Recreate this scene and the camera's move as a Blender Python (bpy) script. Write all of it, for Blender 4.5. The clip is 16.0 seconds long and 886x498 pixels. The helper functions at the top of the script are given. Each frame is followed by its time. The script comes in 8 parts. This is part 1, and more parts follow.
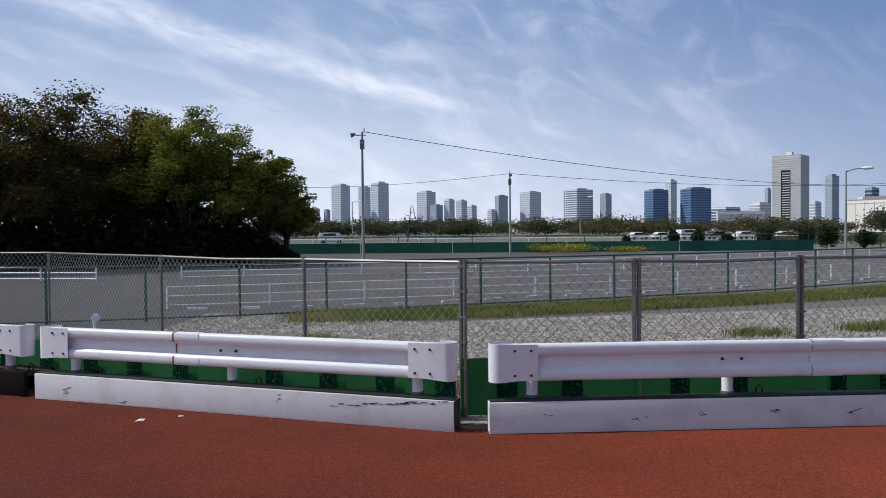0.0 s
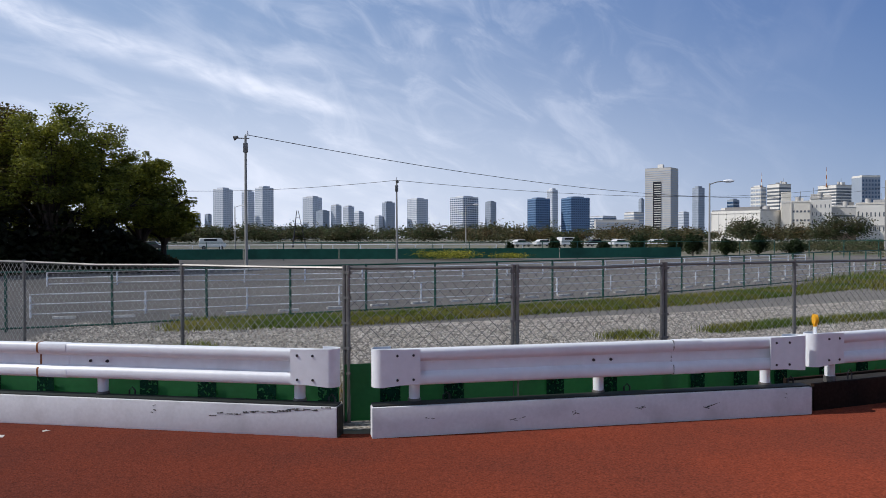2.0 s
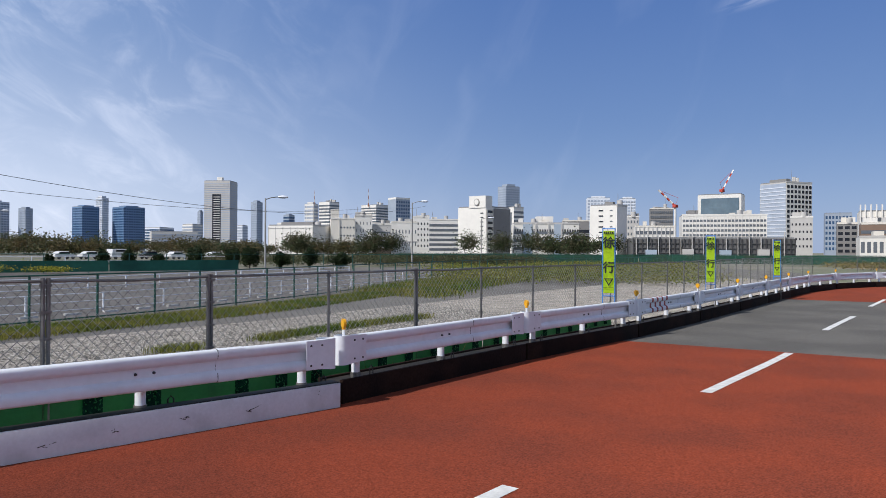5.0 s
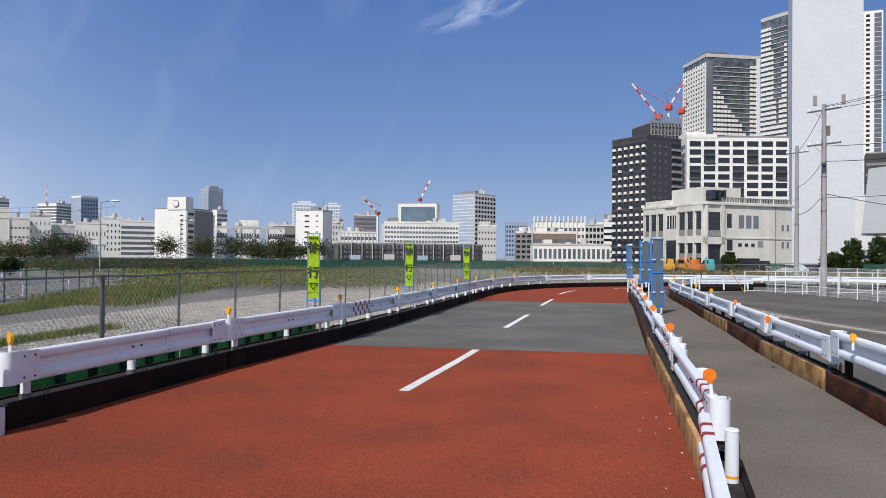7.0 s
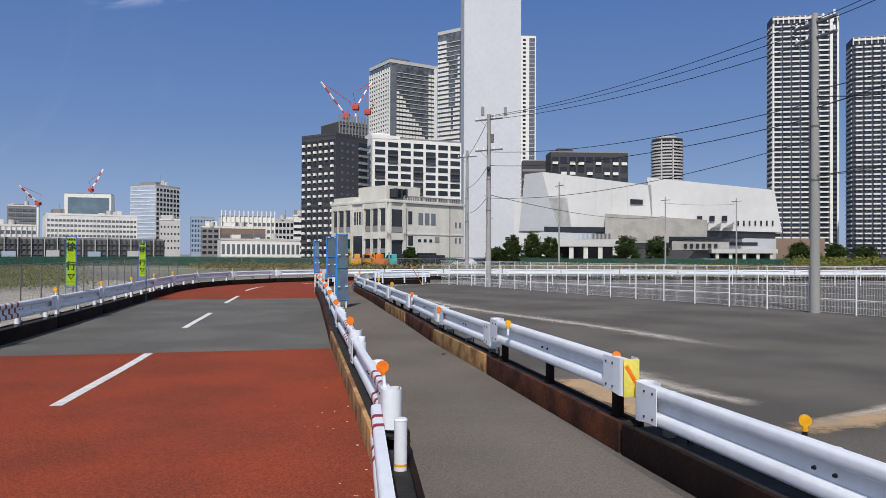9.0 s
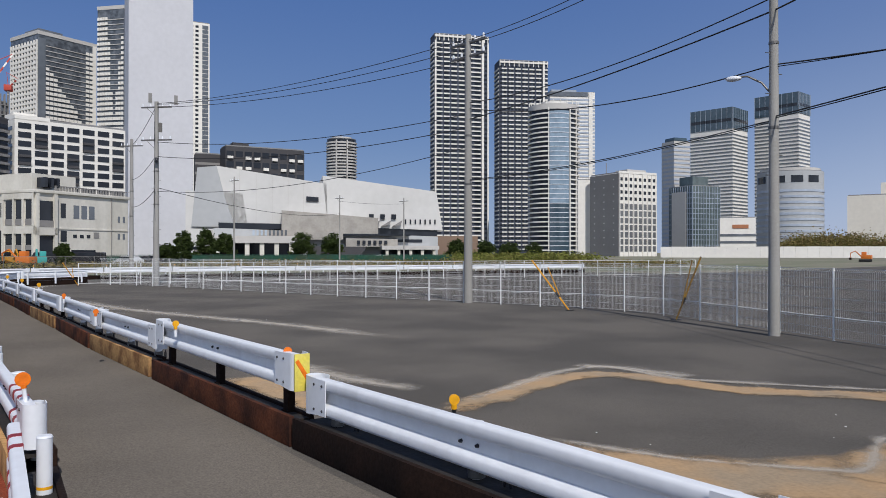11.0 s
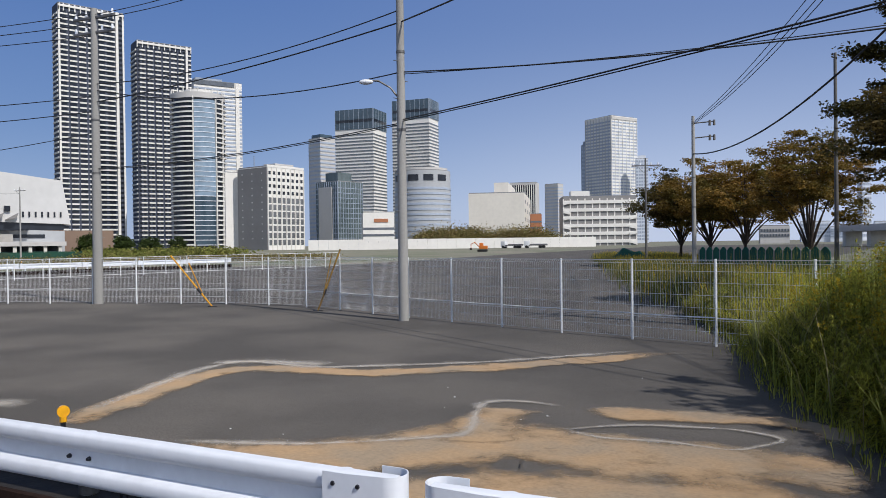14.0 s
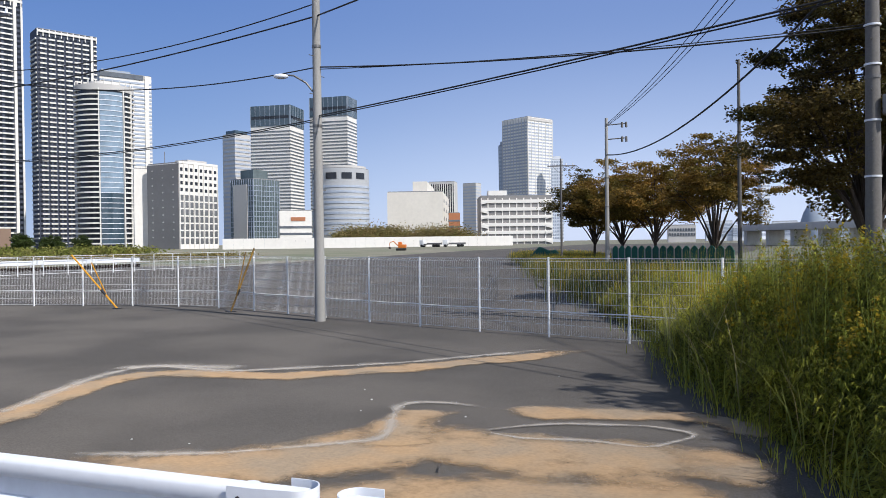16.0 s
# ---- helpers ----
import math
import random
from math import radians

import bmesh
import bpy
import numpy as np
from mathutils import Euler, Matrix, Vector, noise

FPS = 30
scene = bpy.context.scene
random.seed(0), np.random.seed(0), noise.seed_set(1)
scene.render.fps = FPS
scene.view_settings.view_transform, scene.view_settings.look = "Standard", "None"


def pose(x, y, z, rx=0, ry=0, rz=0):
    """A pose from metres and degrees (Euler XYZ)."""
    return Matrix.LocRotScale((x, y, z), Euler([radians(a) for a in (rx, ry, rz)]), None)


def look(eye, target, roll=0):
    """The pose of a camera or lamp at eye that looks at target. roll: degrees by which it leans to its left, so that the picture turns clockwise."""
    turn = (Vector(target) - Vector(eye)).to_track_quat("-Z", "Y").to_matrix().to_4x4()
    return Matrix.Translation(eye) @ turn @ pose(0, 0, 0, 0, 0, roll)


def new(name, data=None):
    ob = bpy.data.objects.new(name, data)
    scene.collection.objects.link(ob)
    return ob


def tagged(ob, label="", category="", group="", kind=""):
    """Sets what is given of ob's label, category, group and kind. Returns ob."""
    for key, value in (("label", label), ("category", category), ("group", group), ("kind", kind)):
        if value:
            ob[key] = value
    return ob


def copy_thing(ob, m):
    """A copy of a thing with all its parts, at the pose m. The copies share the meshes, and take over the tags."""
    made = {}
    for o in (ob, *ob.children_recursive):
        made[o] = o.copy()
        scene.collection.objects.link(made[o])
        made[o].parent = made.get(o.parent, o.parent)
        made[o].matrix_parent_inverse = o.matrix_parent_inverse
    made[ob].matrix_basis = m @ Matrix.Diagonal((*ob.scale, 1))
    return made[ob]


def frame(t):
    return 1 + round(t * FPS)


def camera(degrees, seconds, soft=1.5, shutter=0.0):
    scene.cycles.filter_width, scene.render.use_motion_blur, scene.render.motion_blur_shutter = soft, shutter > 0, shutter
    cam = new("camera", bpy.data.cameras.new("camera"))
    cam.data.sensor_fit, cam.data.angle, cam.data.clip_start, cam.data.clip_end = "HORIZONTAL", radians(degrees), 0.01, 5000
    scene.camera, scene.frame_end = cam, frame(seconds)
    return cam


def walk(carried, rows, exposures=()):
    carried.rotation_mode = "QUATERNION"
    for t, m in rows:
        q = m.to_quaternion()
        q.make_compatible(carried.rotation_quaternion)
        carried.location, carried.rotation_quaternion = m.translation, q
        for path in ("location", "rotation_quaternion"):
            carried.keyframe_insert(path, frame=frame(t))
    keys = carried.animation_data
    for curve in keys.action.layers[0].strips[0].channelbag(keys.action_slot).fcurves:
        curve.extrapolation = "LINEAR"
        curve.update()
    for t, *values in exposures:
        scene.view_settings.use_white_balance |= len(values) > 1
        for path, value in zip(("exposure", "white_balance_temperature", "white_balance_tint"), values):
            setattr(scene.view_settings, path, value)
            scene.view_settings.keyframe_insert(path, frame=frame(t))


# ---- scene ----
EXPO = [(0, -0.32, 6200, 11), (2, -0.32, 6200, 11), (4, -0.22, 6200, 11), (6.5, -0.12, 6200, 11), (8, -0.16, 6200, 11), (10, -0.38, 6200, 11), (12.5, -0.42, 6200, 11), (14.5, -0.1, 6200, 11), (16, 0.12, 6200, 11)]
cam = camera(61.18, 16.0, soft=0.75)
EYE = 1.84  # height of the lens over the road
# seconds, east, north, pitch, roll, bearing
ROWS = (
    (0, -0.102, 0.400, -1.31, -0.53, 0.00),
    (0.5, -0.101, 0.390, -1.23, -0.51, 0.52),
    (1, -0.092, 0.374, -1.13, -0.44, 2.11),
    (1.5, -0.077, 0.358, -1.01, -0.36, 4.73),
    (2, -0.074, 0.307, -0.87, -0.16, 8.62),
    (2.5, -0.056, 0.250, -0.77, -0.23, 13.70),
    (3, -0.032, 0.184, -0.71, -0.21, 19.16),
    (3.5, -0.039, 0.127, -0.60, -0.09, 24.80),
    (4, -0.046, 0.062, -0.41, -0.03, 30.36),
    (4.2, -0.058, 0.033, -0.32, 0.05, 32.58),
    (6.3, -0.065, -0.016, 0.67, 0.59, 55.78),
    (6.5, -0.051, 0.001, 0.67, 0.64, 58.03),
    (7, -0.014, 0.011, 0.68, 0.52, 63.60),
    (7.5, 0.037, -0.005, 0.68, 0.43, 69.10),
    (8, 0.041, -0.020, 0.67, 0.42, 74.90),
    (8.5, 0.093, -0.039, 0.62, 0.31, 80.90),
    (9, 0.219, -0.062, 0.48, 0.23, 86.97),
    (9.5, 0.326, -0.099, 0.31, 0.20, 93.04),
    (10, 0.355, -0.125, 0.25, 0.17, 99.22),
    (10.2, 0.342, -0.132, 0.24, 0.16, 101.67),
    (12.3, -0.072, -0.064, 0.26, -0.39, 125.13),
    (12.5, -0.075, -0.072, 0.22, -0.45, 126.89),
    (13, -0.072, -0.101, 0.07, -0.68, 130.90),
    (13.5, -0.026, -0.159, -0.17, -0.80, 134.49),
    (14, 0.047, -0.229, -0.37, -0.74, 137.65),
    (14.5, 0.112, -0.323, -0.50, -0.70, 140.25),
    (15, 0.111, -0.332, -0.52, -0.79, 142.18),
    (15.5, 0.129, -0.356, -0.52, -0.77, 143.38),
    (16, 0.141, -0.371, -0.54, -0.74, 143.85),
)
walk(cam, [(t, pose(x, y, EYE, 90 + p, 0, -b) @ pose(0, 0, 0, 0, 0, r)) for t, x, y, p, r, b in ROWS], EXPO)

# ---------------------------------------------------------------- light
SUN_BEARING, SUN_HEIGHT = 273.0, 46.0
world = bpy.data.worlds.new("world")
scene.world = world
world.use_nodes = True
wn, wl = world.node_tree.nodes, world.node_tree.links
wn.clear()
w_out = wn.new("ShaderNodeOutputWorld")
w_bg = wn.new("ShaderNodeBackground")
w_bg.inputs["Strength"].default_value = 0.072
sky = wn.new("ShaderNodeTexSky")
sky.sky_type, sky.sun_disc = "NISHITA", False
sky.sun_elevation, sky.sun_rotation = radians(SUN_HEIGHT), radians(SUN_BEARING)
sky.air_density, sky.dust_density, sky.ozone_density = 1.0, 0.25, 2.0
w_co = wn.new("ShaderNodeTexCoord")
w_sep = wn.new("ShaderNodeSeparateXYZ")
wl.new(w_co.outputs["Generated"], w_sep.inputs[0])


def w_math(op, a, b=None):
    n = wn.new("ShaderNodeMath")
    n.operation = op
    for k, v in enumerate((a, b)):
        if v is None:
            continue
        if isinstance(v, (int, float)):
            n.inputs[k].default_value = v
        else:
            wl.new(v, n.inputs[k])
    return n.outputs[0]


# thin cirrus, in degrees of bearing and height: one long streak in the north-west, wisps and a haze that thins to the east
w_az = w_math("MULTIPLY", w_math("ARCTAN2", w_sep.outputs["X"], w_sep.outputs["Y"]), 57.3)
w_el = w_math("MULTIPLY", w_math("ARCSINE", w_sep.outputs["Z"]), 57.3)
w_vec = wn.new("ShaderNodeCombineXYZ")
wl.new(w_az, w_vec.inputs[0])
wl.new(w_el, w_vec.inputs[1])


def w_noise(rot, sx, sy, detail, rough, shift, warp=0.7):
    m = wn.new("ShaderNodeMapping")
    m.vector_type = "TEXTURE"
    m.inputs["Rotation"].default_value = (0, 0, radians(rot))
    m.inputs["Scale"].default_value = (sx, sy, 1)
    m.inputs["Location"].default_value = (shift, shift * 0.7, 0)
    wl.new(w_vec.outputs[0], m.inputs[0])
    n = wn.new("ShaderNodeTexNoise")
    n.inputs["Scale"].default_value = 1.0
    n.inputs["Detail"].default_value = detail
    n.inputs["Roughness"].default_value = rough
    n.inputs["Distortion"].default_value = warp
    wl.new(m.outputs[0], n.inputs["Vector"])
    return n.outputs["Fac"]


def w_ramp(fac, lo, hi):
    r = wn.new("ShaderNodeMapRange")
    r.interpolation_type = "SMOOTHSTEP"
    r.inputs["From Min"].default_value, r.inputs["From Max"].default_value = lo, hi
    wl.new(fac, r.inputs["Value"])
    return r.outputs["Result"]


w_bend = w_math("MULTIPLY", w_math("SUBTRACT", w_noise(0, 12, 6, 3, 0.5, 4.0), 0.5), 1.2)
w_off = w_math("ABSOLUTE", w_math("ADD", w_bend, w_math("SUBTRACT", w_el, w_math("SUBTRACT", 9.8, w_math("MULTIPLY", w_az, 0.24)))))
w_wide = w_math("MAXIMUM", w_math("ADD", w_math("MULTIPLY", w_az, -0.035), 0.55), 0.28)
w_main = w_math("MULTIPLY", w_ramp(w_math("MULTIPLY", w_math("DIVIDE", w_off, w_wide), -1.0), -1.6, 0.0), w_ramp(w_math("MULTIPLY", w_az, -1.0), -6.0, 4.0))
w_fine = w_ramp(w_noise(-12, 3.4, 1.2, 5, 0.55, 8.0, 0.5), 0.28, 0.70)
w_main = w_math("MULTIPLY", w_main, w_math("ADD", w_math("MULTIPLY", w_fine, 0.6), 0.4))
w_wisp = w_math("MULTIPLY", w_ramp(w_noise(-15, 9.0, 2.6, 6, 0.55, 2.3, 0.5), 0.44, 0.70), w_ramp(w_math("MULTIPLY", w_az, -1.0), -22, 2))
w_feather = w_math("MULTIPLY", w_ramp(w_noise(-30, 6.5, 3.2, 7, 0.6, 6.1, 0.9), 0.44, 0.74), w_math("MULTIPLY", w_ramp(w_math("MULTIPLY", w_az, -1.0), -40, -14), w_ramp(w_az, -18, 2)))
w_faint = w_math("MULTIPLY", w_ramp(w_noise(65, 10.0, 4.0, 5, 0.5, 1.2, 0.6), 0.50, 0.85), w_ramp(w_math("MULTIPLY", w_az, -1.0), -76, -56))
w_north = w_ramp(w_math("MULTIPLY", w_az, -1.0), -52, 16)
w_puff = w_math("ADD", w_math("POWER", w_math("DIVIDE", w_math("SUBTRACT", w_az, 67.0), 5.5), 2.0),
                w_math("POWER", w_math("DIVIDE", w_math("SUBTRACT", w_el, w_math("ADD", 17.1, w_math("MULTIPLY", w_math("SUBTRACT", w_az, 61.7), 0.29))), 1.1), 2.0))
w_puff = w_math("MULTIPLY", w_ramp(w_math("MULTIPLY", w_puff, -1.0), -1.3, 0.0), w_ramp(w_noise(16, 3.6, 0.9, 5, 0.55, 5.0, 0.6), 0.36, 0.66))
w_south = w_ramp(w_az, 112, 160)
w_haze = w_ramp(w_math("MULTIPLY", w_el, -1.0), -10.0, 0.5)
w_low = w_ramp(w_math("MULTIPLY", w_el, -1.0), -17.0, -1.0)
w_cov = w_math("ADD", w_math("MULTIPLY", w_main, 0.64), w_math("ADD", w_math("MULTIPLY", w_wisp, 0.20), w_math("ADD", w_math("MULTIPLY", w_feather, 0.24), w_math("MULTIPLY", w_faint, 0.06))))
w_cov = w_math("ADD", w_cov, w_math("MULTIPLY", w_north, w_math("ADD", w_math("MULTIPLY", w_low, 0.52), 0.07)))
w_cov = w_math("ADD", w_cov, w_math("MULTIPLY", w_puff, 0.28))
w_cov = w_math("ADD", w_cov, w_math("MULTIPLY", w_south, w_math("ADD", w_math("MULTIPLY", w_low, 0.22), 0.07)))
w_cov = w_math("MINIMUM", w_math("ADD", w_cov, w_math("ADD", w_math("MULTIPLY", w_haze, 0.10), 0.02)), 0.93)
def w_blend(fac, a, b):
    n = wn.new("ShaderNodeMix")
    n.data_type = "RGBA"
    for v, k in ((fac, "Factor"), (a, "A"), (b, "B")):
        if isinstance(v, (tuple, float, int)):
            n.inputs[k].default_value = v
        else:
            wl.new(v, n.inputs[k])
    return n.outputs["Result"]


# the clear sky keeps its azure down to the horizon, away from the sun
w_azure = w_blend(w_ramp(w_el, 0.0, 24.0), (2.8, 4.7, 9.0, 1), (0.90, 2.5, 7.4, 1))
w_bright = w_blend(w_ramp(w_el, 0.0, 22.0), (7.4, 9.4, 12.8, 1), (4.3, 6.8, 11.4, 1))
w_azure = w_blend(w_north, w_azure, w_bright)
w_clear = w_blend(w_math("MULTIPLY", w_ramp(w_math("MULTIPLY", w_el, -1.0), -48.0, -26.0), 0.72), sky.outputs[0], w_azure)
w_mix = wn.new("ShaderNodeMix")
w_mix.data_type = "RGBA"
wl.new(w_cov, w_mix.inputs["Factor"])
wl.new(w_clear, w_mix.inputs["A"])
w_mix.inputs["B"].default_value = (15.6, 16.1, 17.8, 1)
wl.new(w_mix.outputs["Result"], w_bg.inputs["Color"])
wl.new(w_bg.outputs[0], w_out.inputs[0])

sun = new("sun", bpy.data.lights.new("sun", "SUN"))
sun.data.energy, sun.data.angle, sun.data.color = 4.3, radians(0.53), (1.0, 0.94, 0.85)
SUN_WAY = Vector((math.sin(radians(SUN_BEARING)) * math.cos(radians(SUN_HEIGHT)),
                  math.cos(radians(SUN_BEARING)) * math.cos(radians(SUN_HEIGHT)), math.sin(radians(SUN_HEIGHT))))
sun.matrix_world = look(SUN_WAY * 100, (0, 0, 0))


# ---------------------------------------------------------------- materials
def material(name, base, second=None, rough=0.7, metal=0.0, scale=1.2, fine=25.0, amount=0.5, grain=0.12, bump=0.15,
             rand=0.0, island=0.0, gloss=0.5, matt=0.0, lo=0.4, hi=0.62, streak=1.0, glow=None):
    """Two-scale noise between two colours, with grain, relief and a change from piece to piece."""
    m = bpy.data.materials.new(name)
    m.use_nodes = True
    n, l = m.node_tree.nodes, m.node_tree.links
    bsdf = n["Principled BSDF"]
    bsdf.inputs["Roughness"].default_value, bsdf.inputs["Metallic"].default_value = rough, metal
    bsdf.inputs["Specular IOR Level"].default_value = gloss
    bsdf.inputs["Diffuse Roughness"].default_value = matt
    geo = n.new("ShaderNodeNewGeometry")
    second = second or tuple(c * 0.78 for c in base)
    mp = n.new("ShaderNodeMapping")
    mp.inputs["Scale"].default_value = (1, 1, streak)
    l.new(geo.outputs["Position"], mp.inputs[0])
    big = n.new("ShaderNodeTexNoise")
    big.inputs["Scale"].default_value, big.inputs["Detail"].default_value = scale, 6
    l.new(mp.outputs[0], big.inputs["Vector"])
    ramp = n.new("ShaderNodeMapRange")
    ramp.inputs["From Min"].default_value, ramp.inputs["From Max"].default_value = lo, hi
    ramp.inputs["To Max"].default_value = amount
    l.new(big.outputs["Fac"], ramp.inputs["Value"])
    mix = n.new("ShaderNodeMix")
    mix.data_type = "RGBA"
    mix.inputs["A"].default_value, mix.inputs["B"].default_value = (*base, 1), (*second, 1)
    l.new(ramp.outputs[0], mix.inputs["Factor"])
    small = n.new("ShaderNodeTexNoise")
    small.inputs["Scale"].default_value, small.inputs["Detail"].default_value = fine, 3
    l.new(geo.outputs["Position"], small.inputs["Vector"])
    val = n.new("ShaderNodeMapRange")
    val.inputs["From Min"].default_value, val.inputs["From Max"].default_value = 0.25, 0.75
    val.inputs["To Min"].default_value, val.inputs["To Max"].default_value = 1 - grain, 1 + grain
    l.new(small.outputs["Fac"], val.inputs["Value"])
    fac = val.outputs[0]
    for width, source in ((rand, "object"), (island, "island")):
        if width:
            r = n.new("ShaderNodeMapRange")
            r.inputs["To Min"].default_value, r.inputs["To Max"].default_value = 1 - width, 1 + width
            if source == "object":
                l.new(n.new("ShaderNodeObjectInfo").outputs["Random"], r.inputs["Value"])
            else:
                l.new(geo.outputs["Random Per Island"], r.inputs["Value"])
            k = n.new("ShaderNodeMath")
            k.operation = "MULTIPLY"
            l.new(fac, k.inputs[0])
            l.new(r.outputs[0], k.inputs[1])
            fac = k.outputs[0]
    mul = n.new("ShaderNodeVectorMath")
    mul.operation = "SCALE"
    l.new(mix.outputs["Result"], mul.inputs[0])
    l.new(fac, mul.inputs["Scale"])
    l.new(mul.outputs[0], bsdf.inputs["Base Color"])
    if bump:
        b = n.new("ShaderNodeBump")
        b.inputs["Strength"].default_value, b.inputs["Distance"].default_value = bump, 0.02
        l.new(small.outputs["Fac"], b.inputs["Height"])
        l.new(b.outputs[0], bsdf.inputs["Normal"])
    return m


def leaf_material(name, base, second, island=0.45, thin=0.42):
    m = material(name, base, second, rough=0.6, scale=0.5, fine=4, amount=1.0, grain=0.1, bump=0, island=island, gloss=0.3)
    n, l = m.node_tree.nodes, m.node_tree.links
    bsdf = n["Principled BSDF"]
    tr = n.new("ShaderNodeBsdfTranslucent")
    mx = n.new("ShaderNodeMixShader")
    mx.inputs[0].default_value = thin
    l.new(bsdf.inputs["Base Color"].links[0].from_socket, tr.inputs["Color"])
    l.new(bsdf.outputs[0], mx.inputs[1])
    l.new(tr.outputs[0], mx.inputs[2])
    l.new(mx.outputs[0], n["Material Output"].inputs["Surface"])
    return m


M_GROUND = material("dry_earth", (0.20, 0.18, 0.14), (0.10, 0.12, 0.06), 0.95, scale=0.08, fine=3, amount=0.8, grain=0.25, bump=0.3, matt=1.0)
M_YARD = material("old_asphalt", (0.130, 0.123, 0.113), (0.170, 0.159, 0.144), 0.93, scale=0.25, fine=30, amount=0.7, grain=0.25, bump=0.4, gloss=0.2, matt=1.0)
M_GRAVEL = material("gravel", (0.38, 0.345, 0.30), (0.23, 0.21, 0.18), 0.95, scale=1.6, fine=22, amount=0.8, grain=0.9, bump=1.0, gloss=0.2, matt=1.0)
M_LOT = material("lot_asphalt", (0.072, 0.066, 0.060), (0.112, 0.101, 0.090), 0.9, scale=0.35, fine=55, amount=0.85, grain=0.3, bump=0.35, gloss=0.2, matt=1.0)
M_RED = material("red_asphalt", (0.215, 0.046, 0.022), (0.135, 0.037, 0.023), 0.95, scale=0.7, fine=60, amount=0.55, grain=0.45, bump=0.7, gloss=0.12, matt=1.0)
M_GREY = material("grey_asphalt", (0.088, 0.084, 0.078), (0.132, 0.125, 0.115), 0.9, scale=0.5, fine=60, amount=0.6, grain=0.3, bump=0.45, gloss=0.2, matt=1.0)
M_WALK = material("walkway_asphalt", (0.105, 0.092, 0.079), (0.145, 0.127, 0.108), 0.9, scale=0.45, fine=60, amount=0.6, grain=0.3, bump=0.45, gloss=0.2, matt=1.0)
M_LINE = material("road_paint", (0.78, 0.78, 0.75), (0.5, 0.49, 0.47), 0.75, scale=6, fine=40, amount=0.5, grain=0.08, bump=0.2)
M_SAND = material("washed_sand", (0.38, 0.255, 0.142), (0.29, 0.225, 0.155), 0.95, scale=1.3, fine=30, amount=0.9, grain=0.15, bump=0.2, matt=1.0)
M_SILT = material("pale_silt", (0.58, 0.53, 0.47), (0.38, 0.35, 0.31), 0.95, scale=2.2, fine=40, amount=0.9, grain=0.15, bump=0.15, matt=1.0)


def thin_film(m, scale, lo, hi, most, depth=1.1):
    """Lets the ground show through where a deposit thins out."""
    n, l = m.node_tree.nodes, m.node_tree.links
    at = n.new("ShaderNodeAttribute")
    at.attribute_name = "cover"
    no = n.new("ShaderNodeTexNoise")
    no.inputs["Scale"].default_value, no.inputs["Detail"].default_value, no.inputs["Roughness"].default_value = scale, 7, 0.65
    l.new(n.new("ShaderNodeNewGeometry").outputs["Position"], no.inputs["Vector"])
    ad = n.new("ShaderNodeMath")
    ad.operation = "MULTIPLY_ADD"
    l.new(no.outputs["Fac"], ad.inputs[0])
    ad.inputs[1].default_value = depth
    l.new(at.outputs["Fac"], ad.inputs[2])
    mr = n.new("ShaderNodeMapRange")
    mr.interpolation_type = "SMOOTHSTEP"
    mr.inputs["From Min"].default_value, mr.inputs["From Max"].default_value = lo, hi
    mr.inputs["To Max"].default_value = most
    l.new(ad.outputs[0], mr.inputs["Value"])
    tr, mx = n.new("ShaderNodeBsdfTransparent"), n.new("ShaderNodeMixShader")
    l.new(mr.outputs[0], mx.inputs[0])
    l.new(tr.outputs[0], mx.inputs[1])
    l.new(n["Principled BSDF"].outputs[0], mx.inputs[2])
    l.new(mx.outputs[0], n["Material Output"].inputs["Surface"])


thin_film(M_SAND, 1.6, 0.84, 1.24, 0.92)
thin_film(M_SILT, 2.2, 1.0, 1.8, 0.62, 1.6)
M_WHITE = material("white_rail_paint", (0.82, 0.84, 0.88), (0.62, 0.63, 0.66), 0.42, scale=2.2, fine=12, amount=0.45, grain=0.04, bump=0.03, lo=0.52, hi=0.75, streak=0.35)
M_CONC_W = material("white_painted_concrete", (0.72, 0.735, 0.76), (0.42, 0.42, 0.42), 0.8, scale=2.4, fine=30, amount=0.55, grain=0.05, bump=0.04, lo=0.5, hi=0.75)
M_STEEL = material("dark_brown_steel", (0.012, 0.008, 0.007), (0.034, 0.017, 0.011), 0.85, scale=1.5, fine=30, amount=0.6, grain=0.3, bump=0.25, gloss=0.12)
M_RUST = material("rusted_steel", (0.105, 0.036, 0.018), (0.032, 0.014, 0.010), 0.85, scale=2.4, fine=30, amount=0.95, grain=0.3, bump=0.3, rand=0.3, gloss=0.15)
M_PLANK = material("weathered_ochre_board", (0.44, 0.26, 0.11), (0.20, 0.10, 0.045), 0.85, scale=2.6, fine=22, amount=1.0, grain=0.25, bump=0.3, rand=0.25, gloss=0.15)
M_GALV = material("galvanised_steel", (0.22, 0.21, 0.20), (0.14, 0.135, 0.13), 0.5, 0.55, scale=3, fine=40, amount=0.6, grain=0.1, bump=0.05)
M_WIRE = material("fence_wire", (0.34, 0.34, 0.33), (0.22, 0.21, 0.20), 0.5, 0.4, scale=3, amount=0.6, bump=0)
M_GREENBOARD = material("green_sheeting", (0.055, 0.27, 0.09), (0.04, 0.19, 0.065), 0.55, scale=1.5, fine=20, amount=0.6, grain=0.08, bump=0.1)
M_GREENDARK = material("dark_green_print", (0.003, 0.022, 0.016), (0.008, 0.05, 0.028), 0.95, scale=9, fine=30, amount=0.5, grain=0.3, bump=0.05, gloss=0.05)


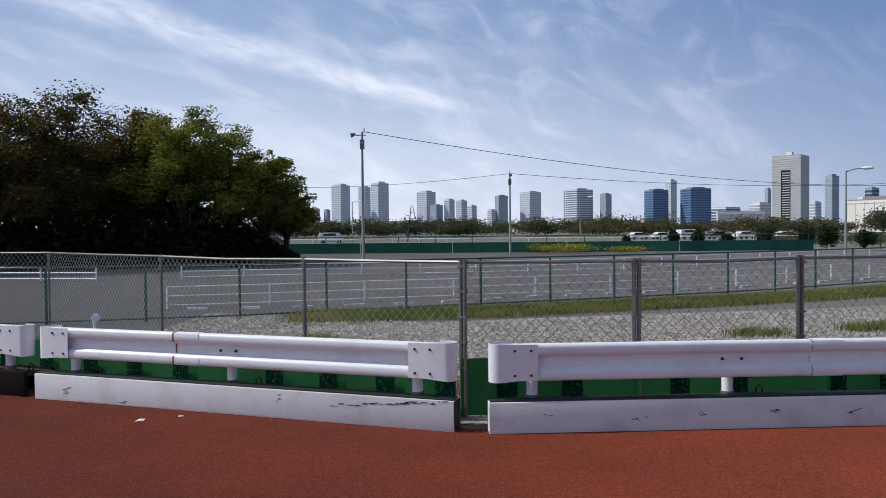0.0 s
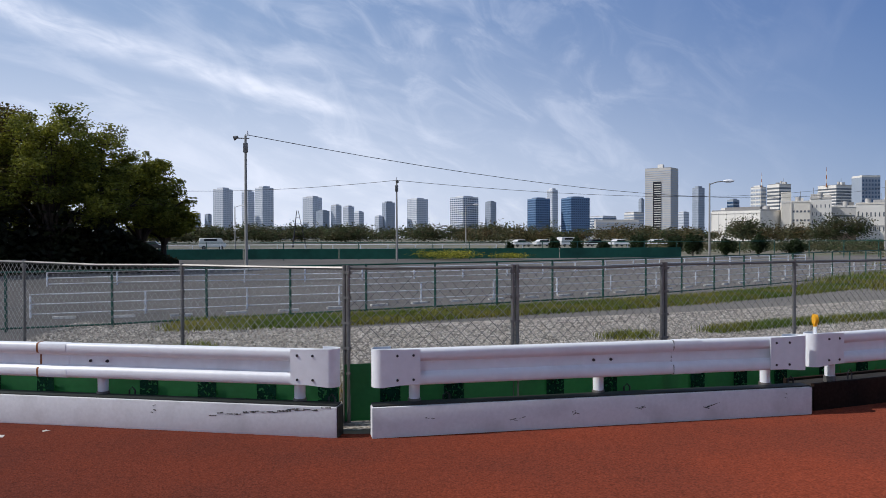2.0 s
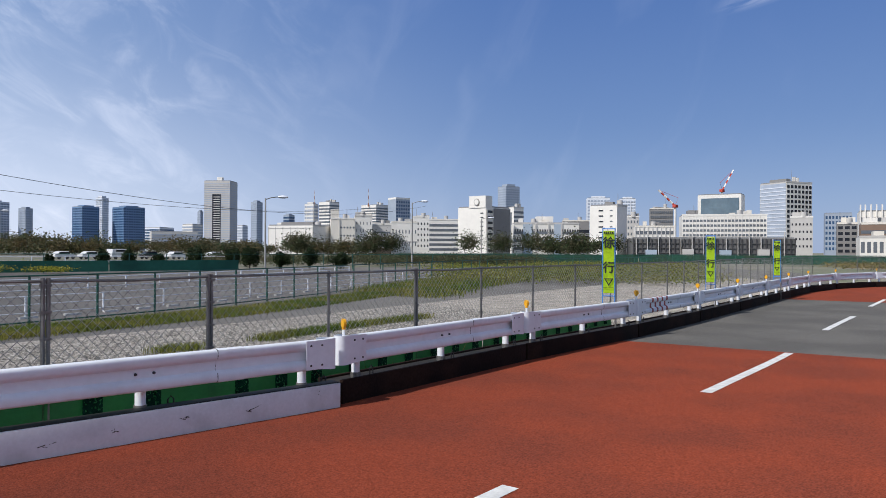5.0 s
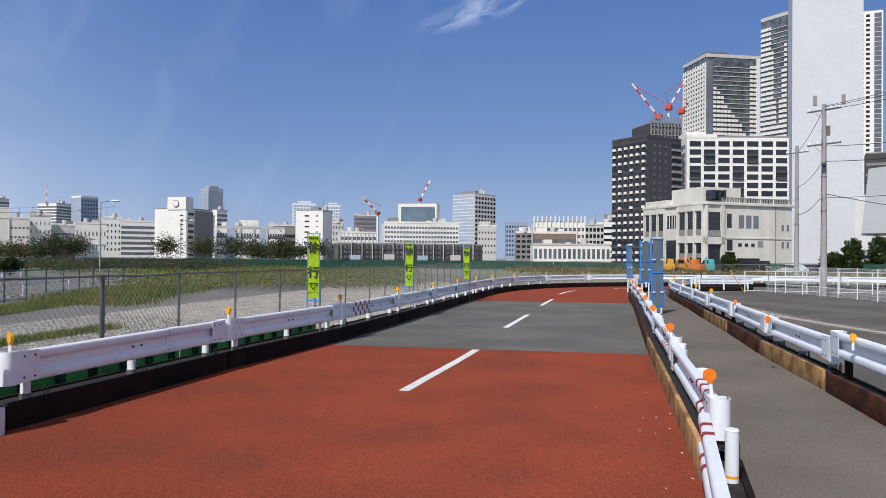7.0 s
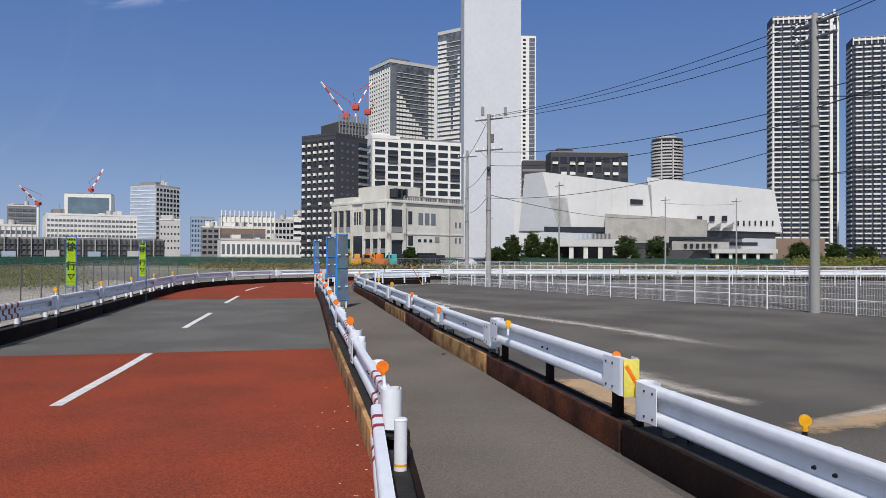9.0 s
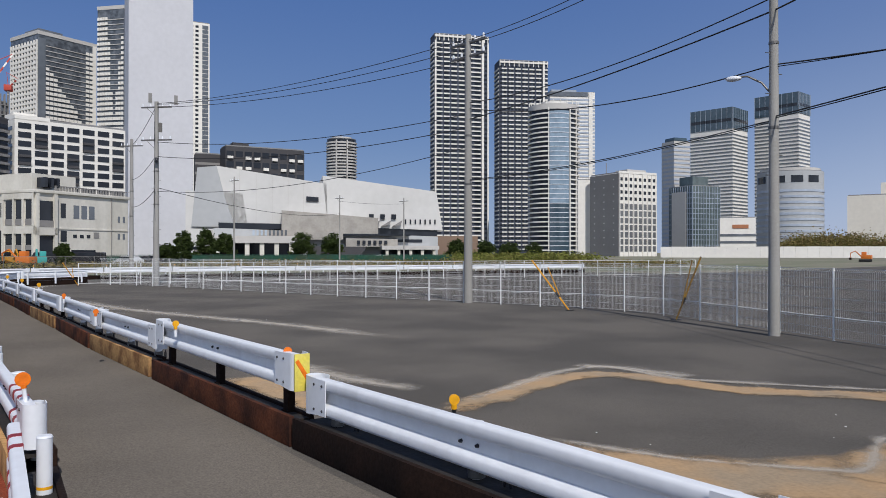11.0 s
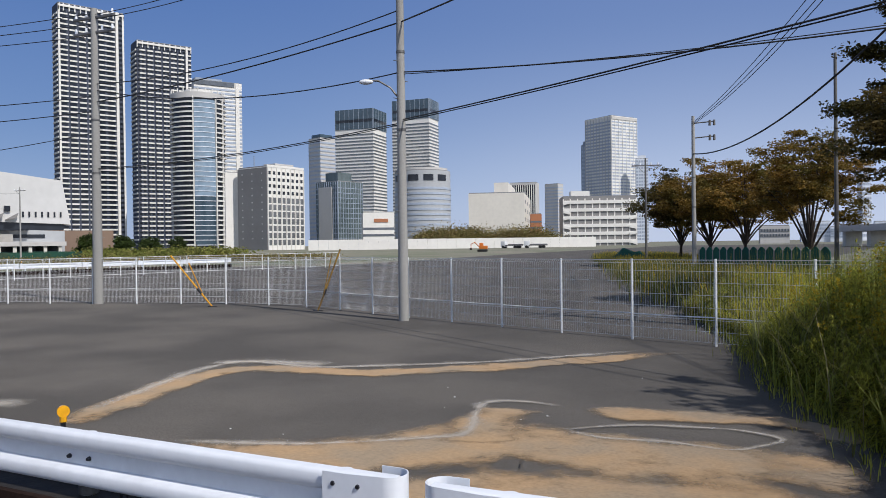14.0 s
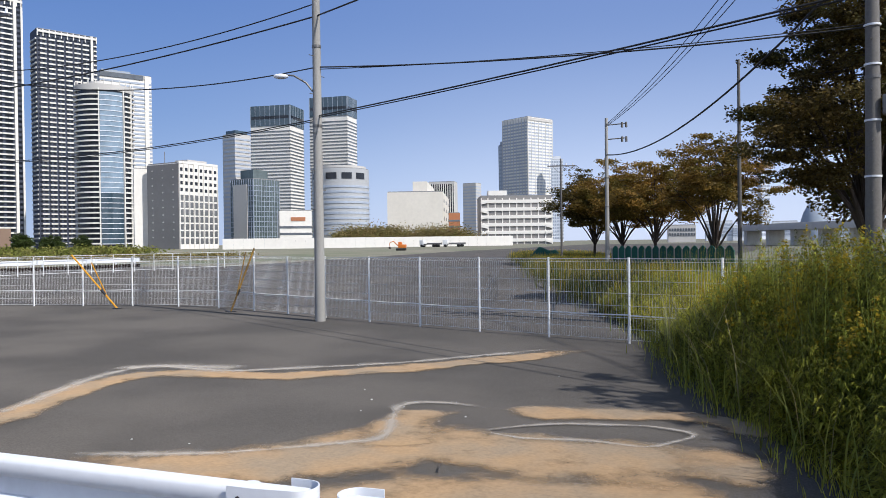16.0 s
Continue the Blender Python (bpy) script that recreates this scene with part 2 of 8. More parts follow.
def ragged(m, scale, lo, hi):
    """Breaks a print or mark into ragged specks."""
    n, l = m.node_tree.nodes, m.node_tree.links
    g = n.new("ShaderNodeTexNoise")
    g.inputs["Scale"].default_value, g.inputs["Detail"].default_value = scale, 4
    l.new(n.new("ShaderNodeNewGeometry").outputs["Position"], g.inputs["Vector"])
    r = n.new("ShaderNodeMapRange")
    r.inputs["From Min"].default_value, r.inputs["From Max"].default_value = lo, hi
    l.new(g.outputs["Fac"], r.inputs["Value"])
    t, x = n.new("ShaderNodeBsdfTransparent"), n.new("ShaderNodeMixShader")
    l.new(r.outputs[0], x.inputs[0])
    l.new(t.outputs[0], x.inputs[1])
    l.new(n["Principled BSDF"].outputs[0], x.inputs[2])
    l.new(x.outputs[0], n["Material Output"].inputs["Surface"])


ragged(M_GREENDARK, 34, 0.40, 0.47)
M_SCUFF = material("rubber_scuff", (0.03, 0.028, 0.027), (0.09, 0.085, 0.08), 0.9, scale=12, amount=0.7, bump=0)
ragged(M_SCUFF, 45, 0.40, 0.60)
M_RUSTLINE = material("fresh_rust", (0.30, 0.12, 0.045), (0.16, 0.06, 0.03), 0.9, scale=14, amount=0.8, bump=0)
M_GREENPOST = material("green_coated_steel", (0.012, 0.075, 0.055), (0.02, 0.10, 0.08), 0.5, amount=0.6, bump=0)
M_TEAL = material("green_net", (0.022, 0.125, 0.085), (0.014, 0.08, 0.058), 0.9, scale=0.4, fine=3, amount=0.8, bump=0)
M_NET = material("faded_green_net", (0.03, 0.085, 0.06), (0.05, 0.075, 0.05), 0.95, scale=0.3, fine=3, amount=0.9, grain=0.25, bump=0, gloss=0.05)
M_DECK = material("oily_dark_steel", (0.012, 0.011, 0.010), (0.04, 0.03, 0.022), 0.8, scale=4, fine=30, amount=0.6, grain=0.2, bump=0.2)
M_STONES = material("loose_stone", (0.34, 0.32, 0.29), (0.20, 0.185, 0.165), 0.95, scale=3, fine=30, amount=0.8, grain=0.15, bump=0, island=0.6, gloss=0.2)
M_PALEYELLOW = material("faded_yellow_sheet", (0.78, 0.66, 0.10), (0.72, 0.60, 0.16), 0.5, scale=9, fine=30, amount=0.6, bump=0.03)
M_BOLT = material("dark_bolt", (0.05, 0.05, 0.06), None, 0.4, 0.7, bump=0)
M_YELLOW = material("amber_lens", (0.85, 0.42, 0.01), (0.8, 0.34, 0.01), 0.3, scale=30, amount=0.5, bump=0.05)
M_OCHRE = material("dirty_yellow_paint", (0.30, 0.17, 0.02), (0.12, 0.07, 0.02), 0.7, scale=5, amount=0.9, bump=0.05)
M_ORANGE = material("orange_lens", (0.85, 0.20, 0.01), (0.75, 0.15, 0.01), 0.3, scale=30, amount=0.5, bump=0.05)
M_FLUOR = material("fluorescent_yellow_cloth", (0.62, 0.84, 0.02), (0.55, 0.75, 0.02), 0.6, scale=5, amount=0.5, bump=0.05)
M_INK = material("black_print", (0.015, 0.018, 0.015), None, 0.6, bump=0)
M_BLUE = material("blue_pipe", (0.04, 0.22, 0.62), (0.03, 0.16, 0.5), 0.45, amount=0.5, bump=0)
M_SHEETGREY = material("grey_translucent_sheet", (0.17, 0.22, 0.25), (0.12, 0.16, 0.19), 0.6, scale=2, amount=0.6, bump=0.05)
M_SHEETPALE = material("pale_blue_sheet", (0.33, 0.46, 0.56), (0.27, 0.40, 0.50), 0.6, scale=2, amount=0.6, bump=0.05)
M_REDTAPE = material("red_tape", (0.30, 0.03, 0.03), None, 0.5, bump=0)
M_POLE = material("concrete_pole", (0.36, 0.35, 0.33), (0.27, 0.26, 0.24), 0.85, scale=1.5, fine=25, amount=0.7, grain=0.08, bump=0.1, streak=0.2)
M_POLED = material("dark_pole", (0.16, 0.15, 0.14), (0.10, 0.095, 0.09), 0.85, scale=1.5, amount=0.7, bump=0.1, streak=0.2)
M_CABLE = material("black_cable", (0.02, 0.02, 0.022), None, 0.6, bump=0)
M_BARK = material("bark", (0.075, 0.055, 0.042), (0.04, 0.03, 0.024), 0.95, scale=5, fine=25, amount=0.8, grain=0.25, bump=0.6, streak=0.3)
M_LEAF_A = leaf_material("green_leaf", (0.23, 0.235, 0.030), (0.11, 0.13, 0.02))
M_LEAF_B = leaf_material("rusty_leaf", (0.125, 0.085, 0.022), (0.070, 0.065, 0.016))
M_LEAF_C = leaf_material("autumn_leaf", (0.27, 0.155, 0.030), (0.14, 0.11, 0.022))
M_WEED = leaf_material("tall_weed", (0.46, 0.43, 0.062), (0.22, 0.24, 0.035), 0.7, 0.55)
M_BRUSH = leaf_material("yard_brush", (0.17, 0.20, 0.035), (0.25, 0.23, 0.06), 0.5)
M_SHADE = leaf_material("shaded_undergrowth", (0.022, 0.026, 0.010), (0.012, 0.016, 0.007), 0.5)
M_CLIP = leaf_material("clipped_foliage", (0.065, 0.095, 0.022), (0.04, 0.06, 0.015), 0.5)
M_PLUME = leaf_material("yellow_bloom", (0.58, 0.41, 0.03), (0.38, 0.29, 0.03), 0.3)
M_REED = leaf_material("pale_reed", (0.34, 0.28, 0.15), (0.16, 0.18, 0.06), 0.4)
M_LONG = leaf_material("long_grass_blade", (0.36, 0.37, 0.075), (0.18, 0.21, 0.04), 0.6, 0.5)
M_FARGRASS = leaf_material("rank_far_grass", (0.10, 0.125, 0.025), (0.20, 0.17, 0.045), 0.6)
M_GRASS = leaf_material("grass", (0.11, 0.165, 0.022), (0.25, 0.23, 0.05), 0.6)
M_DRY = leaf_material("dry_grass", (0.30, 0.22, 0.09), (0.18, 0.17, 0.05), 0.5)
M_AUTUMN = leaf_material("far_autumn_foliage", (0.15, 0.11, 0.05), (0.08, 0.085, 0.035), 0.5)
M_WOODS = leaf_material("far_foliage", (0.06, 0.085, 0.035), (0.11, 0.095, 0.05), 0.55)


# ---------------------------------------------------------------- mesh helpers
def link_mesh(name, bm, mat, parent=None, label="", smooth=False):
    me = bpy.data.meshes.new(name)
    bm.normal_update()
    bm.to_mesh(me)
    bm.free()
    me.materials.append(mat)
    me.polygons.foreach_set("use_smooth", [True] * len(me.polygons))
    if not smooth:
        me.set_sharp_from_angle(angle=radians(38))
    ob = new(name, me)
    if parent:
        ob.parent = parent
    if label:
        ob["label"] = label
    return ob


def part(name, bm, mat, parent, label="", smooth=False):
    return link_mesh(name, bm, mat, parent, label, smooth)


def share(name, me, parent, m):
    ob = new(name, me)
    ob.parent = parent
    ob.matrix_local = m
    return ob


def thing(name, m, label, category, group="", kind=""):
    ob = new(name)
    ob.empty_display_size = 0.1
    ob.matrix_world = m
    return tagged(ob, label, category, group, kind)


def pydata(name, verts, faces, mat, parent=None, label=""):
    me = bpy.data.meshes.new(name)
    me.from_pydata([tuple(v) for v in verts], [], [tuple(int(i) for i in f) for f in faces])
    me.materials.append(mat)
    ob = new(name, me)
    if parent:
        ob.parent = parent
    if label:
        ob["label"] = label
    return ob


def add_box(bm, x0, x1, y0, y1, z0, z1, bevel=0.0):
    vs = [bm.verts.new(c) for c in ((x0, y0, z0), (x1, y0, z0), (x1, y1, z0), (x0, y1, z0),
                                    (x0, y0, z1), (x1, y0, z1), (x1, y1, z1), (x0, y1, z1))]
    fs = [bm.faces.new([vs[i] for i in q]) for q in ((3, 2, 1, 0), (4, 5, 6, 7), (0, 1, 5, 4), (1, 2, 6, 5), (2, 3, 7, 6), (3, 0, 4, 7))]
    if bevel:
        es = list({e for f in fs for e in f.edges})
        bmesh.ops.bevel(bm, geom=es, offset=bevel, segments=2, affect="EDGES", profile=0.6)
    return bm


def box(x0, x1, y0, y1, z0, z1, bevel=0.0):
    return add_box(bmesh.new(), x0, x1, y0, y1, z0, z1, bevel)


def add_tube(bm, pts, r0, r1=None, sides=8, cap=True):
    """A round bar through points, tapering from r0 to r1."""
    r1 = r0 if r1 is None else r1
    pts = [Vector(p) for p in pts]
    rings = []
    for i, p in enumerate(pts):
        d = (pts[min(i + 1, len(pts) - 1)] - pts[max(i - 1, 0)]).normalized()
        a = d.orthogonal().normalized()
        if abs(d.z) < 0.95:
            a = d.cross(Vector((0, 0, 1))).normalized()
        b = d.cross(a)
        r = r0 + (r1 - r0) * i / max(1, len(pts) - 1)
        rings.append([bm.verts.new(p + (a * math.cos(t) + b * math.sin(t)) * r) for t in [2 * math.pi * k / sides for k in range(sides)]])
    for a, b in zip(rings, rings[1:]):
        for k in range(sides):
            bm.faces.new((a[k], b[k], b[(k + 1) % sides], a[(k + 1) % sides]))
    if cap:
        bm.faces.new(rings[0])
        bm.faces.new(rings[-1][::-1])
    return bm


def tube(pts, r0, r1=None, sides=8):
    return add_tube(bmesh.new(), pts, r0, r1, sides)


def sweep(profile, x0, x1):
    """A closed (y, z) outline drawn along x."""
    bm = bmesh.new()
    a = [bm.verts.new((x0, y, z)) for y, z in profile]
    b = [bm.verts.new((x1, y, z)) for y, z in profile]
    n = len(profile)
    for k in range(n):
        bm.faces.new((a[k], a[(k + 1) % n], b[(k + 1) % n], b[k]))
    bm.faces.new(a[::-1])
    bm.faces.new(b)
    bmesh.ops.recalc_face_normals(bm, faces=bm.faces)
    return bm


def bearing(deg, dist):
    return Vector((math.sin(radians(deg)) * dist, math.cos(radians(deg)) * dist, 0))


def along(line, s):
    """The point s metres along a line of points, and the way there in degrees."""
    for a, b in zip(line, line[1:]):
        a, b = Vector(a), Vector(b)
        d = (b - a).length
        if s <= d or b == Vector(line[-1]):
            w = (b - a).normalized()
            return a + w * s, math.degrees(math.atan2(w.y, w.x))
        s -= d


def length(line):
    return sum((Vector(b) - Vector(a)).length for a, b in zip(line, line[1:]))


def rounded(line, step=1.0):
    """The line's points drawn through a smooth curve (Catmull-Rom)."""
    p = [Vector(line[0]) * 2 - Vector(line[1])] + [Vector(q) for q in line] + [Vector(line[-1]) * 2 - Vector(line[-2])]
    out = []
    for i in range(1, len(p) - 2):
        n = max(1, int((p[i + 1] - p[i]).length / step))
        for k in range(n):
            t = k / n
            out.append(0.5 * ((2 * p[i]) + (p[i + 1] - p[i - 1]) * t + (2 * p[i - 1] - 5 * p[i] + 4 * p[i + 1] - p[i + 2]) * t * t
                              + (3 * p[i] - p[i - 1] - 3 * p[i + 1] + p[i + 2]) * t ** 3))
    return [tuple(q) for q in out] + [tuple(line[-1])]


def sheet(name, outline, z, mat, label, category, kind="structure", parent=None):
    bm = bmesh.new()
    f = bm.faces.new([bm.verts.new((x, y, z)) for x, y in outline])
    bmesh.ops.triangulate(bm, faces=[f])
    bmesh.ops.recalc_face_normals(bm, faces=bm.faces)
    if sum(f.normal.z for f in bm.faces) < 0:
        bmesh.ops.reverse_faces(bm, faces=bm.faces)
    ob = link_mesh(name, bm, mat, parent)
    return tagged(ob, label, category, "", kind)


def text_mesh(words, size):
    c = bpy.data.curves.new("writing", "FONT")
    c.body, c.size, c.align_x, c.align_y, c.extrude, c.offset = words, size, "CENTER", "CENTER", 0.002, size * 0.02
    ob = new("writing", c)
    bpy.context.view_layer.update()
    me = bpy.data.meshes.new_from_object(ob.evaluated_get(bpy.context.evaluated_depsgraph_get()))
    bpy.data.objects.remove(ob)
    bpy.data.curves.remove(c)
    return me


# ---------------------------------------------------------------- the ground plan
OUTER = [(-26, 17.5), (-18, 14.2), (-9.2, 10.5), (-4.6, 8.76), (0.15, 7.18), (2, 7.08), (4.85, 7.42), (9.4, 8.5), (13.6, 9.25), (18, 10.3),
         (22.1, 11.35), (30, 13.4), (37, 15.0), (43, 15.2), (48.5, 13.6), (53, 10.0), (56, 4), (57.5, -4), (58.5, -16), (60, -40)]
MEDIAN = [(-14, -6.5), (-6, -2.9), (0, -0.85), (5.6, 0.62), (9.1, 1.47), (14.6, 2.85), (22, 4.6), (30, 6.5), (38, 8.5), (43.5, 9.3), (47.5, 8.2), (50, 5), (51.2, 0), (52, -8), (53, -22), (54.5, -42)]
INNER = [(-14, -9.6), (-6, -5.9), (0, -3.6), (2.4, -2.75), (6.5, -1.45), (12.1, -0.1), (16.1, 1.0), (20.3, 2.0), (31, 4.7), (38, 6.5), (42, 7.25), (45.6, 6.9), (48.4, 4.6), (49.6, 0.5), (50.2, -8), (51.3, -22), (52.6, -42)]
OUTER_C, MEDIAN_C, INNER_C = rounded(OUTER), rounded(MEDIAN), rounded(INNER)

bm = bmesh.new()
S = 4800
for x0, x1 in ((-S, -60), (-60, 120), (120, S)):
    for y0, y1 in ((-S, -60), (-60, 120), (120, S)):
        bm.faces.new([bm.verts.new(c) for c in ((x0, y0, 0), (x1, y0, 0), (x1, y1, 0), (x0, y1, 0))])
bmesh.ops.remove_doubles(bm, verts=bm.verts, dist=0.01)
tagged(link_mesh("ground", bm, M_GROUND), "bare dry earth with thin grass reaching to the horizon", "ground", kind="structure")

# the fenced yard north of the road, old asphalt, with a gravel margin
yard = [(x, y + 0.9) for x, y in OUTER_C if x < 44] + [(70, 30), (95, 60), (60, 66), (-40, 72), (-80, 60), (-80, 30), (-40, 24.5)]
sheet("yard", yard, 0.004, M_YARD, "faded grey asphalt of the fenced yard", "pavement")
margin = [(x, y + 0.3) for x, y in OUTER_C if -6 < x < 40] + [(52, 26), (40, 27), (28, 23.5), (18, 20.5), (9, 17.6), (3, 16.4), (-2, 15.2), (-6.2, 13.6)]
sheet("gravel_margin", margin, 0.008, M_GRAVEL, "pale loose gravel behind the fence", "gravel", "stuff")

# the road: red, grey, red between its barriers


def cross(line, x):
    for a, b in zip(line, line[1:]):
        if a[0] <= x <= b[0]:
            return a[1] + (b[1] - a[1]) * (x - a[0]) / (b[0] - a[0])


def road_piece(name, x0o, x1o, x0m, x1m, mat, label):
    up = [(x, y + 0.14) for x, y in [(x0o, cross(OUTER_C, x0o))] + [p for p in OUTER_C if x0o < p[0] < x1o] + [(x1o, cross(OUTER_C, x1o))]]
    dn = [(x0m, cross(MEDIAN_C, x0m))] + [p for p in MEDIAN_C if x0m < p[0] < x1m] + [(x1m, cross(MEDIAN_C, x1m))]
    sheet(name, up + dn[::-1], 0.010, mat, label, "road")


road_piece("road", -25, 12.9, -13, 14.75, M_RED, "worn red coloured asphalt road")
road_piece("road", 12.9, 29.6, 14.75, 31.5, M_GREY, "grey asphalt stretch of the road")
i0 = [i for i, p in enumerate(OUTER_C) if p[0] > 29.6][0]
j0 = [i for i, p in enumerate(MEDIAN_C) if p[0] > 31.5][0]
bend_o = [(29.6, cross(OUTER_C, 29.6))] + OUTER_C[i0:i0 + 26]
bend_m = [(31.5, cross(MEDIAN_C, 31.5))] + MEDIAN_C[j0:j0 + 20]
sheet("road", bend_o + bend_m[::-1], 0.010, M_RED, "red coloured asphalt on the road's bend", "road")
sheet("road", OUTER_C[i0 + 25:] + MEDIAN_C[j0 + 19:][::-1], 0.010, M_GREY, "grey asphalt road beyond the bend", "road")
sheet("pavement", MEDIAN_C + INNER_C[::-1], 0.007, M_WALK, "grey asphalt footway between two barriers", "footway")
lot = [p for p in INNER_C if p[0] > -5] + [(80, -110), (140, -300), (60, -300), (13, -30), (3.4, -11), (0.8, -6.6), (-5, -5.6)]
sheet("lot", lot, 0.004, M_LOT, "dark asphalt of the empty fenced lot", "pavement")

# centre dashes
CENTRE = rounded([(-1.2, 2.9), (4.15, 4.0), (8.95, 5.05), (13.65, 6.05), (18.4, 7.3), (23.6, 8.5), (27.8, 9.55), (32.8, 10.7), (37.7, 11.9), (42.5, 12.4), (47.5, 11), (51.5, 7.2), (54, 2)])


def dash(s0, s1):
    bm = bmesh.new()
    pts = [along(CENTRE, s0 + (s1 - s0) * k / 6) for k in range(7)]
    row = []
    for p, a in pts:
        n = Vector((-math.sin(radians(a)), math.cos(radians(a)))) * 0.075
        row.append((bm.verts.new((p.x + n.x, p.y + n.y, 0.015)), bm.verts.new((p.x - n.x, p.y - n.y, 0.015))))
    for a, b in zip(row, row[1:]):
        bm.faces.new((a[1], b[1], b[0], a[0]))
    tagged(link_mesh("lane_line", bm, M_LINE), "white painted centre dash on the road", "road marking", "centre dashes", "structure")


for k in range(6):
    dash(0.65 + 9.75 * k, 0.65 + 9.75 * k + 4.85)


# ---------------------------------------------------------------- barriers
BEAM = [(0.080, 0.800), (0.028, 0.800), (0.008, 0.792), (0.0, 0.772), (0.0, 0.722), (0.010, 0.702), (0.058, 0.678), (0.058, 0.584), (0.010, 0.560), (0.0, 0.540), (0.0, 0.490), (0.008, 0.470), (0.028, 0.462),
        (0.080, 0.462), (0.080, 0.470), (0.032, 0.472), (0.010, 0.495), (0.010, 0.536), (0.066, 0.578), (0.066, 0.684), (0.010, 0.726), (0.010, 0.768), (0.032, 0.790), (0.080, 0.792)]
BOLT_ME = None


def bolt_mesh():
    global BOLT_ME
    if BOLT_ME is None:
        bm = bmesh.new()
        bmesh.ops.create_cone(bm, cap_ends=True, segments=8, radius1=0.016, radius2=0.011, depth=0.02)
        BOLT_ME = bpy.data.meshes.new("bolt")
        bm.to_mesh(BOLT_ME)
        bm.free()
        BOLT_ME.materials.append(M_BOLT)
    return BOLT_ME


def end_curl(y, z0, z1, reach, r=0.085):
    """A sheet end, flat in front and rolled back in a half circle."""
    path = [(reach, y), (0.30, y), (r, y)] + [(r - r * math.sin(t), y + r - r * math.cos(t)) for t in [math.pi * k / 12 for k in range(1, 13)]] + [((2.2 if r < 0.1 else 1.15) * r, y + 2 * r)]
    bm = bmesh.new()
    lo = [bm.verts.new((x, q, z0 + (0.02 if x > 0.28 else 0.0))) for x, q in path]
    hi = [bm.verts.new((x, q, z1 - (0.008 if x > 0.28 else 0.0))) for x, q in path]
    for k in range(len(path) - 1):
        bm.faces.new((lo[k], lo[k + 1], hi[k + 1], hi[k]))
    bmesh.ops.recalc_face_normals(bm, faces=bm.faces)
    bmesh.ops.solidify(bm, geom=bm.faces[:], thickness=0.006)
    return bm


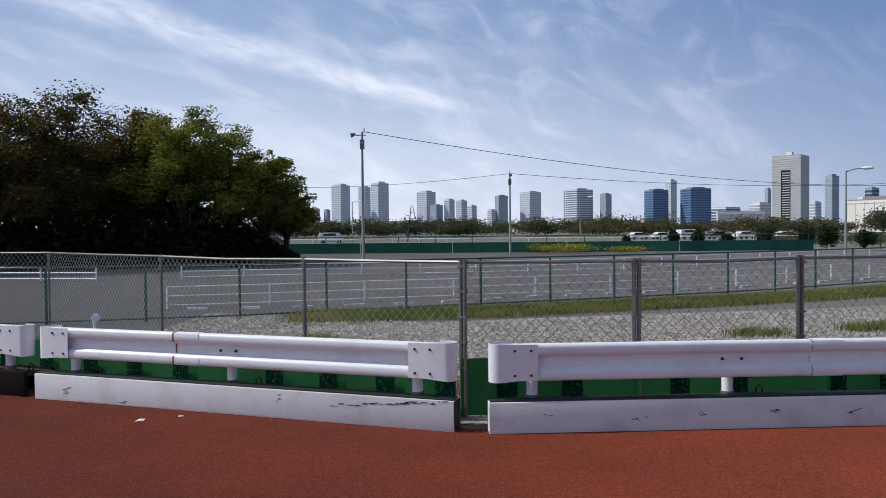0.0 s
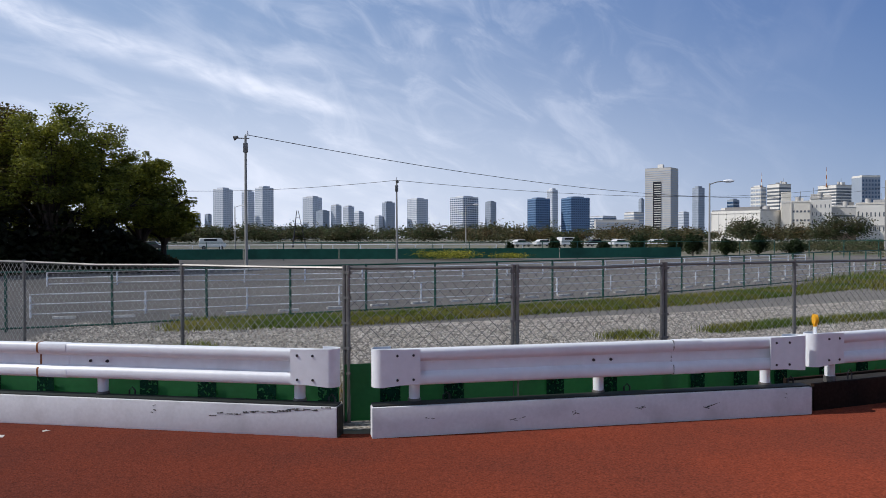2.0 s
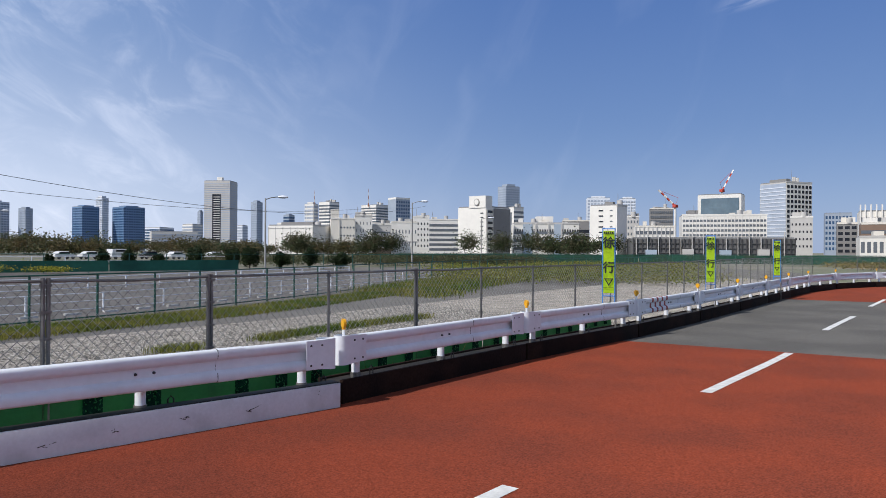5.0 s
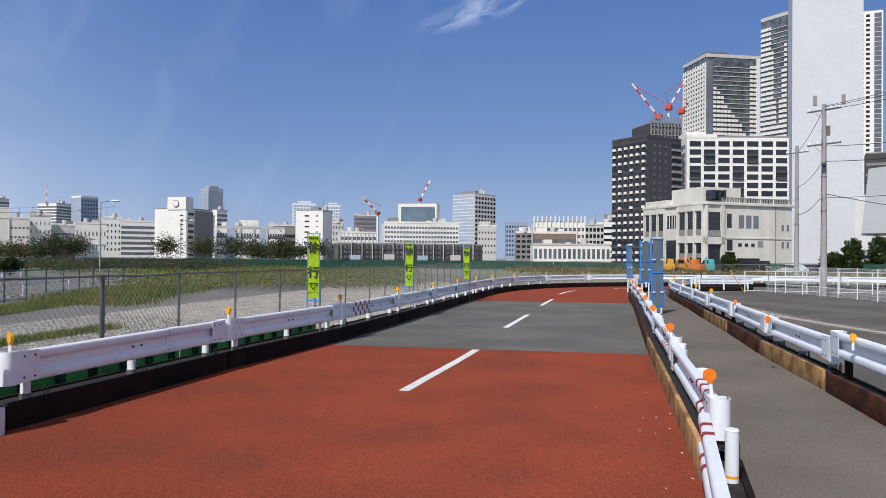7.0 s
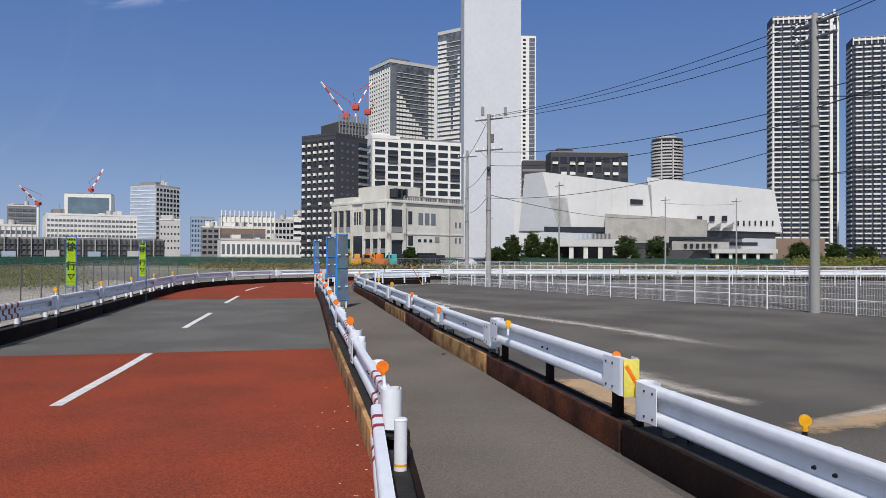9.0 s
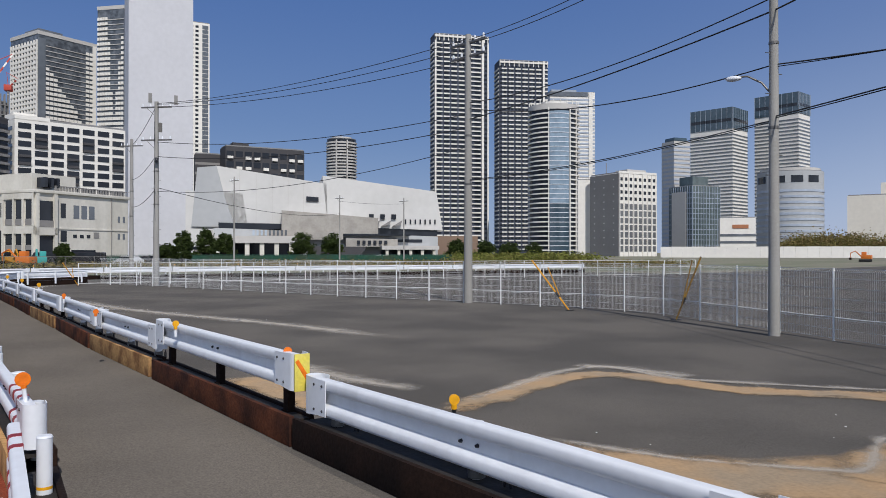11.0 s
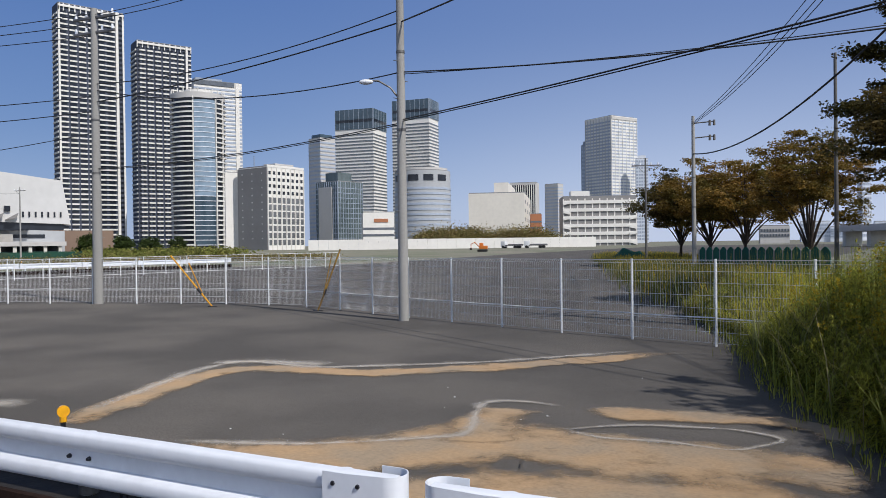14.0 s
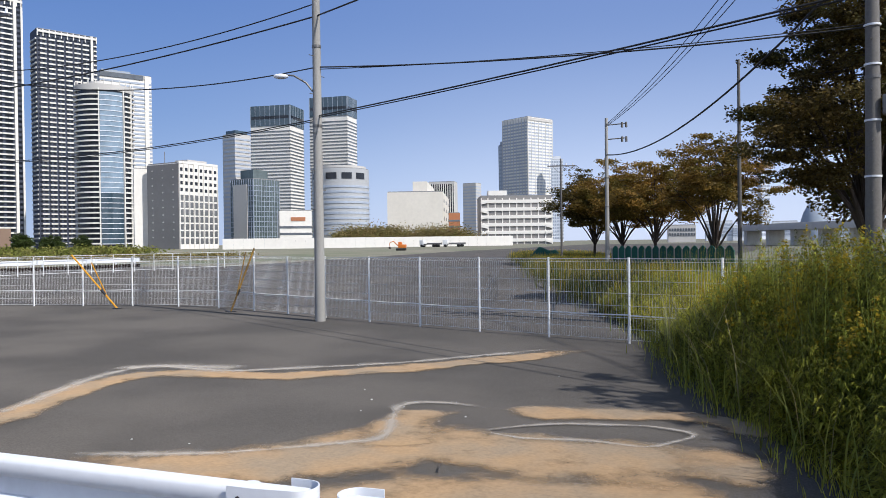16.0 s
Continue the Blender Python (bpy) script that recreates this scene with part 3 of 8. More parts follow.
def guard_rail(p0, p1, base, mat_base, label, posts=3, drop=0.0, base_h=0.285, depth=0.42, boxes=(1, 1), base_label="", tapes=0, post_r=0.036, group="", bolts=True, y_beam=0.03, roll=(0.085, 0.085), splice=None, post_mat=None, tape_at=0.9):
    """A barrier unit: ballast base, posts, beam with box ends. Its face looks to the right of the way p0 to p1."""
    p0, p1 = Vector(p0), Vector(p1)
    L = (p1 - p0).length
    ang = math.degrees(math.atan2(p1.y - p0.y, p1.x - p0.x))
    root = thing("guard_rail", pose(p0.x, p0.y, 0.008, 0, 0, ang), label, "guard rail", group)
    b = bmesh.new()
    if base == "concrete":
        add_box(b, 0.0, L, -0.02, 0.13, 0, base_h, 0.012)
    else:
        add_box(b, 0.02, L - 0.02, 0, 0.05, 0, base_h, 0.006)
        part("back_plate", box(0.02, L - 0.02, depth - 0.05, depth, 0, base_h - 0.01, 0.006), M_STEEL, root, "dark steel back plate")
    part("base", b, mat_base, root, base_label)
    if base != "concrete":
        part("deck", box(0.03, L - 0.03, 0.052, depth - 0.052, base_h - 0.06, base_h - 0.035), M_DECK, root, "dark oily steel deck")
    if base == "concrete":
        part("cap_strip", box(0.01, L - 0.01, 0.0, 0.15, base_h + 0.001, base_h + 0.014, 0.003), M_INK, root, "black rubber strip")
        part("end_plate", box(L - 0.004, L + 0.012, -0.01, 0.14, 0.01, base_h), M_INK, root)
    for k in range(posts):
        x = 0.42 + (L - 0.84) * k / max(1, posts - 1)
        if post_mat:
            bm = box(x - 0.06, x + 0.06, y_beam + 0.085, y_beam + 0.16, base_h - 0.2, 0.77 - drop, 0.006)
            add_box(bm, x - 0.07, x + 0.07, y_beam + 0.07, y_beam + 0.18, base_h - 0.034, base_h - 0.02)
        else:
            bm = tube([(x, y_beam + 0.13, 0.09), (x, y_beam + 0.13, 0.77 - drop)], post_r * 1.45, sides=12)
        post = part("post", bm, post_mat or M_WHITE, root, "dark brown steel post" if post_mat else "")
        if not post_mat and bolts:
            part("socket", tube([(x, y_beam + 0.13, base_h - 0.03), (x, y_beam + 0.13, base_h + 0.035)], post_r * 1.75, sides=12), M_GALV, post, "grey steel post socket")
            bm = add_tube(bmesh.new(), [(x + 0.28, y_beam + 0.14 + 0.0, base_h - 0.03), (x + 0.28, y_beam + 0.14, base_h + 0.05), (x + 0.31, y_beam + 0.14, base_h + 0.08), (x + 0.34, y_beam + 0.14, base_h + 0.05), (x + 0.34, y_beam + 0.14, base_h - 0.03)], 0.009, sides=6)
            part("lifting_eye", bm, M_BOLT, root, "dark steel lifting eye")
    bm = sweep([(y + y_beam, z - drop) for y, z in BEAM], 0.05, L - 0.05)
    beam = part("beam", bm, M_WHITE, root)
    beam.data.polygons.foreach_set("use_smooth", [True] * len(beam.data.polygons))
    beam.data.set_sharp_from_angle(angle=radians(52))
    if splice:
        edge = [(y - 0.004 + y_beam, z + (0.003 if z > 0.63 else -0.003) - drop) for y, z in BEAM[:14]] + [(y_beam + 0.084, 0.458 - drop), (y_beam + 0.084, 0.804 - drop)]
        part("splice", sweep(edge, splice[0] - 0.004, splice[0] + 0.30), M_WHITE, root, "lapped joint of two beam sheets")
        part("rust_line", sweep([(y - 0.0015, z) for y, z in edge], splice[0] - (0.024 if splice[1] else 0.010), splice[0] - 0.003), M_RUSTLINE if splice[1] else M_SCUFF, root, "rusty joint edge" if splice[1] else "dark joint edge")
    for side in (0, 1):
        if not boxes[side]:
            continue
        a, c = (0.015, 0.44) if side == 0 else (L - 0.44, L - 0.015)
        bm = end_curl(y_beam - 0.012, 0.455 - drop, 0.81 - drop, 0.44, roll[side])
        bmesh.ops.transform(bm, matrix=pose(0.015, 0, 0) if side == 0 else pose(L - 0.015, 0, 0) @ Matrix.Diagonal((-1, 1, 1, 1)), verts=bm.verts)
        bmesh.ops.recalc_face_normals(bm, faces=bm.faces)
        e = part("end_curl", bm, M_WHITE, root, "curled sheet-steel end")
        if bolts:
            for x in ((c - 0.05, c - 0.20) if side == 0 else (a + 0.05, a + 0.20)):
                for z in (0.52, 0.745):
                    share("bolt", bolt_mesh(), e, pose(x, y_beam - 0.016, z - drop, 90))
    if bolts:
        for x in (L / 2 - 0.08, L / 2 + 0.10):
            share("bolt", bolt_mesh(), root, pose(x, y_beam + 0.046, 0.63 - drop, 90))
    for k in range(tapes):
        x = tape_at + k * 0.32
        part("tape", sweep([(y + y_beam - 0.004, z + 0.002 - drop) for y, z in BEAM[:14]] + [(y_beam + 0.084, 0.458 - drop), (y_beam + 0.084, 0.804 - drop)], x, x + 0.09), M_REDTAPE, root, "red reflective tape")
    return root


def reflector(x, y, z0, z1, mat, face, r=0.058, lean=0.0, stem=None, low=0.30):
    root = thing("delineator", pose(x, y, z0, 0, lean, face), ("amber" if mat is M_YELLOW else "orange" if mat is M_ORANGE else "pale grey") + " round delineator on a short stem", "delineator", "delineators")
    part("stem", tube([(0, 0, -low), (0, 0, z1 - z0 - 0.04)], 0.018, sides=8), stem or M_WHITE, root)
    bm = bmesh.new()
    bmesh.ops.create_cone(bm, cap_ends=True, segments=20, radius1=r, radius2=r * 0.93, depth=0.035)
    bmesh.ops.transform(bm, matrix=pose(0, 0, z1 - z0, 90), verts=bm.verts)
    lens = part("lens", bm, mat, root)
    bm = tube([(0, 0.0, z1 - z0 - 0.075), (0, 0.0, z1 - z0 - 0.04)], 0.024, sides=8)
    part("collar", bm, mat, root)
    return root


LAB_W = "white guard rail on a white concrete base"
LAB_B = "white guard rail on a dark brown steel ballast beam"
JOINTS = [(-9.3, 10.55), (-4.75, 8.82), (0.0, 7.21)]
guard_rail(JOINTS[0], (-4.85, 8.86), "steel", M_STEEL, LAB_B, group="outer barrier", base_label="brown steel ballast")
guard_rail((-4.7, 8.80), (-0.01, 7.21), "concrete", M_CONC_W, LAB_W + " with tyre scuffs", group="outer barrier", splice=(1.86, True))
guard_rail((0.30, 7.14), (4.83, 7.36), "concrete", M_CONC_W, LAB_W, group="outer barrier", splice=(3.02, False))
line = [p for p in OUTER_C if p[0] > 4.9]
line = [(4.93, 7.47)] + line
total = length(line)
s, k = 0.0, 0
while s + 4.5 < total and k < 26:
    a, _ = along(line, s)
    b, _ = along(line, s + 4.47)
    guard_rail(a, b, "steel", M_STEEL, LAB_B, group="outer barrier", tapes=4 if k == 2 else 0, bolts=k < 5, splice=(2.9, False) if k < 6 else None, base_label="brown steel ballast")
    n = Vector((a.y - b.y, b.x - a.x)).normalized()
    q = a + n * 0.12 + (b - a).normalized() * 0.16
    reflector(q.x, q.y, 0.80, 0.955, M_YELLOW, math.degrees(math.atan2(b.y - a.y, b.x - a.x)) + 62)
    s, k = s + 4.5, k + 1
# further units to the west, behind the first pair
for a, b in (((-14.0, 12.4), (-9.5, 10.65)),):
    guard_rail(a, b, "steel", M_STEEL, LAB_B, group="outer barrier")

# tyre scuff on the white base
rr = random.Random(4)
for k in range(14):
    x = -1.25 + k * 0.085
    a, w = along([(-4.7, 8.80), (-0.01, 7.21)], 4.95 + x)
    bm = box(0, 0.05 + rr.random() * 0.09, -0.0235, -0.020, 0, 0.006 + rr.random() * 0.010)
    o = part("scuff", bm, M_SCUFF, [c for c in scene.objects if c.name.startswith("guard_rail") and "scuffs" in c.get("label", "")][0])
    o.matrix_local = pose(4.95 + x, 0, 0.15 + 0.10 * k / 14 + rr.random() * 0.03, 0, -8 * rr.random(), 0)

# dents, dark streaks and rust on the first two white units
FIRST = [c for c in scene.objects if c.name.startswith("guard_rail") and "concrete base" in c.get("label", "")]
for u_, spots in ((FIRST[0], ((0.4, 0.10, 0.14), (3.1, 0.2, 0.05), (1.2, 0.05, 0.1))), (FIRST[1], ((0.5, 0.18, 0.05), (1.35, 0.12, 0.07), (1.9, 0.15, 0.05), (2.6, 0.14, 0.09), (3.3, 0.12, 0.16), (4.2, 0.2, 0.04)))):
    for x, z, w in spots:
        for q in range(3):
            o = part("scuff", box(0, w * rr.uniform(0.3, 1.0), -0.0235, -0.020, 0, rr.uniform(0.004, 0.010)), M_SCUFF, u_)
            o.matrix_local = pose(x + rr.uniform(-0.05, 0.05), 0, z + rr.uniform(-0.03, 0.03), 0, rr.uniform(-20, 20), 0)

# the barrier between road and footway: its face looks to the road
reflector(-4.2, 9.16, 0.66, 0.87, M_WHITE, 10, r=0.05, lean=4)
LAB_M = "white guard rail on ochre boarded ballast beside the footway"
cut = min(range(len(MEDIAN_C)), key=lambda i: abs(MEDIAN_C[i][0] - 6.45))
fwd = MEDIAN_C[cut:]
s, k = 0.0, 0
total = length(fwd)
while s + 4.5 < total and k < 9:
    a, _ = along(fwd, s)
    b, _ = along(fwd, s + 4.47)
    guard_rail(b, a, "steel", M_PLANK if k in (0, 1) else M_RUST, LAB_M if k < 2 else "white guard rail on rusty steel ballast beside the footway",
               group="footway barrier", tapes=3 if k < 2 else 0, tape_at=3.2 if k == 0 else 2.6, depth=0.36, boxes=(1, 1), bolts=k < 3, drop=(0.19, 0.10, 0.06, 0.04)[min(k, 3)], base_h=0.26, y_beam=0.13, roll=(0.085, 0.085))
    n = Vector((b.y - a.y, a.x - b.x)).normalized()
    q = a + n * 0.16 + (b - a).normalized() * 0.3
    reflector(q.x, q.y, 0.62, 0.80 if k == 0 else 0.845, M_ORANGE, math.degrees(math.atan2(b.y - a.y, b.x - a.x)) + 80, r=0.06, lean=6)
    s, k = s + 4.5, k + 1


def bollard(x, y, h, r, label, z=0.008):
    root = thing("end_post", pose(x, y, z), label, "post", "round end posts")
    bm = bmesh.new()
    bmesh.ops.create_cone(bm, cap_ends=True, segments=28, radius1=r, radius2=r * 0.99, depth=h)
    bmesh.ops.translate(bm, verts=bm.verts, vec=(0, 0, h / 2))
    part("body", bm, M_WHITE, root)
    bm = tube([(0, 0, 0.055), (0, 0, 0.075)], r * 1.01, sides=28)
    part("band", bm, M_YELLOW, root, "dull yellow band")
    bm = tube([(0, 0, h - 0.001), (0, 0, h + 0.012)], r * 1.05, r * 0.9, 28)
    part("cap", bm, M_WHITE, root)
    bm = box(-r * 2.0, r * 2.0, -r * 1.5, r * 1.5, 0.0, 0.02, 0.004)
    part("foot", bm, M_STEEL, root, "dark steel foot plate")
    return root


# ---- footway's inner barrier: its face looks to the footway
LAB_I = "white guard rail on rusty steel ballast between footway and lot"
UNITS = [((2.64, -2.66), (7.24, -1.34)), ((7.27, -1.335), (11.85, -0.12)), ((12.0, -0.09), (15.9, 0.97)), ((16.0, 1.0), (20.2, 2.0)), ((20.4, 2.05), (24.6, 3.12))]
line = [(24.8, 3.17)] + [p for i, p in enumerate(INNER_C) if p[0] > 25 or i > 70]
s = 0.0
while s + 4.3 < length(line) and len(UNITS) < 11:
    UNITS.append((along(line, s)[0], along(line, s + 4.25)[0]))
    s += 4.4
for k, (a, b) in enumerate(UNITS):
    mat = M_STEEL if k == 0 else M_PLANK if k in (2, 4) else (M_RUST if k < 8 else M_GALV)
    u = guard_rail(b, a, "steel", mat, LAB_I if mat in (M_RUST, M_STEEL) else "white guard rail on grey steel ballast at the lot's far side" if k >= 8 else "white guard rail on ochre boarded ballast beside the lot", group="lot barrier",
                   drop=(0.125, -0.06, 0.06)[k] if k < 3 else 0.04, y_beam=0.13 if k != 1 else 0.06, bolts=k < 4, boxes=(1, 1), depth=0.40 if k == 0 else 0.26, post_mat=M_STEEL if k in (1, 4) else None)
    if k == 1:
        L1 = (Vector(b) - Vector(a)).length
        part("warning_sheet", box(L1 - 0.012, L1 + 0.004, 0.045, 0.20, 0.515, 0.87, 0.004), M_PALEYELLOW, u, "torn yellow warning sheet")
        bm = box(-0.014, 0.008, -0.02, 0.02, -0.14, 0.14, 0.003)
        bmesh.ops.transform(bm, matrix=pose(L1, 0.14, 0.69, 32), verts=bm.verts)
        part("warning_sheet", bm, M_ORANGE, u, "orange stripe")
    if 4 < k < 10:
        a, b = Vector(a), Vector(b)
        n = Vector((b.y - a.y, a.x - b.x)).normalized()
        q = a + (b - a) * 0.1 + n * 0.3
        reflector(q.x, q.y, 0.70, 0.88, M_YELLOW, math.degrees(math.atan2(b.y - a.y, b.x - a.x)) + 110, r=0.06)
for x, y, z, mt in ((5.58, -2.31, 0.70, M_YELLOW), (7.62, -1.37, 0.87, M_ORANGE), (10.7, -0.42, 0.90, M_YELLOW), (13.3, 0.70, 0.90, M_ORANGE), (18.5, 1.66, 0.90, M_ORANGE)):
    reflector(x, y, z - 0.12, z, mt, math.degrees(math.atan2(-y, -x)) - 82, r=0.042, stem=M_BOLT if x < 6 else M_WHITE, low=0.30 if x < 6 else 0.05)

# the stub of the next unit to the west
guard_rail((2.55, -2.70), (-1.85, -4.17), "steel", M_STEEL, LAB_I, group="lot barrier", drop=0.14, y_beam=0.13)
u = guard_rail((6.43, 0.83), (2.6, 0.18), "steel", M_PLANK, "white guard rail with red tapes on low boarded ballast", group="footway barrier", tapes=2, tape_at=0.45, drop=0.20, base_h=0.25, y_beam=-0.035, posts=0, boxes=(0, 1), depth=0.30)


# ---------------------------------------------------------------- fences
def chain_link(w, z0, z1, pitch=0.075, r=0.0022):
    """Crossing diagonal wires of a panel."""
    vs, fs = [], []

    def wire(a, b):
        n = len(vs)
        d = Vector((b[0] - a[0], 0, b[1] - a[1])).normalized()
        o = Vector((-d.z, 0, d.x)) * r
        for p in (a, b):
            for e in (Vector((0, r, 0)), o - Vector((0, r, 0)) * 0.6, -o - Vector((0, r, 0)) * 0.6):
                vs.append((p[0] + e.x, e.y, p[1] + e.z))
        for i in range(3):
            fs.append((n + i, n + (i + 1) % 3, n + 3 + (i + 1) % 3, n + 3 + i))

    h = z1 - z0
    x = -h
    while x < w:
        for sgn in (0, 1):
            xa, xb, za, zb = x, x + h, z0, z1
            if xa < 0:
                za, xa = z0 - xa, 0.0
            if xb > w:
                zb, xb = z1 - (xb - w), w
            if zb - za > 0.02:
                wire((xa, za), (xb, zb)) if sgn == 0 else wire((w - xa, za), (w - xb, zb))
        x += pitch * 1.41
    return vs, fs


def green_sheet(w, m, i, parent):
    bm = bmesh.new()
    n = max(2, int(w / 0.2))
    top, bot = [], []
    for k in range(n + 1):
        x = w * k / n
        y = -0.035 + 0.008 * math.sin(k * 1.9 + i)
        top.append(bm.verts.new((x, y, 0.60 + 0.01 * math.sin(k * 0.8 + i * 2))))
        bot.append(bm.verts.new((x, y + 0.004, 0.03)))
    for k in range(n):
        bm.faces.new((bot[k], bot[k + 1], top[k + 1], top[k]))
    bmesh.ops.solidify(bm, geom=bm.faces[:], thickness=0.004)
    o = part("green_sheet", bm, M_GREENBOARD, parent, "bright green plastic sheeting")
    o.matrix_local = m
    k = 0.35
    while k < w - 0.2:
        bm = box(k, k + 0.2, -0.060, -0.056, 0.10, 0.42)
        q = part("dark_print", bm, M_GREENDARK, o)
        k += 0.63


CHAIN = [(-26, 19.5), (-16, 15.9), (-10.5, 14.6), (-7.0, 13.5), (-4.0, 10.75), (-1.7, 9.0), (0.07, 7.78), (1.75, 7.66), (3.5, 8.0), (5.42, 8.53), (7.30, 9.0), (9.22, 9.5), (11.13, 9.99), (13.15, 10.54), (15.25, 11.12), (20, 12.5), (26, 14.4), (34, 17.2), (42, 19.6), (50, 20.6), (58, 18), (63, 12), (66, 0)]
chain_fence = thing("chain_link_fence", pose(0, 0, 0), "galvanised chain-link fence with green sheeting along its foot", "fence")
posts = []
for a, b in zip(CHAIN, CHAIN[1:]):
    a, b = Vector(a), Vector(b)
    n = max(1, round((b - a).length / 2.0)) if (b - a).length > 4.2 else 1
    for k in range(n):
        posts.append(a + (b - a) * k / n)
posts.append(Vector(CHAIN[-1]))
FH = 1.57
bmp = tube([(0, 0, 0), (0, 0, FH)], 0.0205, sides=8)
for z in (0.5, 0.75, 1.0, 1.25, 1.5):
    add_box(bmp, -0.027, 0.027, -0.025, 0.015, z - 0.012, z + 0.012)
first_post = part("post", bmp, M_GALV, chain_fence)
first_post.matrix_local = pose(posts[0].x, posts[0].y, 0)
for i, (a, b) in enumerate(zip(posts, posts[1:])):
    w = (b - a).length
    ang = math.degrees(math.atan2(b.y - a.y, b.x - a.x))
    share("post", first_post.data, chain_fence, pose(b.x, b.y, 0, 0, 0, ang))
    if -2 < a.x < 3 or 4 < a.x < 6:
        share("post", first_post.data, chain_fence, pose(b.x + 0.046 * math.cos(radians(ang)), b.y + 0.046 * math.sin(radians(ang)), 0, 0, 0, ang))
    m = pose(a.x, a.y, 0, 0, 0, ang)
    vs, fs = chain_link(w, 0.05, FH - 0.05, 0.075 if a.x < 20 else 0.12, 0.0027 if a.x < 20 else 0.003)
    o = pydata("mesh_panel", vs, fs, M_WIRE, chain_fence)
    o.matrix_local = m
    bm = tube([(0, 0, FH - 0.03), (w / 2, 0, FH - 0.03 - (0.018 if i % 3 == 1 else 0.004)), (w, 0, FH - 0.03)], 0.017, sides=6)
    o = part("top_rail", bm, M_GALV, chain_fence)
    o.matrix_local = m
    if -0.2 < a.x < 15:
        green_sheet(w, m, i, chain_fence)
# the same sheeting tied close behind the first barrier units
for i, (a, b) in enumerate((((-12.0, 12.1), (-9.2, 10.98)), ((-9.2, 10.98), (-7.0, 10.1)), ((-7.0, 10.1), (-4.6, 9.24)), ((-4.6, 9.24), (-2.3, 8.44)), ((-2.3, 8.44), (0.02, 7.68)))):
    a, b = Vector(a), Vector(b)
    green_sheet((b - a).length, pose(a.x, a.y, 0, 0, 0, math.degrees(math.atan2(b.y - a.y, b.x - a.x))), i, chain_fence)

# white welded-mesh fence round the lot
LOTFENCE = rounded([(2.06, -12.9), (8.6, -13.1), (13, -13.5), (17.3, -14.05), (20.2, -13.7), (23.1, -12.25), (27.1, -9.85), (31.2, -7.3), (36.5, -4.15), (42, -1.2), (46.2, 1.3), (48.0, 2.9)], 0.5)
M_WMESH = material("white_coated_wire", (0.86, 0.86, 0.85), (0.78, 0.78, 0.77), 0.5, scale=2, amount=0.4, bump=0)
mesh_fence = thing("mesh_fence", pose(0, 0, 0), "white welded-mesh fence standing round the empty lot", "fence")
PW, MH = 1.62, 1.5


def mesh_panel(w, h):
    vs, fs = [], []

    def bar(a, b, r):
        n = len(vs)
        for p in (a, b):
            for dx, dy, dz in ((r, r, r), (-r, r, -r), (0, -r, 0)):
                flat = abs(a[0] - b[0]) > abs(a[2] - b[2])
                vs.append((p[0] + (0 if flat else dx), p[1] + dy, p[2] + (dz if flat else 0)))
        for i in range(3):
            fs.append((n + i, n + (i + 1) % 3, n + 3 + (i + 1) % 3, n + 3 + i))

    k = 0.04
    while k < w - 0.02:
        bar((k, 0, 0.06), (k, 0, h - 0.06), 0.0021)
        bar((k, 0, h - 0.06), (k, 0.05, h), 0.0028)
        k += 0.05
    for z in (0.06, 0.25, 0.45, 0.66, 0.88, 1.1, 1.3, h - 0.06):
        bar((0, 0, z), (w, 0, z), 0.0034)
    bar((0, 0.05, h), (w, 0.05, h), 0.006)
    return vs, fs


vs, fs = mesh_panel(PW, MH)
n_p = int(length(LOTFENCE) / PW)
panel_me = wpost_me = None
for k in range(n_p):
    a, _ = along(LOTFENCE, k * PW)
    b, _ = along(LOTFENCE, (k + 1) * PW)
    ang = math.degrees(math.atan2(b.y - a.y, b.x - a.x))
    m = pose(a.x, a.y, 0.004, 0, 0, ang)
    if panel_me is None:
        o = pydata("mesh_panel", vs, fs, M_WMESH, mesh_fence)
        panel_me = o.data
        o.matrix_local = m
        p = part("post", tube([(0, 0, 0), (0, 0, MH + 0.02)], 0.023, sides=10), M_WMESH, mesh_fence)
        wpost_me = p.data
        p.matrix_local = pose(a.x, a.y, 0.004, 0, 0, ang)
    else:
        share("mesh_panel", panel_me, mesh_fence, m)
        share("post", wpost_me, mesh_fence, pose(a.x, a.y, 0.004, 0, 0, ang))
    if k % 4 == 0:
        rail_me = part("rail", tube([(0, -0.012, 0.50), (PW * 0.5, -0.012, 0.485), (PW, -0.012, 0.49)], 0.012, sides=8), M_WMESH, mesh_fence)
        rail_me.matrix_local = m
    else:
        share("rail", rail_me.data, mesh_fence, m)


# green posted fence with white pipes in the yard
def pipe_fence(name, line, h, step, mat_post, mat_pipe, rails, label, r=0.03, pr=0.02, group=""):
    root = thing(name, pose(0, 0, 0.006), label, "fence", group)
    L = length(line)
    n = max(1, int(L / step))
    me = None
    prev = None
    for k in range(n + 1):
        p, a = along(line, L * k / n)
        if me is None:
            o = part("post", tube([(0, 0, 0), (0, 0, h)], r, sides=6), mat_post, root)
            me = o.data
            o.matrix_local = pose(p.x, p.y, 0)
        else:
            share("post", me, root, pose(p.x, p.y, 0))
        if prev is not None:
            for z in rails:
                part("pipe", tube([(prev.x, prev.y, z), (p.x, p.y, z)], pr, sides=5), mat_pipe, root)
        prev = p
    return root


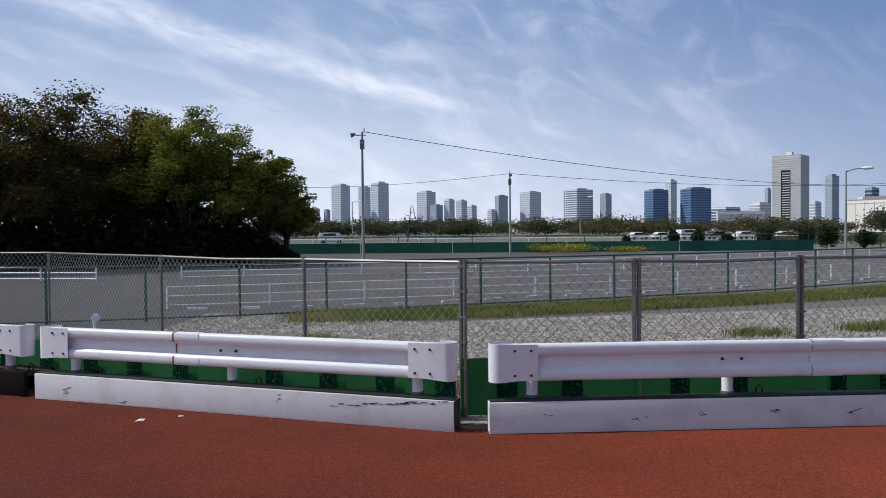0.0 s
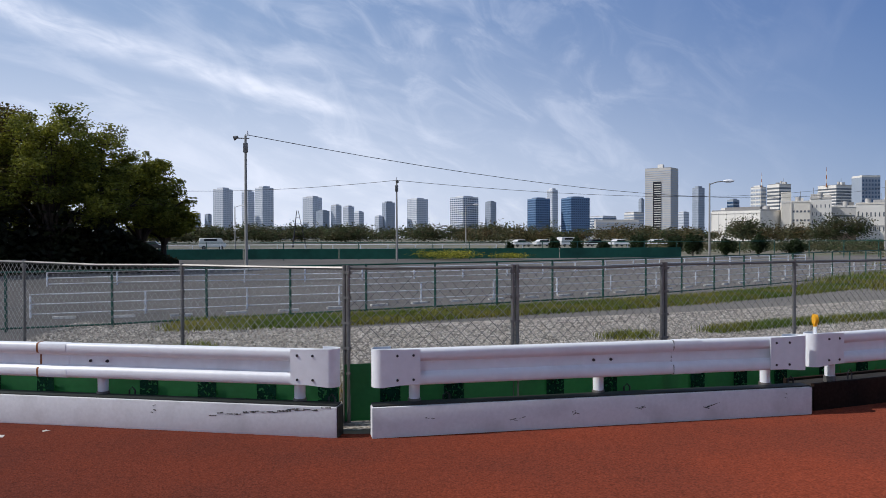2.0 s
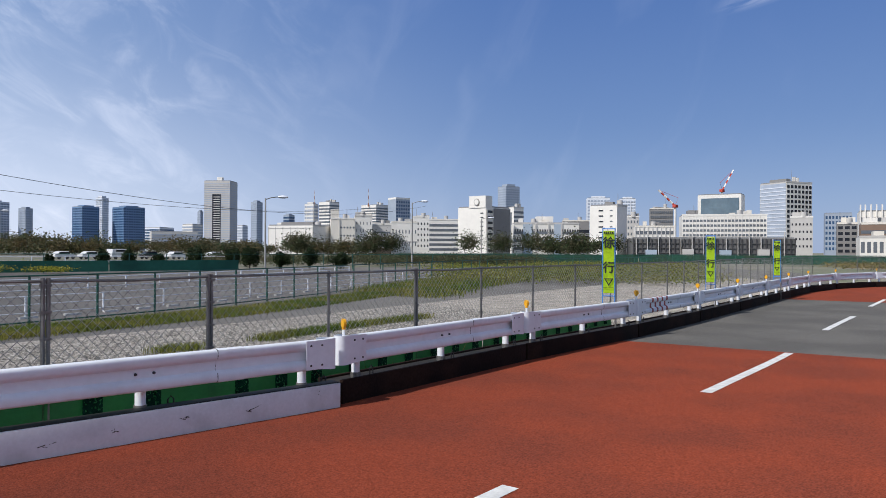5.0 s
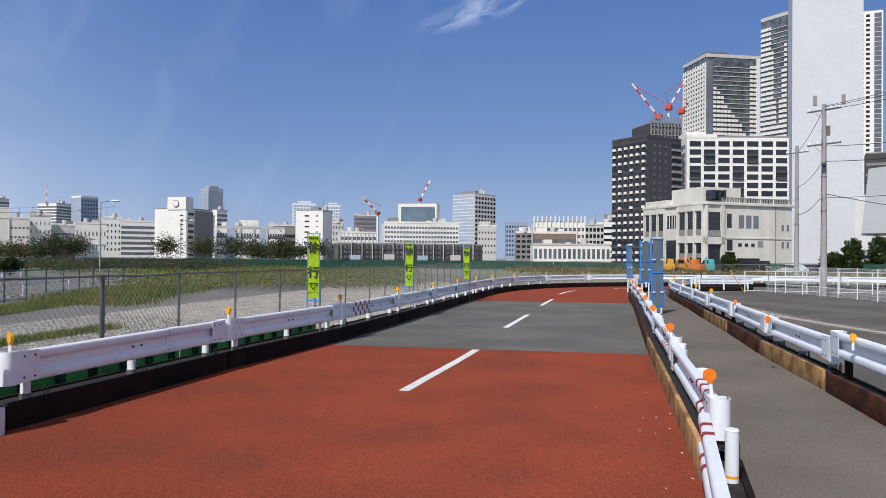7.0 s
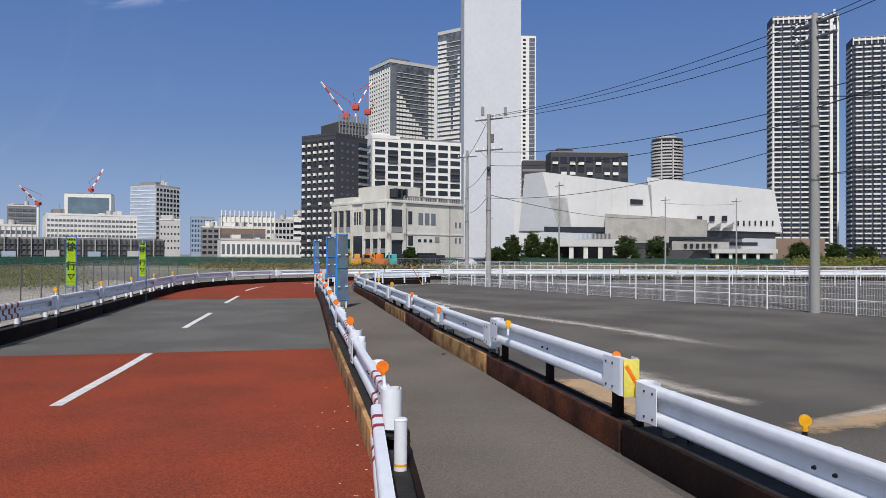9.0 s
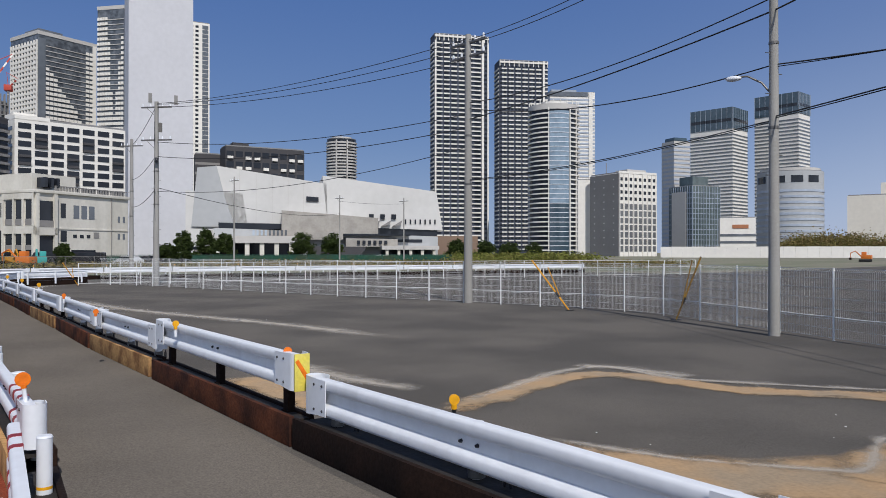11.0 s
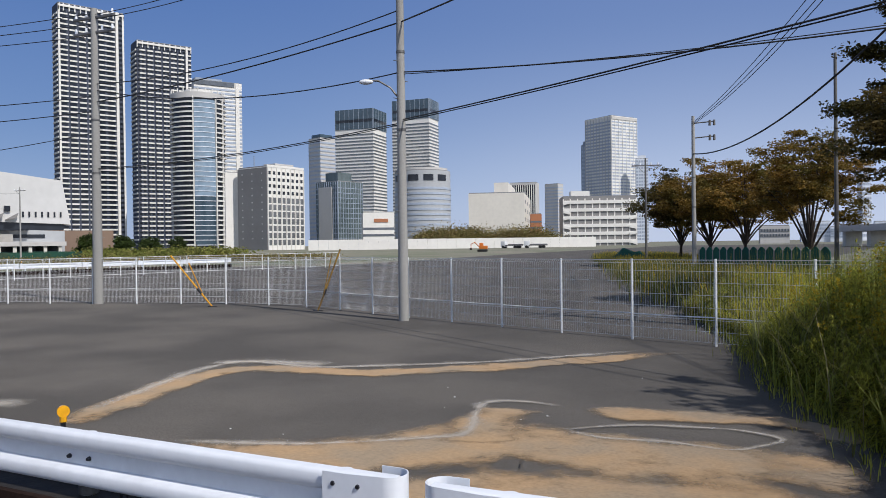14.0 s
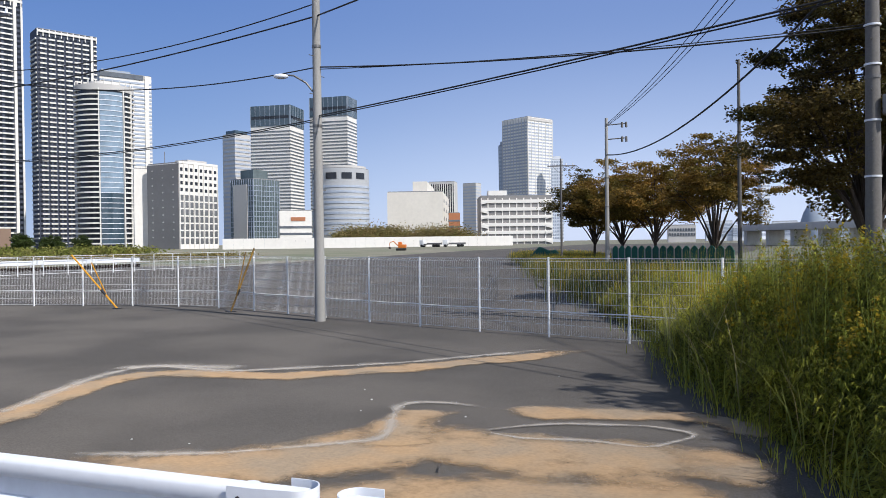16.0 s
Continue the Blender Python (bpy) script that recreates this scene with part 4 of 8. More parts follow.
pipe_fence("yard_fence", [(-12, 15.2), (-8, 15.7), (-4.5, 16.6), (-0.6, 18.2), (3.3, 19.6), (8.7, 21.8), (16, 26), (26, 32.5), (40, 40), (60, 47), (85, 53)], 1.2, 1.9, M_GREENPOST, M_GREENPOST, (1.18, 0.07), "dark green steel fence between gravel and parking yard")
for ln in ([(-6.9, 18.8), (-4.85, 19.35), (-2.9, 20.1), (-0.3, 20.8), (2.7, 21.8), (6.3, 23.1), (10.2, 25), (14.2, 27.3), (24, 33.5), (38, 41.5), (60, 50)],):
    pipe_fence("pipe_rail", ln, 0.56, 2.4, M_WHITE, M_WHITE, (0.545, 0.32, 0.09), "white steel pipe rail along the parking yard", 0.026, 0.015)
pipe_fence("pipe_rail", [(-10.8, 31), (-6.9, 32.2), (0.3, 32.4), (8, 35), (18, 41), (34, 50)], 0.56, 2.4, M_WHITE, M_WHITE, (0.545, 0.32, 0.09), "white steel pipe rail between parking rows", 0.035, 0.022)
pipe_fence("pipe_rail", [(-24, 31.5), (-18.4, 31.2), (-14, 30.4)], 0.56, 2.2, M_WHITE, M_WHITE, (0.545, 0.32, 0.09), "white steel pipe rail under the trees", 0.035, 0.022)
pipe_fence("pipe_rail", [(-18, 86), (10, 84), (40, 82)], 1.1, 3.0, M_WHITE, M_WHITE, (1.08, 0.6), "white steel rail at the yard's far side", 0.05, 0.04)
pipe_fence("green_fence", [(-16, 63.5), (0.7, 62.5), (19, 61), (36, 62), (60, 58)], 1.5, 3.0, M_GREENPOST, M_GREENPOST, (1.45,), "green posted fence across the yard", 0.04, 0.03)
# wheel stops of the parking rows
def wheel_stops(line, step, first):
    L, k = length(line), first
    src = None
    while k < L:
        p, a = along(line, k)
        m = pose(p.x, p.y, 0.004, 0, 0, a)
        if src is None:
            root = thing("wheel_stop", m, "pale concrete wheel stop on the parking yard", "wheel stop", "wheel stops")
            part("block", sweep([(-0.05, 0.0), (0.05, 0.0), (0.04, 0.055), (-0.04, 0.055)], -0.25, 0.25), W_STOP, root)
            src = root
        else:
            copy_thing(src, m)
        k += step


W_STOP = material("pale_wheel_stop", (0.66, 0.65, 0.62), (0.48, 0.47, 0.44), 0.9, scale=4, fine=30, amount=0.6, bump=0.1)
wheel_stops([(-6.4, 18.6), (-3.8, 18.7), (-0.7, 19.6), (2.9, 21.3), (6.5, 22.6), (10.4, 24.5), (14.4, 26.8), (24, 33)], 1.28, 0.3)
# tall net along the far side of the waste ground
NET = [tuple(bearing(a_, d_).xy) for a_, d_ in ((38, 118), (47, 116), (56, 120), (65, 122), (72, 118), (77, 112), (84, 112), (92, 116), (101, 122), (112, 128))]
net = pipe_fence("net_fence", NET, 1.5, 3.0, M_GREENPOST, M_GREENPOST, (1.48,), "green net fence along the far side of the waste ground", 0.05, 0.03)
for a, b in zip(NET, NET[1:]):
    w = math.hypot(b[0] - a[0], b[1] - a[1])
    part("net", box(0.03, w - 0.03, -0.01, 0.01, 0.1, 1.4), M_NET, net, "green netting").matrix_local = pose(a[0], a[1], 0, 0, 0, math.degrees(math.atan2(b[1] - a[1], b[0] - a[0])))
screen = thing("green_screen", pose(0, 0, 0), "dark green windbreak sheeting tied to the yard fence", "screen")
GL = [(-16, 63.4), (-7, 62.9), (0.7, 62.4), (10, 61.7), (19, 60.9), (30, 61.2)]
for a, b in zip(GL, GL[1:]):
    w = math.hypot(b[0] - a[0], b[1] - a[1])
    o = part("sheet", box(0.03, w - 0.03, -0.01, 0.01, 0.1, 0.95), M_TEAL, screen)
    o.matrix_local = pose(a[0], a[1], 0, 0, 0, math.degrees(math.atan2(b[1] - a[1], b[0] - a[0])))
pipe_fence("white_fence", rounded([(46.1, 3.6), (47.1, -1), (48.0, -9), (49.0, -22), (50.2, -42)], 1.0), 1.25, 1.62, M_WMESH, M_WMESH, (1.23, 0.7, 0.12), "white steel fence along the lot's far side", 0.03, 0.016)


# ---------------------------------------------------------------- signs on the outer barrier
def tri_outline(w, t):
    bm = bmesh.new()
    o = [(-w / 2, w * 0.42), (w / 2, w * 0.42), (0, -w * 0.42)]
    i = [(x * 0.62, y * 0.62 + w * 0.05) for x, y in o]
    for k in range(3):
        q = [o[k], o[(k + 1) % 3], i[(k + 1) % 3], i[k]]
        bm.faces.new([bm.verts.new((x, -t, z)) for x, z in q])
    return bm


def slow_sign(x, y, face, z0=0.98, h=1.30, w=0.225):
    root = thing("banner_sign", pose(x, y, 0.0, 0, 0, face), "narrow fluorescent yellow banner in a blue pipe frame", "sign", "banner signs on the barrier")
    bm = bmesh.new()
    for sx in (-1, 1):
        add_tube(bm, [(sx * (w / 2 + 0.012), 0.012, z0 - 0.25), (sx * (w / 2 + 0.012), 0.012, z0 + h + 0.06)], 0.011, sides=8)
    for z in (z0 - 0.06, z0 + h + 0.04):
        add_tube(bm, [(-w / 2 - 0.012, 0.012, z), (w / 2 + 0.012, 0.012, z)], 0.011, sides=8)
    part("frame", bm, M_BLUE, root)
    part("pole", tube([(w / 2 + 0.03, 0.03, 0.0), (w / 2 + 0.03, 0.03, z0 + 0.3)], 0.02, sides=8), M_GALV, root)
    bm = bmesh.new()
    n = 12
    rows = []
    for k in range(n + 1):
        z = z0 + h * k / n
        rows.append([bm.verts.new((sx * w / 2, 0.012 * math.sin(k * 1.1) * (sx * 0.5 + 0.6), z)) for sx in (-1, 0, 1)])
    for a, b in zip(rows, rows[1:]):
        for k in range(2):
            bm.faces.new((a[k], a[k + 1], b[k + 1], b[k]))
    bmesh.ops.solidify(bm, geom=bm.faces[:], thickness=0.003)
    cloth = part("banner", bm, M_FLUOR, root)
    for words, z in (("徐", z0 + h * 0.80), ("行", z0 + h * 0.40)):
        me = text_mesh(words, 0.25)
        me.materials.clear()
        me.materials.append(M_INK)
        share("character", me, cloth, pose(0, -0.022, z, 90))
    bm = tri_outline(0.19, 0.022)
    bmesh.ops.translate(bm, verts=bm.verts, vec=(0, 0, z0 + h * 0.175))
    part("triangle", bm, M_INK, cloth)
    for k in range(5):
        part("print_bar", box(-0.10 + k * 0.041, -0.072 + k * 0.041, -0.024, -0.020, z0 + h * 0.945, z0 + h * 0.985), M_INK, cloth)
    part("print_bar", box(-0.105, 0.105, -0.024, -0.020, z0 + h * 0.085, z0 + h * 0.09), M_INK, cloth)
    return root


slow_sign(12.85, 9.42, -54)
slow_sign(20.1, 11.15, -60)
slow_sign(28.7, 13.15, -63)


# ---------------------------------------------------------------- blue screens on the footway barrier
def blue_screen(x, y, face, w, z0, z1, sheet_mat):
    root = thing("barrier_screen", pose(x, y, 0, 0, 0, face), "tall narrow screen in a blue pipe frame on the barrier", "screen", "blue screens")
    bm = bmesh.new()
    for sx in (-w / 2, w / 2):
        add_tube(bm, [(sx, 0, z0), (sx, 0.05, z1)], 0.034, sides=8)
    for z in (z0 + 0.05, (z0 + z1) / 2, z1 - 0.05):
        add_tube(bm, [(-w / 2, 0, z), (w / 2, 0, z)], 0.026, sides=8)
    part("frame", bm, M_BLUE, root)
    part("sheet", box(-w / 2 + 0.03, w / 2 - 0.03, -0.004, 0.004, z0 + 0.08, z1 - 0.08), sheet_mat, root, "greyish sheet")
    for sx in (-w / 2 + 0.06, w / 2 - 0.06):
        part("leg", tube([(sx, 0.0, 0.008), (sx, 0.0, z0)], 0.03, sides=8), M_WHITE, root)
        for z in (z0 + 0.5, z0 + 1.6):
            part("clamp", box(sx - 0.05, sx + 0.05, -0.045, 0.045, z, z + 0.05, 0.01), M_WHITE, root)
    return root


blue_screen(25.94, 4.78, -35, 0.49, 0.22, 2.58, M_SHEETGREY)
blue_screen(30.26, 6.04, -32, 0.49, 0.92, 2.6, M_SHEETGREY)
blue_screen(36.55, 8.04, -15, 0.49, 0.92, 2.55, M_SHEETPALE)
bollard(5.85, 0.55, 0.40, 0.05, "white round post with a yellow band on the ballast", 0.20)
bollard(3.95, 0.23, 0.40, 0.05, "white round post on the near ballast", 0.20)
bollard(8.75, 1.12, 0.62, 0.06, "white round post behind the barrier")
bollard(11.2, 1.72, 0.62, 0.06, "white round post behind the barrier")


# ---------------------------------------------------------------- buildings
def facade_mat(name, c, second=None, rough=0.75, **k):
    return material(name, c, second, rough, scale=0.05, fine=0.6, amount=0.5, grain=0.04, bump=0, **k)


W_WHITE = facade_mat("white_render", (0.82, 0.79, 0.73), (0.72, 0.69, 0.64))
W_RED = facade_mat("crane_red", (0.50, 0.07, 0.045), (0.42, 0.06, 0.04))
W_CREAM = facade_mat("cream_render", (0.78, 0.73, 0.64), (0.70, 0.65, 0.57))
W_GREY = facade_mat("grey_tile", (0.26, 0.25, 0.24), (0.21, 0.20, 0.195))
W_CHAR = facade_mat("charcoal_tile", (0.055, 0.053, 0.058), (0.075, 0.072, 0.075))
W_STONE = facade_mat("pale_stone", (0.55, 0.53, 0.50), (0.48, 0.46, 0.44))
W_CONC = material("bare_concrete", (0.70, 0.67, 0.60), (0.53, 0.50, 0.43), 0.85, scale=0.35, fine=2.0, amount=0.6, grain=0.06, bump=0, streak=0.25)
W_BROWN = facade_mat("brown_brick", (0.24, 0.16, 0.11), (0.19, 0.13, 0.10))
W_ORANGE = facade_mat("orange_brick", (0.42, 0.17, 0.08), (0.34, 0.14, 0.07))
W_PALEBLUE = facade_mat("pale_blue_panel", (0.40, 0.47, 0.55), (0.35, 0.42, 0.50))
# W_HAZE and W_HAZE_D carry aerial haze in their base colour
W_HAZE = facade_mat("haze_blue_grey_cladding", (0.72, 0.75, 0.80), (0.66, 0.69, 0.75))
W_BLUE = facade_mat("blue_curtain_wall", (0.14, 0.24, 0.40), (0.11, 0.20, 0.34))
W_HAZE_D = facade_mat("haze_slate_cladding", (0.34, 0.39, 0.46), (0.28, 0.33, 0.41))
G_DARK = material("dark_window_and_shade", (0.014, 0.017, 0.024), (0.035, 0.04, 0.05), 0.12, scale=0.08, fine=0.3, amount=0.7, grain=0.2, bump=0, gloss=0.35)
G_BLUE = material("blue_glass", (0.045, 0.10, 0.20), (0.03, 0.07, 0.15), 0.1, scale=0.06, fine=0.3, amount=0.7, grain=0.15, bump=0, gloss=0.7)
G_TEAL = material("teal_glass", (0.10, 0.155, 0.195), (0.13, 0.19, 0.23), 0.1, scale=0.06, fine=0.3, amount=0.7, grain=0.15, bump=0, gloss=0.7)
G_GREY = material("grey_glass", (0.145, 0.16, 0.18), (0.10, 0.112, 0.13), 0.15, scale=0.06, fine=0.3, amount=0.7, grain=0.15, bump=0, gloss=0.6)
# glass colour lightened in place of aerial haze
G_HAZE = material("haze_paled_glass", (0.42, 0.47, 0.55), (0.36, 0.41, 0.50), 0.4, scale=0.06, fine=0.3, amount=0.7, grain=0.1, bump=0, gloss=0.4)
G_OLIVE = material("greenish_glass", (0.075, 0.10, 0.10), (0.12, 0.15, 0.15), 0.12, scale=0.06, fine=0.3, amount=0.8, grain=0.25, bump=0, gloss=0.6)
G_PALE = material("pale_blue_glass", (0.20, 0.28, 0.36), (0.26, 0.34, 0.42), 0.15, scale=0.1, fine=0.3, amount=0.8, grain=0.2, bump=0, gloss=0.6)
G_CROWN = material("slate_blue_glass", (0.045, 0.075, 0.10), (0.07, 0.105, 0.135), 0.1, scale=0.06, fine=0.3, amount=0.7, grain=0.15, bump=0, gloss=0.6)
M_ROOF = facade_mat("roof_grey", (0.25, 0.25, 0.25))


class Block:
    """A building by the bearings of its left end, near corner and right end, the corner's distance and the turn of its right face.
    Local x runs along the right face, y along the left face, both from the near corner."""

    def __init__(self, name, left, corner, right, dist, height, mat, label, turn=None, depth=None, category="building", base=0.0):
        if turn is None:
            turn = 90.0 * max(0.0, corner - left) / max(0.001, right - left) * 0.9 + 4
        self.p = bearing(corner, dist)
        self.h = height

        def reach(way, target):
            d = bearing(way, 1.0)
            t = bearing(target, 1.0)
            den = d.x * t.y - d.y * t.x
            return max(0.0, -(self.p.x * t.y - self.p.y * t.x) / den) if abs(den) > 1e-6 else 0.0

        self.w = reach(corner + 90 - turn, right) if right - corner > 0.02 else (depth or 12)
        self.d = reach(corner - turn, left) if corner - left > 0.02 else (depth or min(self.w * 0.6, 40))
        self.w, self.d = min(self.w, 400), min(self.d, 200)
        self.root = thing(name, pose(self.p.x, self.p.y, base, 0, 0, turn - corner), label, category)
        part("wall", box(0, self.w, 0, self.d, 0, height), mat, self.root)
        part("roof", box(0.3, self.w - 0.3, 0.3, self.d - 0.3, height, height + 0.5), M_ROOF, self.root)
        self.shared = {}

    def put(self, name, me_key, maker, mat, m, label=""):
        if me_key not in self.shared:
            o = part(name, maker(), mat, self.root, label)
            self.shared[me_key] = o.data
            o.matrix_local = m
            return o
        return share(name, self.shared[me_key], self.root, m)

    def face(self, side):
        """The frame of a face: x along it from the near corner, -y outward."""
        return (self.w, Matrix.Identity(4)) if side == "right" else (self.d, pose(0, 0, 0, 0, 0, 90) @ Matrix.Diagonal((1, -1, 1, 1)))

    def bands(self, side, n, mat, z0=3.0, z1=None, fill=0.5, proud=0.12, inset=0.0, name="window_band"):
        L, m = self.face(side)
        z1 = z1 or self.h - 1.2
        step = (z1 - z0) / n
        a, c = inset * L, L - inset * L
        for k in range(n):
            z = z0 + step * k
            self.put(name, (side, name, n, mat.name), lambda: box(a, c, -proud, 0.05, 0, step * fill), mat, m @ pose(0, 0, z))

    def grid(self, side, rows, cols, mat, z0=3.0, z1=None, fx=0.6, fz=0.55, proud=0.06, joined=False, name="window", x0=0.0, x1=None):
        L, m = self.face(side)
        z1 = z1 or self.h - 1.0
        x1 = L if x1 is None else x1 * L
        x0 = x0 * L
        sx, sz = (x1 - x0) / cols, (z1 - z0) / rows
        if joined:
            vs, fs = [], []
            for r in range(rows):
                for c in range(cols):
                    xa, za = x0 + sx * (c + 0.5 - fx / 2), z0 + sz * (r + 0.5 - fz / 2)
                    n = len(vs)
                    for x, y, z in ((xa, 0.02, za), (xa + sx * fx, 0.02, za), (xa + sx * fx, 0.02, za + sz * fz), (xa, 0.02, za + sz * fz)):
                        vs += [(x, y, z), (x, -proud, z)]
                    fs += [(n + 1, n + 3, n + 5, n + 7), (n, n + 2, n + 3, n + 1), (n + 2, n + 4, n + 5, n + 3), (n + 4, n + 6, n + 7, n + 5), (n + 6, n, n + 1, n + 7)]
            o = pydata("glazing", vs, fs, mat, self.root)
            o.matrix_local = m
            o["kind"] = "stuff"
            return
        for r in range(rows):
            for c in range(cols):
                self.put(name, (side, name, rows, cols, mat.name), lambda: box(0, sx * fx, -proud, 0.05, 0, sz * fz), mat,
                         m @ pose(x0 + sx * (c + 0.5 - fx / 2), 0, z0 + sz * (r + 0.5 - fz / 2)))

    def ribs(self, side, n, mat, z0=0.0, z1=None, width=0.5, proud=0.25, name="rib"):
        L, m = self.face(side)
        z1 = z1 or self.h
        for k in range(n + 1):
            x = min(max(L * k / n - width / 2, 0.0), L - width)
            self.put(name, (side, name, n), lambda: box(0, width, -proud, 0.04, z0, z1), mat, m @ pose(x, 0, 0))

    def fronts(self, side, floors, cols, mat, z0=3.0, z1=None, fx=0.7, fz=0.3, proud=0.4, x0=0.0, x1=1.0, keep=None, name="balcony_front", single=False):
        """Short upright balcony fronts in rows; far off they are one mesh."""
        L, m = self.face(side)
        z1 = z1 or self.h - 1.0
        sx, sz = (x1 - x0) * L / cols, (z1 - z0) / floors

        spots = [(x0 * L + sx * (c + 0.5 - fx / 2), z0 + sz * r) for r in range(floors) for c in range(cols) if keep is None or keep(r, c)]
        if single:
            for a, z in spots:
                self.put(name, (side, name, floors, cols, x0, mat.name), lambda: box(0, sx * fx, -proud, 0.05, 0, sz * fz), mat, m @ pose(a, 0, z))
            return
        vs, fs = [], []
        for a, z in spots:
            n = len(vs)
            vs += [(x, y, q) for x in (a, a + sx * fx) for y in (-proud, 0.05) for q in (z, z + sz * fz)]
            fs += [tuple(n + i for i in f) for f in ((0, 4, 5, 1), (1, 5, 7, 3), (0, 2, 6, 4), (0, 1, 3, 2), (4, 6, 7, 5))]
        o = pydata(name, vs, fs, mat, self.root)
        o.matrix_local = m
        o["kind"] = "stuff"

    def on_roof(self, name, x0, x1, y0, y1, h, mat, bevel=0.0):
        return part(name, box(self.w * x0, self.w * x1, self.d * y0, self.d * y1, self.h - 0.2, self.h + h, bevel), mat, self.root)

    def panel(self, side, name, x0, x1, z0, z1, mat, proud=0.15, label=""):
        L, m = self.face(side)
        o = part(name, box(L * x0, L * x1, -proud, 0.05, z0, z1), mat, self.root, label)
        o.matrix_local = m
        return o


class Drum:
    """A round building seen between two bearings, with arcs of balcony or window bands."""

    def __init__(self, name, left, right, dist, height, mat, label, category="building"):
        self.r = dist * math.tan(radians((right - left) / 2)) * 1.02
        c = bearing((left + right) / 2, dist + self.r)
        self.h, self.facing = height, -(left + right) / 2 - 90
        self.root = thing(name, pose(c.x, c.y, 0, 0, 0, self.facing), label, category)
        part("wall", tube([(0, 0, 0), (0, 0, height)], self.r, sides=40), mat, self.root)
        part("roof", tube([(0, 0, height), (0, 0, height + 0.6)], self.r * 0.97, sides=40), M_ROOF, self.root)

    def arcs(self, n, mat, z0, z1, fill, proud, spans=((-100, 100),), name="balcony"):
        step = (z1 - z0) / n
        for a0, a1 in spans:
            bm = bmesh.new()
            q = max(2, int((a1 - a0) / 9))
            ring = []
            for j in range(q + 1):
                t = radians(a0 + (a1 - a0) * j / q)
                ring.append([bm.verts.new((rr * math.cos(t), rr * math.sin(t), z)) for rr, z in ((self.r - 0.1, 0), (self.r + proud, 0), (self.r + proud, step * fill), (self.r - 0.1, step * fill))])
            for a, b in zip(ring, ring[1:]):
                for i in range(4):
                    bm.faces.new((a[i], b[i], b[(i + 1) % 4], a[(i + 1) % 4]))
            bm.faces.new(ring[0])
            bm.faces.new(ring[-1][::-1])
            bmesh.ops.recalc_face_normals(bm, faces=bm.faces)
            first = part(name, bm, mat, self.root)
            first.matrix_local = pose(0, 0, z0)
            for k in range(1, n):
                share(name, first.data, self.root, pose(0, 0, z0 + step * k))

    def posts(self, angles, mat, z0, z1, w=0.6):
        for t in angles:
            o = part("rib", box(self.r - 0.3, self.r + 0.9, -w, w, z0, z1), mat, self.root)
            o.matrix_local = pose(0, 0, 0, 0, 0, t)

    def crown(self, h, mat, k=0.8):
        part("roof_house", tube([(0, 0, self.h - 0.2), (0, 0, self.h + h)], self.r * k, sides=32), mat, self.root)


# ---- the far skyline to the north
def far_tower(l, c, r, dist, h, wall, glass, label, rows, cols, ribs=0):
    if c == l and l < 30 and r - l < 2:
        c = l + 0.5 * (r - l)
    # far off, grey glass gives way to the one paled for haze
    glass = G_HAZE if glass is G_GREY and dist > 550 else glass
    b = Block("tower_block", l, c, r, dist, h, wall, label)
    b.grid("right", rows, cols, glass, joined=True, fx=0.7, fz=0.55, proud=0.3)
    if c - l > 0.2:
        b.grid("left", rows, cols, glass, joined=True, fx=0.7, fz=0.55, proud=0.3)
    b.on_roof("roof_house", 0.2, 0.8, 0.2, 0.8, h * 0.04, wall)
    return b


HAZY = "distant high-rise with haze paled into its colour"
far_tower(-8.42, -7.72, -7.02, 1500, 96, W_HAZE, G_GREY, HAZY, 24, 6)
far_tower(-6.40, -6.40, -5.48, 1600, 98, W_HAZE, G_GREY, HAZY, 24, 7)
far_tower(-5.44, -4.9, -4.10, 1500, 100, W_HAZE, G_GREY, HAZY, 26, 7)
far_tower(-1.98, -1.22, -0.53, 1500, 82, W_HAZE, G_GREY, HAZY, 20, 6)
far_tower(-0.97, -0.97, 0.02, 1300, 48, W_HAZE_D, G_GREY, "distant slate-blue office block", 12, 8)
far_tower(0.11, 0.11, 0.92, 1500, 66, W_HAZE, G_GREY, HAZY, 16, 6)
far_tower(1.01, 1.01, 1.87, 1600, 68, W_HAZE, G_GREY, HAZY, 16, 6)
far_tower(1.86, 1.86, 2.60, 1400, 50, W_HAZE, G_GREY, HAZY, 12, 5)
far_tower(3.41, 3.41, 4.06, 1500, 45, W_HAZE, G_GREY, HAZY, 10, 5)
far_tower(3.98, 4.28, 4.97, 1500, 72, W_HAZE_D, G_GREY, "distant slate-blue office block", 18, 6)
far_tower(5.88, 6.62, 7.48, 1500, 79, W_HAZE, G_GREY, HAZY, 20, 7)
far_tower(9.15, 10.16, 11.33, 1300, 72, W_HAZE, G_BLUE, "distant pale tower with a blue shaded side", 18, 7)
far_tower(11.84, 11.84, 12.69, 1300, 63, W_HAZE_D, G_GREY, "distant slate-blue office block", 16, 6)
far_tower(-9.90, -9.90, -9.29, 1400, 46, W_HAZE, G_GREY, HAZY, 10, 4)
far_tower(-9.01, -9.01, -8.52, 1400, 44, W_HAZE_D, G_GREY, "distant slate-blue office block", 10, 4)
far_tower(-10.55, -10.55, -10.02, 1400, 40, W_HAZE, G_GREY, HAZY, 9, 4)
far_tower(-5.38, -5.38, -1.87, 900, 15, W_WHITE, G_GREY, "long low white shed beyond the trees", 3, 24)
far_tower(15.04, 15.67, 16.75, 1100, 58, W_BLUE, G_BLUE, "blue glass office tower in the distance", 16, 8)
